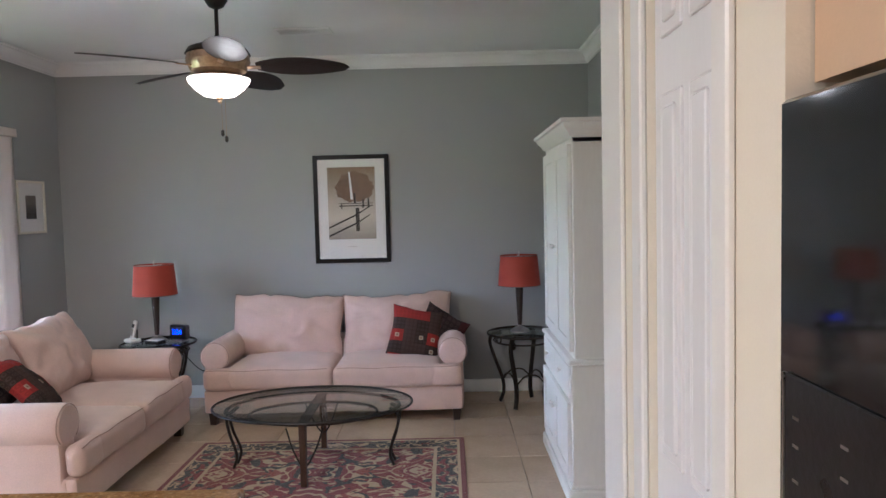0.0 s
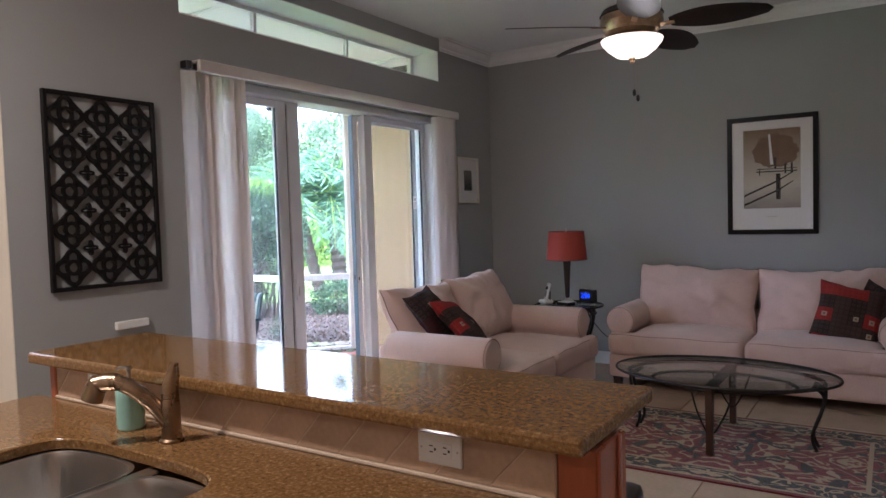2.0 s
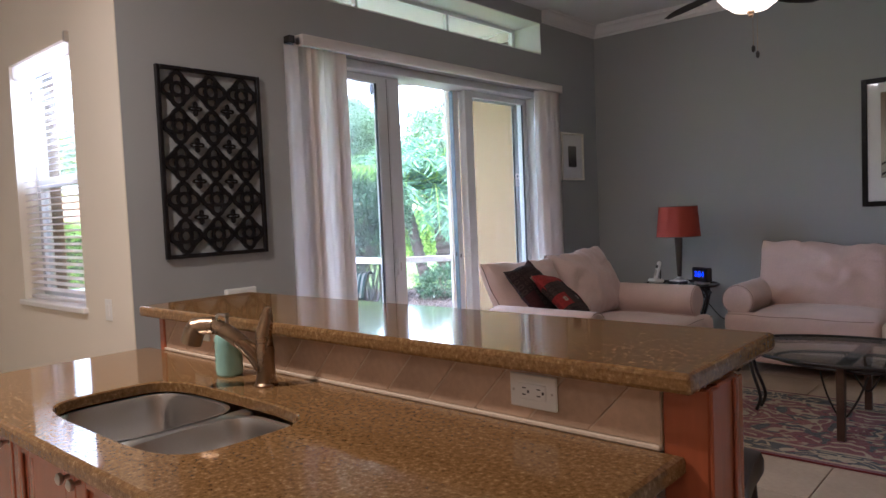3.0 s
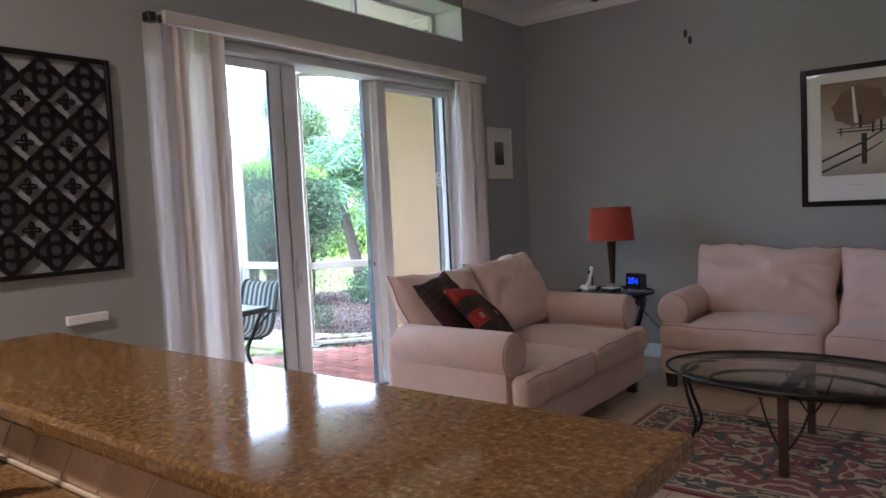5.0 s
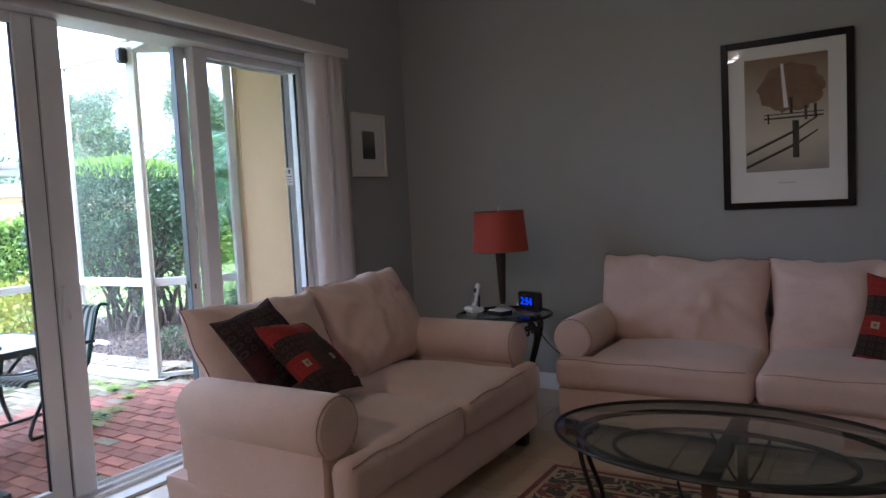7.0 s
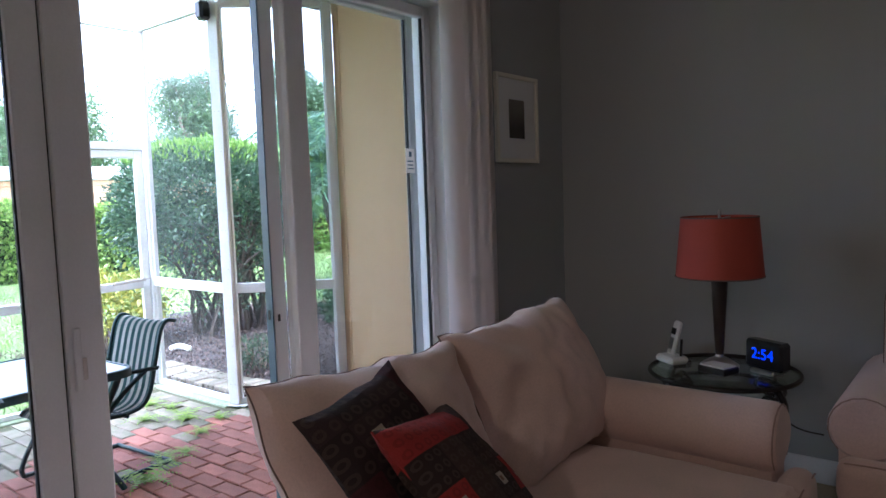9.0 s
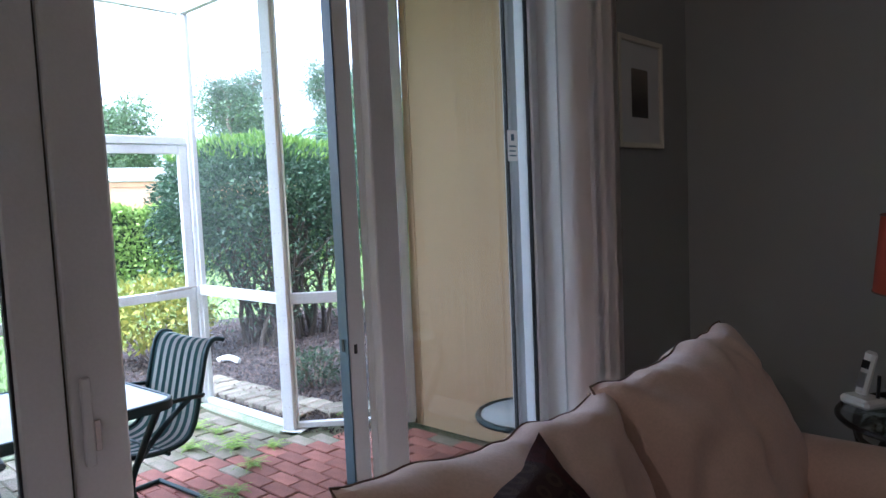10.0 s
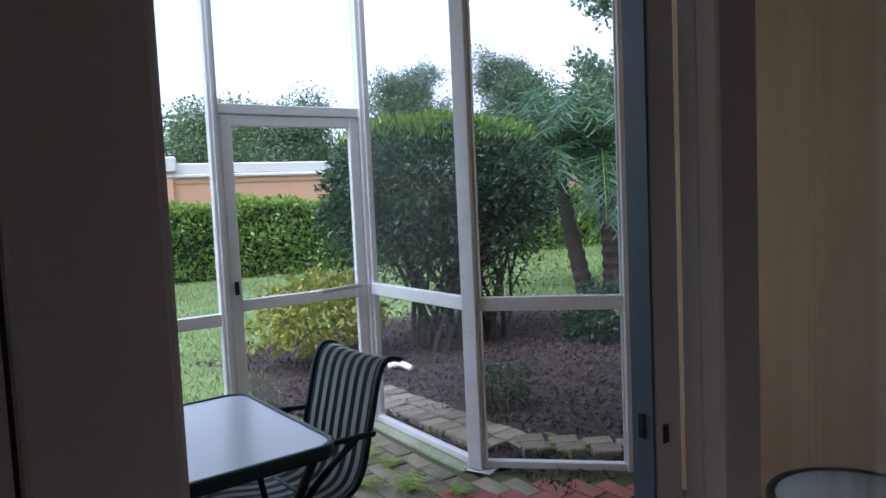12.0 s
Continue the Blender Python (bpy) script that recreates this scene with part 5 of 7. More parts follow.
def printmat(name, low, high, z0, z1, mid=None):
    """A print whose tone runs from its foot to its top."""
    m = mat(name, low, 0.7, vary=0.1)
    n, l, b = nodes_of(m)
    tc, sep, mr, rp, nz = n.new("ShaderNodeTexCoord"), n.new("ShaderNodeSeparateXYZ"), n.new("ShaderNodeMapRange"), n.new("ShaderNodeValToRGB"), n.new("ShaderNodeTexNoise")
    l.new(tc.outputs["Object"], sep.inputs[0])
    nz.inputs["Scale"].default_value = 9
    l.new(tc.outputs["Object"], nz.inputs["Vector"])
    mr.inputs["From Min"].default_value, mr.inputs["From Max"].default_value = z0, z1
    ad = n.new("ShaderNodeMath")
    ad.operation = "MULTIPLY_ADD"
    ad.inputs[1].default_value = 0.10
    l.new(nz.outputs["Fac"], ad.inputs[0])
    l.new(sep.outputs[2], ad.inputs[2])
    l.new(ad.outputs[0], mr.inputs["Value"])
    e = rp.color_ramp.elements
    e[0].color, e[1].color = (*low, 1), (*high, 1)
    if mid:
        x = e.new(mid[0])
        x.color = (*mid[1], 1)
    l.new(mr.outputs[0], rp.inputs["Fac"])
    l.new(rp.outputs["Color"], b.inputs["Base Color"])
    return m


SEPIA = mat("sepia_ink", (0.19, 0.115, 0.065), 0.8, vary=0.55, scale=30, grain=90)
INK = mat("dark_ink", (0.02, 0.016, 0.014), 0.8, vary=0.3)
pw, phh = 0.715, 1.02
pc = framed("framed_print", "black framed sepia print of a snowy fence and round tree", (-0.498, YF, 1.27), 0, pw, phh, 0.04, BLACKF)
part("print", boxes((-0.225, 0.225, -0.0092, -0.0082, 0.225, 0.905)), printmat("snow_print", (0.20, 0.17, 0.13), (0.24, 0.165, 0.09), 0.20, 0.95, (0.38, (0.62, 0.57, 0.48))), pc, "pale sepia snow scene")
bm = bmesh.new()
c = bm.verts.new((0.03, -0.0096, 0.70))
out = []
for i in range(48):
    t = 2 * math.pi * i / 48
    k = 1.08 + 0.05 * math.sin(9 * t) + 0.04 * math.sin(17 * t + 1) + 0.03 * math.sin(23 * t)
    out.append(bm.verts.new((0.03 + 0.165 * k * math.cos(t), -0.0096, 0.695 + (0.155 if math.sin(t) > 0 else 0.11) * k * math.sin(t))))
for i in range(48):
    bm.faces.new((c, out[i], out[(i + 1) % 48]))
part("tree", bm, SEPIA, pc, smooth=False)
part("tree_trunk", boxes((0.022, 0.038, -0.0102, -0.0098, 0.56, 0.66)), INK, pc)
part("sun_ray", prism(bmesh.new(), [(-0.01, 0.60), (0.015, 0.60), (-0.01, 0.86), (-0.025, 0.86)], -0.0104, -0.0100), MATBOARD, pc)
part("far_fence", boxes((-0.12, 0.20, -0.0102, -0.0098, 0.535, 0.545), (-0.12, 0.20, -0.0102, -0.0098, 0.560, 0.566), (0.10, 0.115, -0.0102, -0.0098, 0.52, 0.60), (0.15, 0.165, -0.0102, -0.0098, 0.52, 0.61), (-0.10, -0.09, -0.0102, -0.0098, 0.51, 0.57)), INK, pc)
part("fence_post", boxes((0.035, 0.07, -0.0108, -0.0104, 0.30, 0.52)), INK, pc)
for za in (0.335, 0.415):
    part("fence_rail", prism(bmesh.new(), [(-0.222, za - 0.09), (0.05, za + 0.035), (0.17, za + 0.115), (0.17, za + 0.124), (0.05, za + 0.052), (-0.222, za - 0.072)], -0.0106, -0.0102), INK, pc)
part("caption", boxes((-0.05, 0.05, -0.0090, -0.0082, 0.150, 0.156)), SILVER, pc)
sp = framed("small_picture", "small cream framed picture with a dark print", (XD, 6.445, 1.63), 90, 0.41, 0.465, 0.022, CREAMF)
part("print", boxes((-0.075, 0.075, -0.0092, -0.0082, 0.13, 0.335)), printmat("dark_print", (0.05, 0.04, 0.035), (0.20, 0.17, 0.14), 0.1, 0.36, (0.5, (0.03, 0.028, 0.026))), sp, "dark brown print")

wp = thing("lattice_wall_panel", "black openwork metal wall panel of quatrefoils", "wall decor", (XD, 2.54, 1.175), 90)
PW, PH = 0.64, 1.045
part("frame", boxes((-PW / 2, -PW / 2 + 0.022, -0.03, -0.004, 0, PH), (PW / 2 - 0.022, PW / 2, -0.03, -0.004, 0, PH), (-PW / 2 + 0.022, PW / 2 - 0.022, -0.03, -0.004, 0, 0.022), (-PW / 2 + 0.022, PW / 2 - 0.022, -0.03, -0.004, PH - 0.022, PH), bevel=0.003), BLACKF, wp)
iw, ih = (PW - 0.044) / 3, (PH - 0.044) / 5


def band(pts, w, y0=-0.024, y1=-0.010):
    """A flat strip of width w along a closed or open line in the xz plane."""
    bm = bmesh.new()
    rows = []
    for i, p in enumerate(pts):
        a, c = Vector(pts[max(i - 1, 0)]), Vector(pts[min(i + 1, len(pts) - 1)])
        d = (c - a).normalized()
        nrm = Vector((-d.y, d.x))
        q = Vector(p)
        rows.append([bm.verts.new((*(v), 0)) for v in ()] or [bm.verts.new((q.x + s * nrm.x * w / 2, y, q.y + s * nrm.y * w / 2)) for s, y in ((1, y0), (-1, y0), (-1, y1), (1, y1))])
    for a, c in zip(rows, rows[1:]):
        for k in range(4):
            bm.faces.new((a[k], a[(k + 1) % 4], c[(k + 1) % 4], c[k]))
    bm.faces.new(rows[0][::-1])
    bm.faces.new(rows[-1])
    bmesh.ops.recalc_face_normals(bm, faces=bm.faces)
    return bm


flower = band([((0.030 + 0.036 * abs(math.sin(2 * t)) ** 0.8) * math.cos(t + math.pi / 4) * 1.35, (0.030 + 0.036 * abs(math.sin(2 * t)) ** 0.8) * math.sin(t + math.pi / 4) * 1.35) for t in [2 * math.pi * i / 48 for i in range(49)]], 0.021)
hub = band([(0.034 * math.cos(t), 0.034 * math.sin(t)) for t in [2 * math.pi * i / 20 for i in range(21)]], 0.019)
diamond = [band([(sx * iw / 2 * k / 6, sz * ih / 2 * (1 - k / 6)) for k in range(7)], 0.019, -0.022, -0.012) for sx in (1, -1) for sz in (1, -1)]
first = {}
for i in range(3):
    for j in range(5):
        m = pose(-PW / 2 + 0.022 + iw * (i + 0.5), 0, 0.022 + ih * (j + 0.5))
        for key, bm in (("quatrefoil", flower), ("ring", hub), *[("diamond_bar", d) for d in diamond]):
            if id(bm) in first:
                again(first[id(bm)], m)
            else:
                first[id(bm)] = part(key, bm.copy(), BLACKF, wp, m=m)

star = band([((0.022 + 0.016 * math.cos(4 * t)) * math.cos(t), (0.022 + 0.016 * math.cos(4 * t)) * math.sin(t)) for t in [2 * math.pi * k / 32 for k in range(33)]], 0.010, -0.022, -0.012)
first = None
for i in (1, 2):
    for j in (1, 2, 3, 4):
        m = pose(-PW / 2 + 0.022 + iw * i, 0, 0.022 + ih * j)
        first = again(first, m) if first else part("star", star.copy(), BLACKF, wp, m=m)

# ---- ceiling fan, ceiling vents ----
fan = thing("ceiling_fan", "dark ceiling fan with leaf-shaped blades and a lit bowl", "ceiling fan", (FAN[0], FAN[1], ZC))
ZB = 2.725 - ZC
part("canopy", lathe(bmesh.new(), [(0.075, 0.0), (0.075, -0.02), (0.05, -0.06), (0.02, -0.075)], 24), IRON, fan)
part("downrod", lathe(bmesh.new(), [(0.013, -0.07), (0.013, ZB + 0.13)], 12), IRON, fan)
part("rod_cover", lathe(bmesh.new(), [(0.018, ZB + 0.225), (0.05, ZB + 0.165), (0.055, ZB + 0.15)], 20), IRON, fan)
part("motor_housing", lathe(bmesh.new(), [(0.05, ZB + 0.155), (0.15, ZB + 0.148), (0.20, ZB + 0.11), (0.208, ZB + 0.05), (0.18, ZB - 0.01), (0.12, ZB - 0.03)], 32), BRONZE, fan, "aged bronze housing")
part("housing_band", lathe(bmesh.new(), [(0.155, ZB + 0.151), (0.19, ZB + 0.136), (0.212, ZB + 0.10), (0.202, ZB + 0.094)], 32, cap=False), IRON, fan)
part("light_collar", lathe(bmesh.new(), [(0.12, ZB - 0.03), (0.14, ZB - 0.05), (0.185, ZB - 0.055), (0.185, ZB - 0.068)], 32), BRONZE, fan)
bowl = part("glass_bowl", lathe(bmesh.new(), [(0.205, ZB - 0.062), (0.198, ZB - 0.085), (0.160, ZB - 0.13), (0.105, ZB - 0.172), (0.03, ZB - 0.184)], 36), BULB, fan, "glowing frosted glass bowl")
bowl.visible_shadow = False
part("finial", lathe(bmesh.new(), [(0.022, ZB - 0.18), (0.024, ZB - 0.193), (0.014, ZB - 0.203), (0.016, ZB - 0.213), (0.004, ZB - 0.223)], 14), BRONZE, fan)
bm = bmesh.new()
k = 18
top = []
for i in range(k + 1):
    s = i / k
    w = 0.022 + 0.092 * math.sin(math.pi * min(1, s * 0.93 + 0.05)) ** 0.75 * (1 - 0.25 * s)
    if i == k:
        w = 0.004
    top.append([bm.verts.new((0.25 + 0.62 * s, 1.28 * u * w, -0.012 * s * s + 0.006 * abs(u))) for u in (-1, -0.5, 0, 0.5, 1)])
for a, c in zip(top, top[1:]):
    for j in range(4):
        bm.faces.new((a[j], c[j], c[j + 1], a[j + 1]))
bmesh.ops.solidify(bm, geom=bm.faces[:], thickness=0.008)
BLADEW = mat("dark_carved_blade", (0.022, 0.012, 0.009), 0.45, vary=0.4, scale=10, grain=60, bump=0.6)
arm = boxes((0.16, 0.28, -0.020, 0.020, -0.006, 0.004), bevel=0.003)
for i in range(5):
    m = pose(0, 0, ZB + 0.015, 0, 0, 4 + 72 * i) @ pose(0, 0, 0, -14, 0, 0)
    p = part("blade", bm.copy(), BLADEW, fan, m=m)
    part("blade_iron", arm.copy(), BRONZE, p)
bm.free()
arm.free()
for dx, dz in ((0.02, -0.40), (0.045, -0.44)):
    part("pull_chain", tube(bmesh.new(), [(dx, -0.03, ZB - 0.05), (dx, -0.03, ZB + dz)], 0.0014, 5), BRONZE, fan)
    part("chain_fob", lathe(bmesh.new(), [(0.004, 0.0), (0.011, -0.01), (0.011, -0.035), (0.004, -0.045)], 10, (dx, -0.03, ZB + dz)), IRON, fan)
for at, w, label in (((-0.70, 5.95), 0.44, "white ceiling air grille, closed slats"), ((0.76, 5.10), 0.30, "dark slatted ceiling air vent")):
    v = thing("ceiling_vent", label, "vent", (*at, ZC))
    part("frame", boxes((-w / 2, w / 2, -0.10, -0.08, -0.012, 0), (-w / 2, w / 2, 0.08, 0.10, -0.012, 0), (-w / 2, -w / 2 + 0.02, -0.08, 0.08, -0.012, 0), (w / 2 - 0.02, w / 2, -0.08, 0.08, -0.012, 0), bevel=0.003), CEIL, v)
    part("backing", boxes((-w / 2 + 0.02, w / 2 - 0.02, -0.08, 0.08, -0.003, -0.001)), CEIL if at[0] < 0 else BLACKP, v)
    s = part("slat", boxes((-w / 2 + 0.02, w / 2 - 0.02, -0.008, 0.008, -0.001, 0.001)), CEIL if at[0] < 0 else GASKET, v, m=pose(0, -0.065, -0.007, 30, 0, 0))
    for i in range(1, 8):
        again(s, pose(0, -0.065 + 0.0186 * i, -0.007, 30, 0, 0))


# ---- patio, garden, boundary ----
ZP, ZG = -0.12, -0.17            # patio and lawn levels
P1, P2 = (-5.86, 6.36), (-6.98, 6.35)
P0 = (-5.28, 6.95)               # where the screen meets the wing wall
structure("ground", boxes((-90, 40, -60, 90, ZG - 0.5, ZG)), SOIL, "green lawn soil reaching the horizon", "ground", False)
structure("wall_wing", boxes((-5.20, XO, 7.0, 9.5, ZG, 3.4), (-5.26, -5.20, 6.995, 7.10, ZG, 3.4)), STUCCO, "yellow stucco house wall beside the patio", "wall", False)
structure("wall_outside", boxes((XO - 0.004, XO + 0.003, 2.3, DOOR[0], ZG, 3.4), (XO - 0.004, XO + 0.003, DOOR[1], 7.0, ZG, 3.4), (XO - 0.004, XO + 0.003, DOOR[0], DOOR[1], DOOR[3], TRANSOM[2]),
                             (-6.2, XO, 2.30, 2.306, ZG, NOOKWIN[2]), (-6.2, NOOKWIN[0], 2.30, 2.306, NOOKWIN[2], 3.4), (NOOKWIN[1], XO, 2.30, 2.306, NOOKWIN[2], 3.4),
                             (XO - 0.004, XO + 0.003, 2.3, 3.02, 3.4, 3.4001)), STUCCO, "yellow stucco outer face of the house", "wall", False)
# Eave over the door wall is out of view, deepened to shade the stucco.
structure("roof_soffit", boxes((-5.95, XO - 0.02, 6.72, 11.0, 3.12, 3.30), (XO - 0.85, XO + 0.1, 2.7, 6.72, 3.40, 3.52), (-6.6, -3.0, 2.2, 2.7, 3.40, 3.52)), mat("brown_soffit", (0.20, 0.17, 0.15), 0.8, vary=0.1), "brown roof soffit, with an unseen eave added for shade", "roof", False)
bed = structure("patio", boxes((P2[0] - 0.05, XO - 0.012, 2.31, 6.31, ZG, ZP - 0.012), (-5.77, XO - 0.012, 6.31, 6.995, ZG, ZP - 0.013)), PSAND, "red brick paver patio with mossy joints", "patio", False)
kerb = structure("patio_kerb", boxes((P2[0] - 0.02, P1[0] - 0.02, 6.27, 6.43, ZG, ZP + 0.012), (P2[0] - 0.08, P2[0] + 0.07, 2.31, 6.27, ZG, ZP + 0.012), bevel=0.01), CONC, "mossy concrete kerb under the screen", "kerb", False)

# screen enclosure
se = thing("screen_enclosure", "white aluminium patio screen enclosure with a screen door", "screen enclosure")
ZT = 2.98


def beam(a, c, w=0.05, h=0.05, name="beam", mat_=ALUOUT):
    """A hollow-section bar from a to c, w wide across, h high."""
    a, c = Vector(a), Vector(c)
    d = c - a
    bm = box(bmesh.new(), -w / 2, w / 2, 0, d.length, -h / 2, h / 2, bevel=0.004)
    q = d.to_track_quat("Y", "Z").to_matrix().to_4x4()
    return part(name, bm, mat_, se, m=Matrix.Translation(a) @ q)


def post(x, y, w=0.055, top=ZT, turn=0.0, name="post"):
    p = part(name, boxes((-w / 2, w / 2, -w / 2, w / 2, ZP + 0.012, top), bevel=0.004), ALUOUT, se, m=pose(x, y, 0, 0, 0, turn))
    part("post_fin", boxes((-w / 2 - 0.012, w / 2 + 0.012, -0.008, 0.008, ZP + 0.03, top - 0.03)), ALUOUT, p)
    bm = bmesh.new()
    for i in range(9):
        for s in (-1, 1):
            box(bm, s * 0.018 - 0.004, s * 0.018 + 0.004, -w / 2 - 0.002, -w / 2, 0.05 + 0.3 * i, 0.058 + 0.3 * i)
    part("rivets", bm, SILVER, p)
    return p


post(*P1, 0.085, turn=25)
post(*P2, 0.075)
post(P2[0], 5.36, 0.06)
post(P2[0], 4.05, 0.06)
post(P2[0], 2.40, 0.06)
post(*P0, 0.06, turn=55)
part("foot_plate", boxes((-0.06, 0.10, -0.055, 0.055, ZP, ZP + 0.008), bevel=0.003), ALUOUT, se, m=pose(*P1, 0, 0, 0, 25))
RAIL = 0.80
for z, w, h in ((RAIL, 0.045, 0.075), (ZT, 0.05, 0.10), (ZP + 0.035, 0.045, 0.04)):
    beam((*P2, z), (*P1, z), w, h)
    beam((*P1, z), (*P0, z), w, h)
    beam((P2[0], 5.36, z if z != RAIL else 0.72), (P2[0], 2.4, z if z != RAIL else 0.72), w, h)
beam((P2[0], P2[1], ZT), (P2[0], 5.36, ZT), 0.05, 0.10)
beam((P2[0], P2[1], 1.965), (P2[0], 5.36, 1.965), 0.05, 0.06)
for a in (P2, (P2[0], 4.05), P1):
    beam((*a, ZT), (XO, a[1], ZT + 0.30), 0.05, 0.08, "rafter")
beam((-5.4, 2.4, ZT + 0.14), (-5.4, 6.34, ZT + 0.14), 0.05, 0.05, "purlin")
sdr = part("screen_door", boxes((-0.02, 0.02, 5.40, 5.465, ZP + 0.03, 1.93), bevel=0.004), ALUOUT, se, "framed screen door", m=pose(P2[0], 0, 0))
for row in ((6.24, 6.305, ZP + 0.03, 1.93), (5.465, 6.24, 1.865, 1.93), (5.465, 6.24, 0.755, 0.825), (5.465, 6.24, ZP + 0.03, ZP + 0.12)):
    part("door_rail", boxes((-0.02, 0.02, *row), bevel=0.004), ALUOUT, sdr)
part("door_closer", tube(bmesh.new(), [(0.045, 5.97, 0.82), (0.045, 6.25, 0.833)], 0.014, 10), SILVER, sdr)
part("door_closer_rod", tube(bmesh.new(), [(0.045, 6.25, 0.833), (0.045, 6.31, 0.836)], 0.005, 8), SILVER, sdr)
part("latch", boxes((0.02, 0.035, 5.42, 5.445, 0.86, 0.94), bevel=0.003), BLACKP, sdr)
sb = bpy.data.materials.new("fine_screen_cloth")
sb.use_nodes = True
n, l, b = nodes_of(sb)
tr, df, mx = n.new("ShaderNodeBsdfTransparent"), n.new("ShaderNodeBsdfDiffuse"), n.new("ShaderNodeMixShader")
df.inputs["Color"].default_value = (0.25, 0.26, 0.26, 1)
mx.inputs["Fac"].default_value = 0.10
l.new(tr.outputs[0], mx.inputs[1])
l.new(df.outputs[0], mx.inputs[2])
l.new(mx.outputs[0], n["Material Output"].inputs["Surface"])


def cloth(a, c, z0, z1):
    bm = bmesh.new()
    bm.faces.new([bm.verts.new(p) for p in ((*a, z0), (*c, z0), (*c, z1), (*a, z1))])
    part("screen_cloth", bm, sb, se, "fine grey insect screen").visible_shadow = False


cloth(P2, P1, ZP + 0.05, ZT)
cloth(P1, P0, ZP + 0.05, ZT)
cloth((P2[0], 6.33), (P2[0], 5.38), ZP + 0.05, ZT)
cloth((P2[0], 5.35), (P2[0], 2.4), ZP + 0.05, ZT)
cam_box = thing("patio_speaker", "small dark outdoor speaker under the enclosure beam", "speaker", (P1[0], P1[1] - 0.05, 2.89))
part("speaker_body", boxes((-0.045, 0.045, -0.09, -0.0, -0.07, 0.07), bevel=0.02), BLACKP, cam_box)


# ---- patio furniture ----
def stripes():
    m = mat("striped_sling", (0.7, 0.7, 0.66), 0.7, vary=0.06, grain=300, bump=0.3)
    n, l, b = nodes_of(m)
    tc, sep, ml, fr, gt, mx = n.new("ShaderNodeTexCoord"), n.new("ShaderNodeSeparateXYZ"), n.new("ShaderNodeMath"), n.new("ShaderNodeMath"), n.new("ShaderNodeMath"), n.new("ShaderNodeMix")
    l.new(tc.outputs["Object"], sep.inputs[0])
    ml.operation, fr.operation, gt.operation = "MULTIPLY_ADD", "FRACT", "GREATER_THAN"
    ml.inputs[1].default_value, ml.inputs[2].default_value = 15.5, 0.25
    gt.inputs[1].default_value = 0.48
    l.new(sep.outputs[0], ml.inputs[0])
    l.new(ml.outputs[0], fr.inputs[0])
    l.new(fr.outputs[0], gt.inputs[0])
    mx.data_type = "RGBA"
    l.new(gt.outputs[0], mx.inputs["Factor"])
    ins = [i for i in mx.inputs if i.type == "RGBA"]
    ins[0].default_value, ins[1].default_value = (0.62, 0.66, 0.64, 1), (0.045, 0.13, 0.13, 1)
    l.new([o for o in mx.outputs if o.type == "RGBA"][0], b.inputs["Base Color"])
    return m


STRIPE = stripes()


def sling_chair(at, rz):
    """Faces local -y."""
    ch = thing("patio_chair", "green and white striped sling patio chair with a dark sled frame", "chair", (*at, ZP), rz, group="patio sling chairs")
    prof = curve([(0, -0.30, 0.385), (0, -0.24, 0.415), (0, -0.02, 0.375), (0, 0.14, 0.385), (0, 0.215, 0.46), (0, 0.265, 0.64), (0, 0.315, 0.82), (0, 0.36, 0.875), (0, 0.42, 0.865)], 6)
    bm = bmesh.new()
    rows = [[bm.verts.new((u * 0.235, p.y, p.z - 0.012 * (1 - u * u))) for u in (-1, -0.6, -0.2, 0.2, 0.6, 1)] for p in prof]
    for a, c in zip(rows, rows[1:]):
        for j in range(5):
            bm.faces.new((a[j], a[j + 1], c[j + 1], c[j]))
    bmesh.ops.solidify(bm, geom=bm.faces[:], thickness=0.004)
    part("sling", bm, STRIPE, ch, "striped woven sling")
    for s in (-1, 1):
        part("side_rail", tube(bmesh.new(), [(s * 0.248, p.y, p.z) for p in prof], 0.013, 8), PGREEN, ch)
        part("armrest", tube(bmesh.new(), curve([(s * 0.26, 0.27, 0.60), (s * 0.275, 0.10, 0.615), (s * 0.285, -0.12, 0.62), (s * 0.285, -0.24, 0.605)], 6), 0.017, 8, 0.6), PGREEN, ch)
        part("leg", tube(bmesh.new(), curve([(s * 0.275, 0.18, 0.608), (s * 0.28, 0.02, 0.50), (s * 0.28, -0.14, 0.34), (s * 0.28, -0.28, 0.12), (s * 0.28, -0.30, 0.03), (s * 0.28, -0.22, 0.013), (s * 0.28, 0.30, 0.013)], 7), 0.014, 8), PGREEN, ch)
        part("arm_support", tube(bmesh.new(), curve([(s * 0.28, -0.22, 0.605), (s * 0.275, -0.20, 0.50), (s * 0.25, -0.18, 0.405)], 6), 0.011, 8), PGREEN, ch)
    part("cross_bar", tube(bmesh.new(), [(-0.28, 0.30, 0.013), (0.28, 0.30, 0.013)], 0.013, 8), PGREEN, ch)
    part("cross_bar", tube(bmesh.new(), [(-0.248, -0.28, 0.385), (0.248, -0.28, 0.385)], 0.011, 8), PGREEN, ch)
    part("cross_bar", tube(bmesh.new(), [(-0.27, 0.05, 0.36), (0.27, 0.05, 0.36)], 0.011, 8), PGREEN, ch)
    return ch


c1 = sling_chair((-5.43, 5.08), 5)
copy_thing(c1, pose(-6.19, 4.31, ZP, 0, 0, 91))
copy_thing(c1, pose(-4.52, 3.92, ZP, 0, 0, -90))
pt = thing("patio_table", "rectangular frosted glass patio table with a dark green rim", "table", (-5.37, 4.40, ZP), 3)
TW, TL, TH = 0.45, 0.71, 0.69


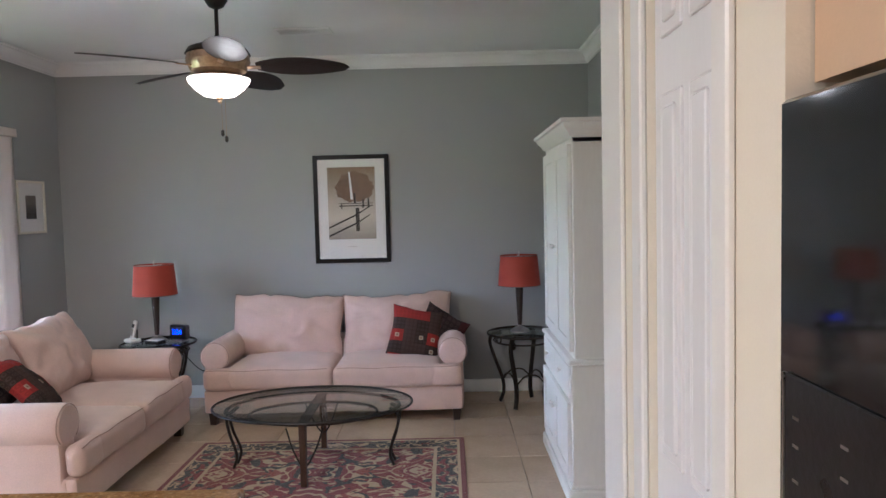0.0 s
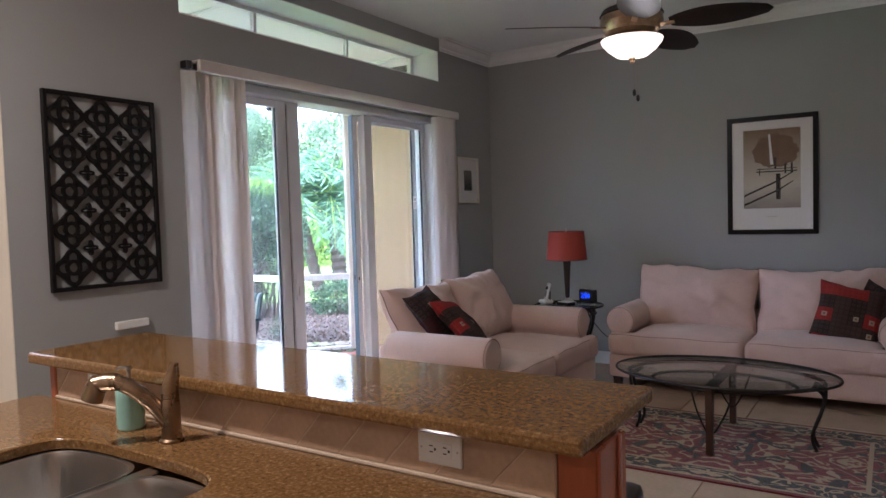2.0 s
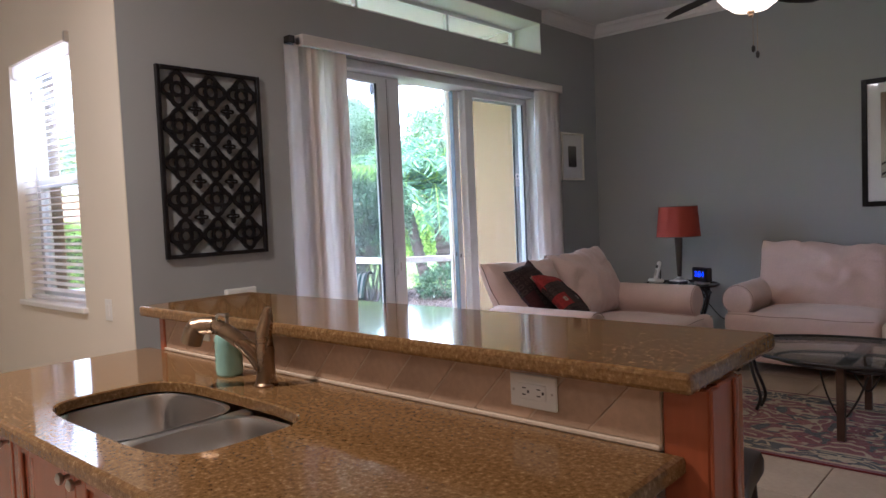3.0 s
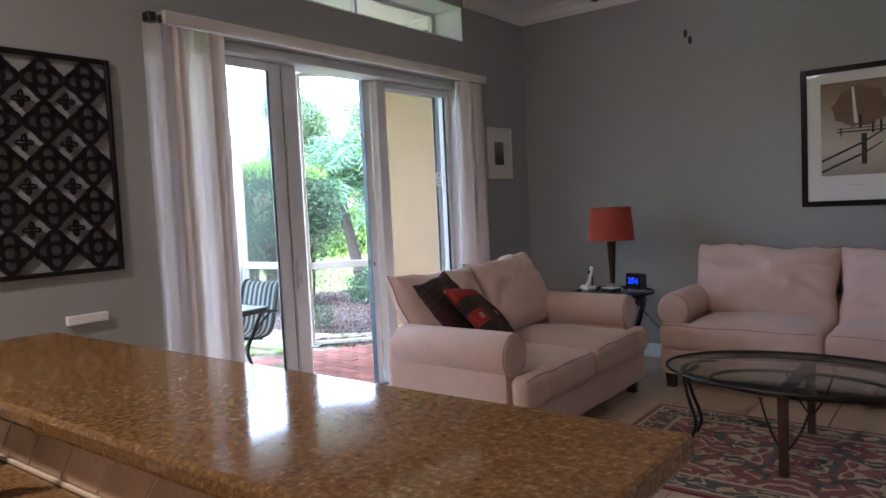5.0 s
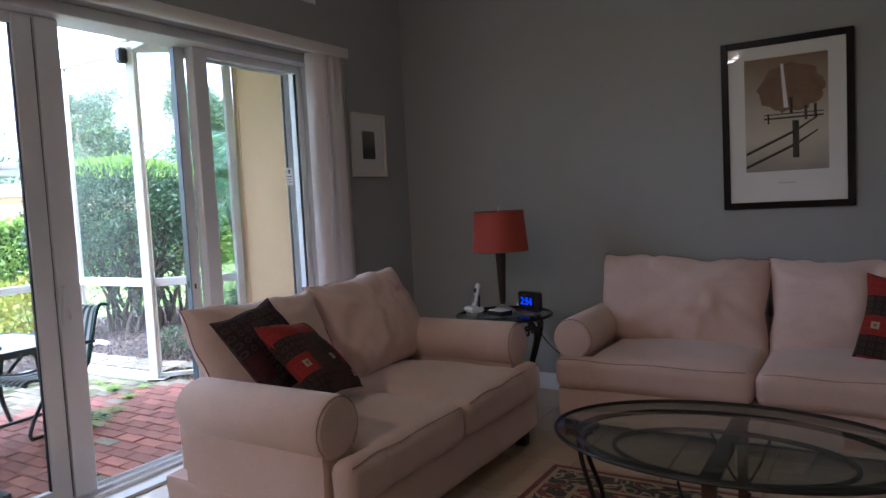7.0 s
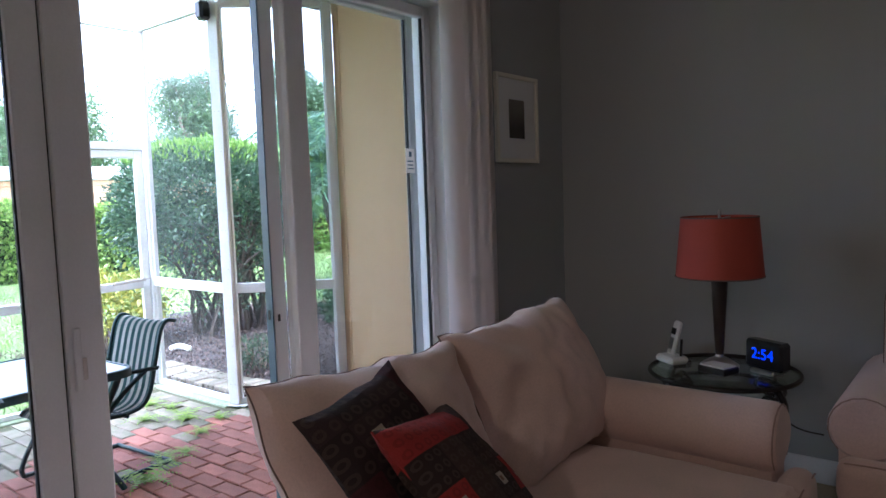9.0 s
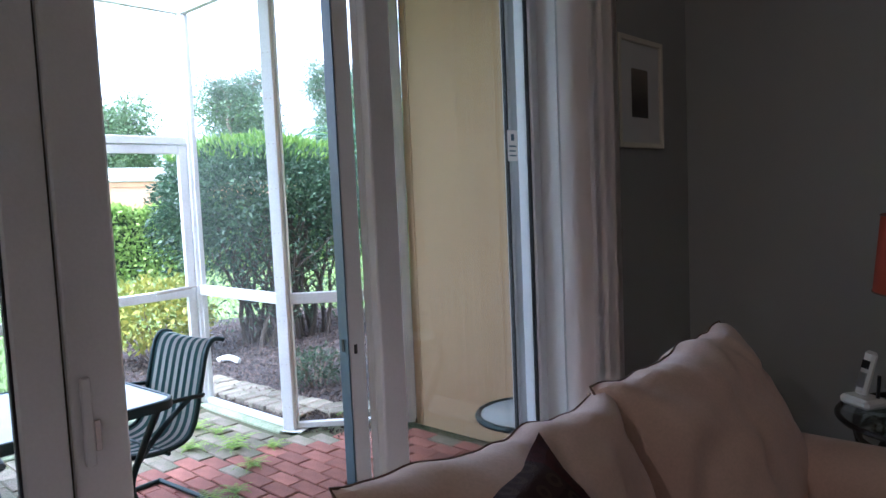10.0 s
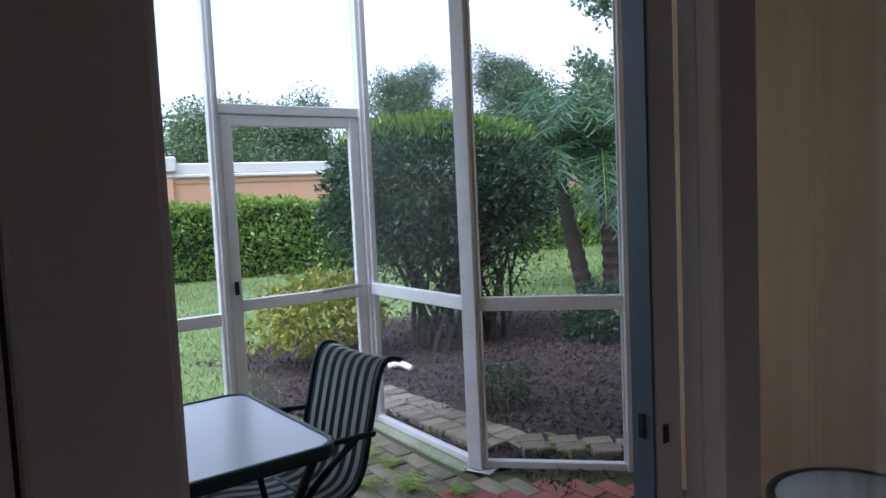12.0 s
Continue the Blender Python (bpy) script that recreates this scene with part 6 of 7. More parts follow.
def round_rect(a, c, r, z, n=8):
    out = []
    for cx, cy, t0 in ((a - r, c - r, 0), (-a + r, c - r, 90), (-a + r, -c + r, 180), (a - r, -c + r, 270)):
        out += [(cx + r * math.cos(radians(t0 + 90 * i / n)), cy + r * math.sin(radians(t0 + 90 * i / n)), z) for i in range(n + 1)]
    return out


bm = bmesh.new()
rows = [[bm.verts.new(p) for p in round_rect(TW - 0.02, TL - 0.02, 0.08, z)] for z in (TH - 0.012, TH - 0.004)]
k = len(rows[0])
for i in range(k):
    bm.faces.new((rows[0][i], rows[0][(i + 1) % k], rows[1][(i + 1) % k], rows[1][i]))
bm.faces.new(rows[1])
bm.faces.new(rows[0][::-1])
part("glass_top", bm, FROST, pt, "pale frosted glass")
bm = bmesh.new()
rows = [[bm.verts.new(p) for p in round_rect(TW - d, TL - d, 0.10 - d, z)] for d, z in ((0.022, TH - 0.045), (0.0, TH - 0.045), (0.0, TH - 0.003), (0.006, TH + 0.002), (0.018, TH + 0.002), (0.022, TH - 0.004))]
k = len(rows[0])
for a, c in zip(rows, rows[1:] + rows[:1]):
    for i in range(k):
        bm.faces.new((a[i], a[(i + 1) % k], c[(i + 1) % k], c[i]))
part("rim", bm, PGREEN, pt)
for sx in (-1, 1):
    for sy in (-1, 1):
        part("leg", tube(bmesh.new(), curve([(sx * 0.40, sy * 0.62, TH - 0.045), (sx * 0.34, sy * 0.56, 0.45), (sx * 0.30, sy * 0.52, 0.25), (sx * 0.38, sy * 0.62, 0.0)], 6), 0.017, 8), PGREEN, pt)
part("umbrella_ring", ring(0.024, 0.020, TH - 0.002, 0.004, 20), BLACKP, pt)
sdt = thing("side_table", "small round glass side table with a dark green rim", "table", (-3.93, 6.50, ZP))
part("glass_top", oval_plate(0.265, 0.265, 0.43, 0.438, 40), FROST, sdt, "frosted glass")
part("rim", ring(0.268, 0.268, 0.43, 0.017, 40), PGREEN, sdt)
for k in range(3):
    t = radians(20 + 120 * k)
    part("leg", tube(bmesh.new(), curve([(0.03 * math.cos(t), 0.03 * math.sin(t), 0.42), (0.05 * math.cos(t), 0.05 * math.sin(t), 0.3), (0.20 * math.cos(t), 0.20 * math.sin(t), 0.0)], 6), 0.013, 8), PGREEN, sdt)
part("hub", lathe(bmesh.new(), [(0.04, 0.30), (0.05, 0.34), (0.04, 0.42)], 16), PGREEN, sdt)
tb = mesh_ob("drain_pipe", tube(bmesh.new(), curve([(-8.26, 7.18, -0.11), (-8.16, 7.23, -0.08), (-8.04, 7.28, -0.11)], 5), 0.03, 10), WHITEP)
tagged(tb, "short white plastic pipe lying on the mulch", "pipe")


# ---- planting ----
RNG = np.random.default_rng(7)


def strew(k, x0, x1, y0, y1, z, keep=None):
    p = np.column_stack([RNG.uniform(x0, x1, k), RNG.uniform(y0, y1, k), np.full(k, z)])
    return p if keep is None else p[np.array([keep(a[0], a[1]) for a in p])]


def in_bed(x, y):
    """The mulched bed beyond the enclosure."""
    return (y > 6.45 and x > -10.5 + 0.4 * math.sin(y) and x < -5.3 and y < 10.3 + 0.5 * math.sin(x * 1.3)) or (x < -7.1 and x > -9.8 and 6.0 + 0.3 * math.sin(x * 2) < y <= 6.45)


bm = bmesh.new()
edge = [(-7.12, 6.08), (-8.2, 5.95), (-9.2, 6.05), (-9.9, 6.4), (-10.4, 7.2), (-10.7, 8.4), (-10.3, 9.7), (-9.2, 10.5), (-7.8, 10.7), (-6.4, 10.5), (-5.25, 10.2), (-5.25, 7.1), (-5.55, 6.95), (-5.88, 6.45), (-7.12, 6.45)]
vs = [bm.verts.new((x, y, ZG + 0.035)) for x, y in edge]
lo = [bm.verts.new((x, y, ZG - 0.02)) for x, y in edge]
bm.faces.new(vs)
for i in range(len(vs)):
    bm.faces.new((lo[i], lo[(i + 1) % len(vs)], vs[(i + 1) % len(vs)], vs[i]))
bmesh.ops.recalc_face_normals(bm, faces=bm.faces)
structure("mulch_bed", bm, MULCH, "dark brown wood mulch bed", "mulch", False)
p = strew(30000, -10.8, -5.3, 5.8, 10.7, ZG + 0.045, in_bed)
nrm = np.tile((0.0, 0.0, 0.15), (len(p), 1))
tagged(leaves("mulch_chips", p, nrm, 0.048, CHIP, 0.28, 0.7), "scattered dark bark chips", "mulch", kind="stuff")

# lawn
p = strew(130000, -18.5, -7.1, -3, 18, ZG, lambda x, y: not in_bed(x, y) and RNG.uniform() < min(1.0, (8.0 / max(1.0, math.hypot(x + 3, y - 4))) ** 1.2))
nrm = np.tile((0.0, 0.0, 1.0), (len(p), 1))
tagged(leaves("lawn_grass", p, nrm, 0.075, BLADE, 0.14, 0.55), "short green lawn grass", "grass", kind="stuff")
p = strew(9000, -19, -9.5, 9.5, 20, ZG, lambda x, y: not in_bed(x, y))
tagged(leaves("lawn_grass", p, np.tile((0.0, 0.0, 1.0), (len(p), 1)), 0.11, BLADE, 0.2, 0.55), "short green lawn grass", "grass", kind="stuff")


def stem(bm, base, top, r0, r1, wob=0.12, n=7, seed=0):
    base, top = Vector(base), Vector(top)
    pts = [base.lerp(top, i / n) + (wob * (i / n) * noise.noise_vector(Vector((seed, i * 0.6, 1.7))) if 0 < i else Vector()) for i in range(n + 1)]
    tube(bm, pts, [r0 + (r1 - r0) * i / n for i in range(n + 1)], 6)
    return pts


# the large clipped shrub with bare stems below
sh = thing("clipped_shrub", "large clipped dark green shrub with bare stems below", "shrub", (0, 0, 0))
bm = bmesh.new()
for i in range(34):
    bx, by = -8.75 + RNG.uniform(-0.3, 0.3), 8.36 + RNG.uniform(-0.55, 0.55)
    tx, ty = bx + RNG.uniform(-0.45, 0.45), by + RNG.uniform(-0.5, 0.5)
    pts = stem(bm, (bx, by, ZG), (tx, ty, RNG.uniform(1.05, 1.6)), 0.028, 0.010, 0.3, 8, i * 3.3)
    for j in (3, 4, 5, 6):
        q = pts[j] + Vector((RNG.uniform(-0.5, 0.5), RNG.uniform(-0.55, 0.55), RNG.uniform(0.2, 0.5)))
        stem(bm, pts[j], q, 0.014, 0.005, 0.1, 4, i + j)
# shade below the crown is put into the stems' bark colour
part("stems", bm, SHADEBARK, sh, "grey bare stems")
p1, n1 = shell_points(RNG, 40000, (-8.83, 8.21, 1.33), (0.80, 1.20, 0.78), 3.2, 0.45, 0.09, -0.85)
low = 1.12 + 0.45 * np.array([noise.noise(Vector((a[0] * 1.8, a[1] * 1.8, 3))) for a in p1])
keep = (p1[:, 2] > low) | ((p1[:, 2] > low - 0.42) & (RNG.uniform(size=len(p1)) < 0.22))
part_ob = leaves("crown", p1[keep], n1[keep], 0.070, HEDGELEAF, 0.34, 0.8)
part_ob.parent = sh
p2, n2 = shell_points(RNG, 5000, (-8.83, 8.21, 1.365), (0.81, 1.21, 0.80), 3.2, 0.9, 0.09, 0.62)
o = leaves("fresh_tips", p2, n2 + np.array((0, 0, 0.8)), 0.085, FRESHLEAF, 0.3, 0.5)
o.parent = sh
p3 = np.column_stack([RNG.normal(-8.5, 0.32, 1700), RNG.normal(8.3, 0.55, 1700), RNG.uniform(0.15, 1.1, 1700)])
o = leaves("low_leaves", p3, RNG.normal(size=(1700, 3)), 0.065, HEDGELEAF, 0.3, 0.8)
o.parent = sh


def shrub(name, label, centre, radii, k, size, leaf, aspect=0.45, stems=9, bark=BARK):
    s = thing(name, label, "shrub")
    bm = bmesh.new()
    for i in range(stems):
        t = RNG.uniform(0, 6.28)
        stem(bm, (centre[0] + 0.05 * math.cos(t), centre[1] + 0.05 * math.sin(t), ZG), (centre[0] + radii[0] * 0.8 * math.cos(t), centre[1] + radii[1] * 0.8 * math.sin(t), centre[2] + radii[2] * 0.6), 0.012, 0.004, 0.08, 5, i)
    part("stems", bm, bark, s)
    p, nn = shell_points(RNG, k, centre, radii, 2.0, 0.25, 0.22, -0.7)
    o = leaves("foliage", p, nn, size, leaf, aspect, 0.9)
    o.parent = s


shrub("yellow_shrub", "yellow-green variegated shrub in the mulch", (-8.9, 6.84, 0.32), (0.52, 0.66, 0.42), 2600, 0.085, YELLOWLEAF)
shrub("low_shrub", "small grey-green shrub by the enclosure", (-6.70, 7.21, 0.02), (0.22, 0.26, 0.19), 900, 0.05, HEDGELEAF, 0.25)
shrub("flowering_shrub", "dark green shrub with red flowers", (-7.78, 9.52, 0.10), (0.44, 0.47, 0.35), 2200, 0.07, HEDGELEAF)
fl = thing("red_flowers", "small clusters of red ixora flowers", "flower")
for x, y, z in ((-7.28, 9.46, 0.18), (-7.25, 9.53, 0.08), (-7.28, 9.78, 0.24)):
    bm = bmesh.new()
    for i in range(16):
        bmesh.ops.create_icosphere(bm, subdivisions=1, radius=0.013, matrix=Matrix.Translation((x + RNG.normal(0, 0.02), y + RNG.normal(0, 0.02), z + RNG.normal(0, 0.015))))
    part("flower_head", bm, REDFLOWER, fl)


def fern(at, size, seed):
    f = thing("fern", "small bright green fern growing in the joints", "fern", at, group="ferns on the patio")
    r = np.random.default_rng(seed)
    for i in range(8):
        t = 2 * math.pi * i / 8 + r.uniform(-0.3, 0.3)
        ln = size * r.uniform(0.7, 1.15)
        bm = bmesh.new()
        prev = None
        for j in range(11):
            s = j / 10
            c = Vector((math.cos(t) * ln * s, math.sin(t) * ln * s, ln * (0.65 * s - 0.55 * s * s) + 0.004))
            if prev is not None:
                w = 0.30 * ln * (1 - s) ** 0.8 + 0.004
                sd = Vector((-math.sin(t), math.cos(t), 0))
                d = (c - prev) * 0.9
                for q in (1, -1):
                    a = bm.verts.new(prev)
                    e = bm.verts.new(prev + d * 0.85)
                    g = bm.verts.new(prev + sd * q * w + d * 0.9 + Vector((0, 0, -0.02 * size)))
                    bm.faces.new((a, e, g) if q < 0 else (a, g, e))
            prev = c
        part("frond", bm, FERN, f, smooth=False)


for i, (x, y, s) in enumerate(((-5.88, 5.92, 0.22), (-6.10, 5.74, 0.17), (-5.50, 5.82, 0.15), (-6.25, 6.02, 0.14), (-5.25, 5.55, 0.13), (-5.78, 6.92, 0.22), (-6.45, 5.95, 0.2), (-5.02, 5.15, 0.26), (-5.22, 5.38, 0.2), (-5.68, 6.08, 0.12))):
    fern((x, y, ZP if y < 6.4 else ZG + 0.04), s, i)

# low hedge before the boundary wall
hd = thing("low_hedge", "long clipped bright green hedge before the boundary wall", "hedge", (-17.85, 8.75, 0), -6)
k = 42000
x = RNG.uniform(-1.05, 0.0, k)
y = RNG.uniform(-12, 12, k)
z = RNG.uniform(ZG, 1.49, k)
pick = RNG.integers(0, 3, k)
x = np.where(pick < 2, -RNG.uniform(0, 0.22, k), x)
z = np.where(pick == 2, 1.43 + RNG.uniform(-0.16, 0.08, k), z)
x = x + 0.16 * np.array([noise.noise(Vector((0, a * 0.9, c * 1.2))) for a, c in zip(y, z)])
z = z + np.where(pick == 2, 0.09 * np.sin(y * 2.3) + 0.06 * np.sin(y * 5.1), 0)
nrm = np.column_stack([np.where(pick < 2, 1.0, 0.2), np.zeros(k), np.where(pick < 2, 0.25, 1.0)])
o = leaves("foliage", np.column_stack([x, y, z]), nrm, 0.135, LOWLEAF, 0.5, 0.7)
o.parent = hd
# plain box behind the leaves, its near-black green painting the shaded depth
part("hedge_core", boxes((-0.95, -0.2, -12, 12, ZG, 1.35)), mat("hedge_inner_shade", (0.02, 0.04, 0.012), 0.95, vary=0.4), hd, "dark solid core standing in for the hedge's shaded inside")

bw = thing("boundary_wall", "peach stucco boundary wall with a white cap", "wall", (-19.45, 8.85, 0), -6)
part("wall_face", boxes((-0.24, 0.0, -40, 45, ZG, 2.11)), PEACH, bw)
part("wall_band", boxes((0.0, 0.03, -40, 45, 1.99, 2.11)), PEACH, bw)
part("wall_cap", boxes((-0.35, 0.11, -40, 45, 2.11, 2.20), (-0.30, 0.06, -40, 45, 2.20, 2.45), bevel=0.025), CAPW, bw, "white painted cap")
for y in (-16, -1.0, 13.7, 29):
    c = part("pier", boxes((-0.31, 0.09, y - 0.24, y + 0.24, ZG, 2.24)), PEACH, bw)
    part("pier_cap", boxes((-0.41, 0.17, y - 0.33, y + 0.33, 2.24, 2.60), bevel=0.035), CAPW, c)


# ---- palms ----
def palm(base, top, r, seed, label):
    s = thing("palm_tree", label, "palm tree", group="date palms on the lawn")
    rr = np.random.default_rng(seed)
    bm = bmesh.new()
    base, top = Vector(base), Vector(top)
    n = 26
    pts, rs = [], []
    for i in range(n + 1):
        t = i / n
        p = base.lerp(top, t) + Vector((0.10 * math.sin(t * 2.5 + seed), 0.10 * math.sin(t * 2), 0))
        pts.append(p)
        rs.append(r * (1.15 - 0.25 * t) * (1.14 if i % 2 else 0.94))
    tube(bm, pts, rs, 10)
    part("trunk", bm, PALMBARK, s, "rough dark trunk")
    head = pts[-1]
    bm = bmesh.new()
    for i in range(60):
        t = rr.uniform(0, 6.28)
        z = rr.uniform(-0.5, 0.1)
        a = head + Vector((r * math.cos(t), r * math.sin(t), z))
        tube(bm, [a, a + Vector((0.16 * math.cos(t), 0.16 * math.sin(t), 0.10))], [0.028, 0.010], 5)
    part("boots", bm, PALMBARK, s)
    fr_p, fr_d, allp, alld = [], [], [], []
    bm = bmesh.new()
    for i in range(46):
        t = i * 2.399 + rr.uniform(-0.2, 0.2)
        up = rr.uniform(-0.3, 1.35)
        ln = rr.uniform(1.45, 2.15)
        d0 = Vector((math.cos(t) * math.cos(up), math.sin(t) * math.cos(up), math.sin(up)))
        prev, line = head.copy(), [head.copy()]
        for j in range(1, 15):
            q = j / 14
            d = (d0 + Vector((0, 0, -1.5 * q * q))).normalized()
            prev = prev + d * ln / 14
            line.append(prev.copy())
        tube(bm, line, [0.016 * (1 - 0.85 * j / 14) for j in range(15)], 4)
        side = d0.cross(Vector((0, 0, 1))).normalized()
        for j in range(2, 15):
            fw = (line[j] - line[j - 1]).normalized()
            for k in range(3):
                c = line[j - 1].lerp(line[j], k / 3)
                for q in (1, -1):
                    allp.append(c)
                    alld.append((side * q * 1.0 + fw * 0.8 + Vector((0, 0, 0.35 - 0.6 * j / 14))).normalized())
    part("frond_ribs", bm, FERN, s)
    o = leaves("fronds", np.array([tuple(a) for a in allp]), np.array([tuple(a) for a in alld]), 0.34, PALMLEAF, 0.065, 0.14, 0.15, rr)
    o.parent = s


palm((-10.54, 12.02, ZG), (-10.85, 11.73, 1.99), 0.115, 3, "leaning date palm with feathery fronds")
palm((-10.30, 12.32, ZG), (-10.36, 12.28, 2.07), 0.15, 8, "upright date palm with a shaggy dark trunk")
palm((-9.47, 13.39, ZG), (-9.28, 13.55, 2.36), 0.15, 15, "date palm half hidden by its neighbours")


# ---- trees ----
def tree(name, label, base, h, crown, k, size, leaf, bark, seed, trunks=1, r=0.16, spread=1.0, aspect=0.5, sparse=False):
    s = thing(name, label, "tree")
    rr = np.random.default_rng(seed)
    bm = bmesh.new()
    tips = []
    for q in range(trunks):
        t0 = rr.uniform(0, 6.28)
        b0 = Vector(base) + Vector((0.12 * q * math.cos(t0), 0.12 * q * math.sin(t0), 0))
        pts = stem(bm, b0, b0 + Vector((rr.uniform(-0.3, 0.3), rr.uniform(-0.3, 0.3), h * 0.75)), r, r * 0.35, 0.5, 9, seed + q)
        for j in range(3, 10):
            for w in range(3):
                t = rr.uniform(0, 6.28)
                ln = crown * rr.uniform(0.5, 1.0) * (1.15 - 0.07 * j)
                e = pts[j] + Vector((ln * math.cos(t), ln * math.sin(t), ln * rr.uniform(0.3, 0.9)))
                br = stem(bm, pts[j], e, r * 0.32, r * 0.07, 0.35, 5, seed + j + w)
                tips += br[2:]
    part("trunk", bm, bark, s)
    tips = np.array([tuple(a) for a in tips])
    per = max(1, k // len(tips))
    off = rr.normal(size=(len(tips) * per, 3))
    off *= (rr.uniform(0, 1, size=(len(off), 1)) ** 0.4) / np.linalg.norm(off, axis=1)[:, None]
    p = np.repeat(tips, per, axis=0) + off * crown * (0.22 if sparse else 0.34) * spread
    o = leaves("crown", p, rr.normal(size=p.shape), size, leaf, aspect, 0.6, 0.2, rr)
    o.parent = s


tree("pale_trunk_tree", "slender pale-trunked tree with sparse leaves", (-15.3, 5.3, ZG), 6.2, 1.35, 2600, 0.14, YELLOWLEAF, PALEBARK, 21, 3, 0.058, sparse=True)
tree("small_tree", "tree with thin feathery foliage behind the palms", (-14.2, 16.9, ZG), 6.9, 1.8, 4200, 0.16, PINELEAF, BARK, 33, 1, 0.12, sparse=True)
for i, (x, y, h, c) in enumerate(((-36.3, -5.7, 6.1, 2.8), (-34.0, 0.7, 5.4, 2.6), (-35.7, 7.5, 6.3, 3.0), (-32.7, 12.9, 6.0, 2.8), (-36.7, 18.6, 7.7, 2.8), (-34.3, 23.3, 8.1, 2.9), (-37.2, 16.4, 6.6, 2.8), (-29.4, 27.8, 8.5, 2.5), (-27.4, 30.9, 8.9, 2.6), (-34.0, 31.2, 7.6, 3.1), (-30.1, 36.6, 7.2, 3.0), (-24.2, 30.2, 6.9, 2.6), (-21.6, 39.0, 7.6, 3.0), (-13.8, 34.8, 7.4, 3.0), (-5.3, 37.2, 7.4, 3.0), (-36.0, 43.8, 8.2, 3.3))):
    tree("background_tree", "leafy green tree beyond the boundary wall", (x, y, ZG), h, c, 14000, 0.18, FARLEAF, BARK, 50 + i, 1, 0.2, 1.2)
for i, (x, y, h) in enumerate(((-29.2, 26.2, 10.3), (-29.9, 27.4, 9.8), (-33.3, 22.6, 9.5), (-32.7, 23.9, 9.7))):
    tree("pine_tree", "tall slash pine with tufted crown beyond the wall", (x, y, ZG), h, 2.05, 16000, 0.155, PINELEAF, BARK, 80 + i, 1, 0.2, 0.9, 0.3)
tw = thing("tree_belt", "distant band of green woods", "woods", kind="stuff")
k = 90000
y = RNG.uniform(-60, 90, k)
top = 5.3 + 1.7 * np.array([noise.noise(Vector((a * 0.12, 0, 0))) + 0.6 * noise.noise(Vector((a * 0.45, 4, 0))) for a in y])
z = ZG + RNG.uniform(0.05, 1, k) ** 0.7 * top
o = leaves("foliage", np.column_stack([-52 + RNG.normal(0, 1.2, k), y, z]), np.tile((1.0, 0, 0.5), (k, 1)), 0.26, FARLEAF, 0.55, 0.9)
o.parent = tw
o = leaves("foliage", np.column_stack([y - 20, 58 + RNG.normal(0, 1.2, k), z * 1.3]), np.tile((0.0, -1.0, 0.5), (k, 1)), 0.26, FARLEAF, 0.55, 0.9)
o.parent = tw


# ---- floor tiles and pavers, piece by piece ----
def slab(w, d, h, bevel):
    bm = box(bmesh.new(), -w / 2, w / 2, -d / 2, d / 2, -h, 0)
    top = [f for f in bm.faces if f.normal.z > 0.9]
    bmesh.ops.bevel(bm, geom=list({e for f in top for e in f.edges}), offset=bevel, segments=1, affect="EDGES")
    return bm


TS = 0.46
first, rest = None, []
for i in range(-13, 12):
    for j in range(-7, 16):
        x, y = XD + TS * (i + 0.5), 0.12 + TS * (j + 0.5)
        if not (-6.0 + TS / 2 < x < XR + 0.2 and YB + TS / 2 < y < YF + 0.1):
            continue
        if x < XD and y > YN - 0.2:
            continue
        near = x > XD and y > 0.9
        if near:
            x1 = min(x, XR - TS / 2 + 0.2)
            if first is None:
                first = part("tile", slab(TS - 0.006, TS - 0.006, 0.0115, 0.0015), TILE, floor, m=pose(x, y, 0))
            else:
                again(first, pose(x, y, 0))
        else:
            rest.append((x, y))
bm = bmesh.new()
for x, y in rest:
    box(bm, x - TS / 2 + 0.003, x + TS / 2 - 0.003, y - TS / 2 + 0.003, y + TS / 2 - 0.003, -0.0115, 0)
tagged(part("far_tiles", bm, TILE, floor, "beige floor tiles of the kitchen", smooth=False), kind="stuff")

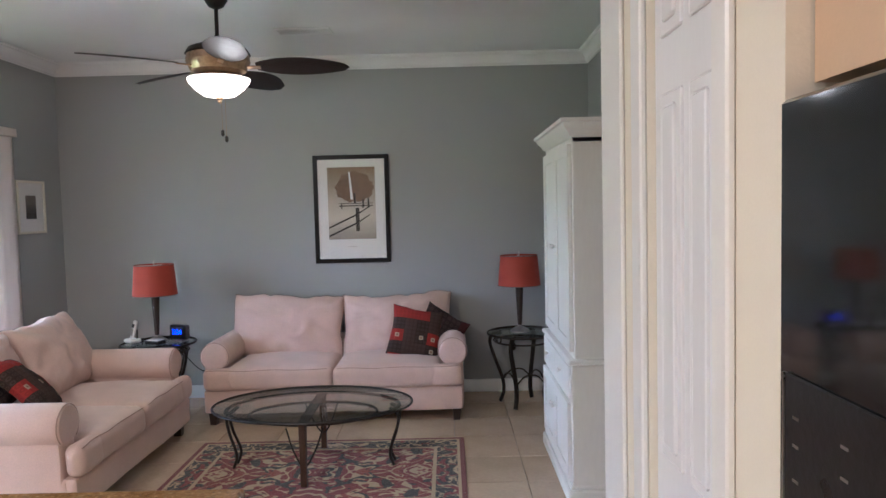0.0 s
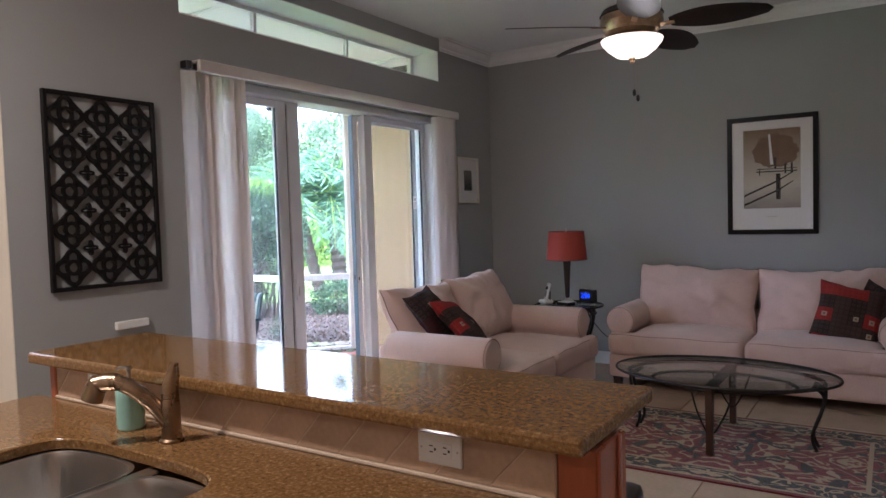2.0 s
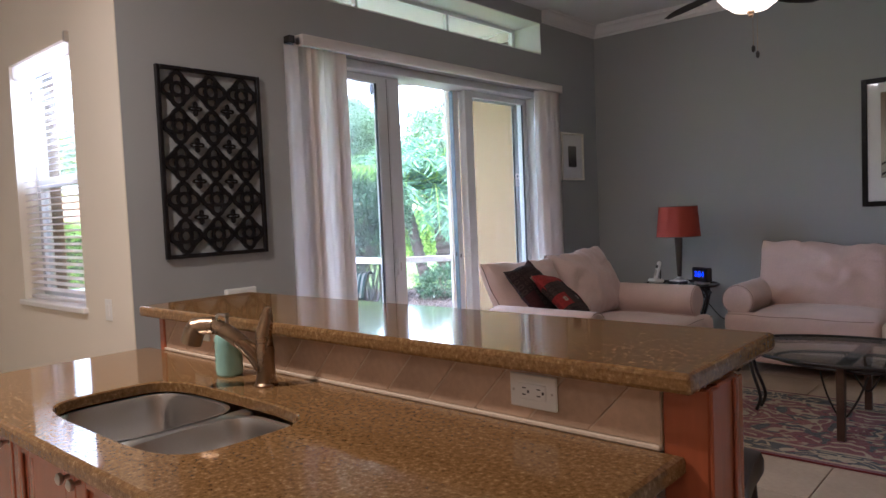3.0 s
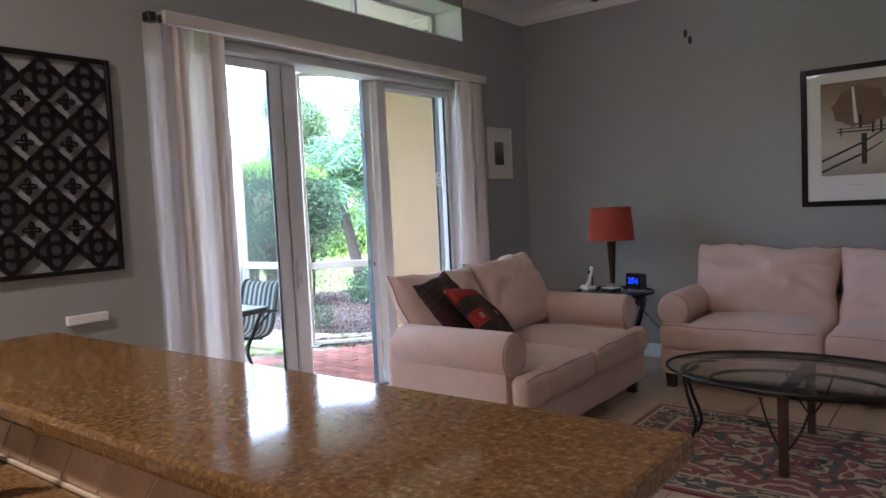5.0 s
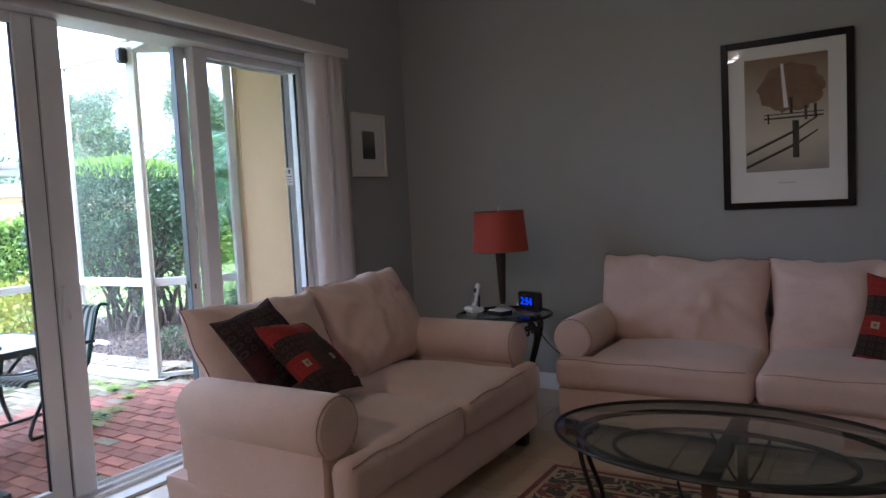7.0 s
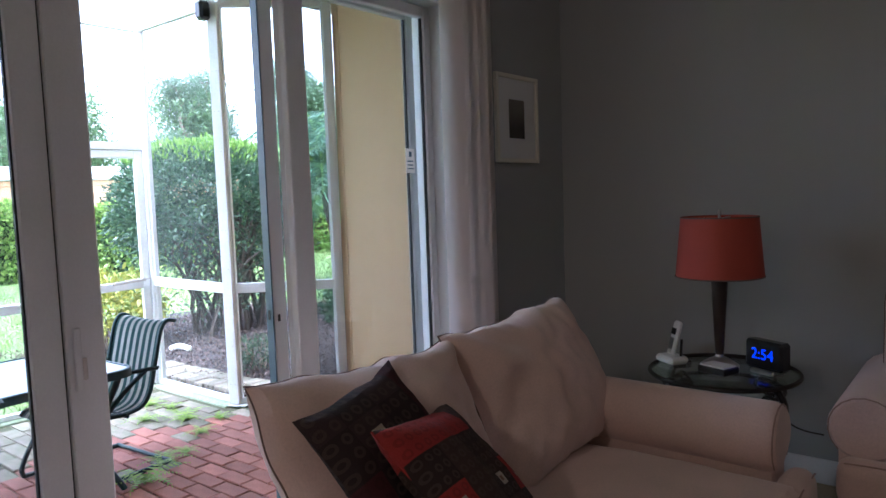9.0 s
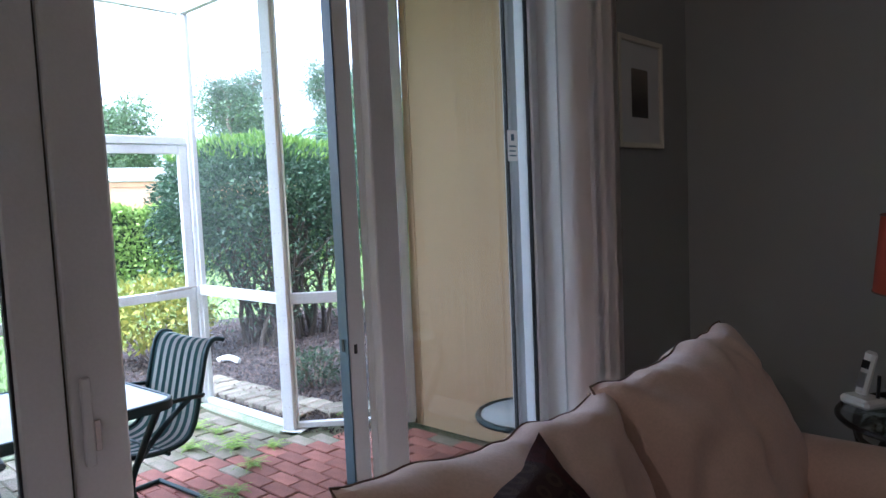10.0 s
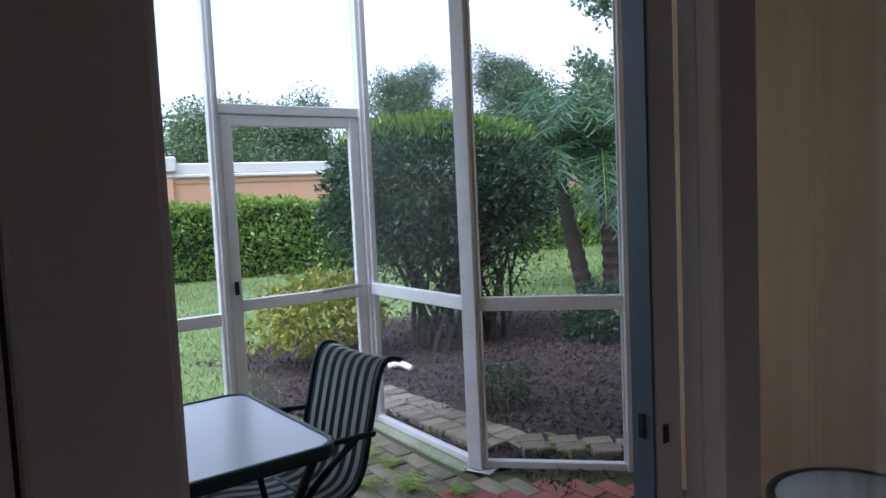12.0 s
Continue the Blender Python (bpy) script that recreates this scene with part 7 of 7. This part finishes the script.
PWD, PDP = 0.225, 0.112
first, firstg, rest, restg = None, None, [], []
rp = random.Random(5)
count = 0
row = 0
y = 2.36
while y < 6.98:
    x = XO - 0.02 - PWD / 2 - (PWD / 2 if row % 2 else 0)
    while x > P2[0] + 0.12:
        inside = y < 6.25 or (y < 6.95 and x > P1[0] + 0.14 + (y - 6.36) * 0.95)
        if inside:
            m = pose(x, y, ZP + rp.uniform(-0.005, 0.003), rp.uniform(-1, 1), rp.uniform(-1, 1), rp.uniform(-1.2, 1.2))
            grey = x < -5.72 + 0.30 * math.sin(y * 2.1) or (rp.random() < 0.05)
            if y > 3.95 and x > -6.6 and count < 300:
                count += 1
                if grey:
                    firstg = again(firstg, m) if firstg else part("paver", slab(PWD - 0.009, PDP - 0.009, 0.05, 0.005), PAVERG, bed, m=m)
                else:
                    first = again(first, m) if first else part("paver", slab(PWD - 0.009, PDP - 0.009, 0.05, 0.005), PAVER, bed, m=m)
            else:
                (restg if grey else rest).append(m)
        x -= PWD
    y += PDP
    row += 1
for rows, ma in ((rest, PAVER), (restg, PAVERG)):
    bm = bmesh.new()
    for m in rows:
        vs = bmesh.ops.create_cube(bm, size=1)["verts"]
        bmesh.ops.transform(bm, matrix=m @ Matrix.Translation((0, 0, -0.025)) @ Matrix.Diagonal((PWD - 0.009, PDP - 0.009, 0.05, 1)), verts=vs)
    tagged(part("far_pavers", bm, ma, bed, "brick pavers farther off", smooth=False), kind="stuff")
# loose edging blocks outside the screen
walkway = tagged(new("paver_edging"), "grey paver edging laid along the mulch bed", "edging", kind="structure")
firstg = None
for i in range(13):
    x, y = -7.60 + 0.135 * i, 6.58 + 0.004 * i
    for k in range(2):
        m = pose(x, y + 0.18 * k + rp.uniform(-0.01, 0.01), ZG + 0.075 + rp.uniform(-0.01, 0.01), rp.uniform(-3, 3), rp.uniform(-3, 3), 90 + rp.uniform(-5, 5))
        if x > -6.05 and k == 0:
            continue
        firstg = again(firstg, m) if firstg else part("paver", slab(0.17, 0.125, 0.07, 0.008), PAVERG, walkway, m=m)
for i in range(4):
    for k in range(2):
        again(firstg, pose(-5.98 + 0.15 * i + 0.12 * k, 6.84 + 0.135 * i - 0.05 * k, ZG + 0.085, rp.uniform(-3, 3), rp.uniform(-3, 3), 56 + rp.uniform(-6, 6)))
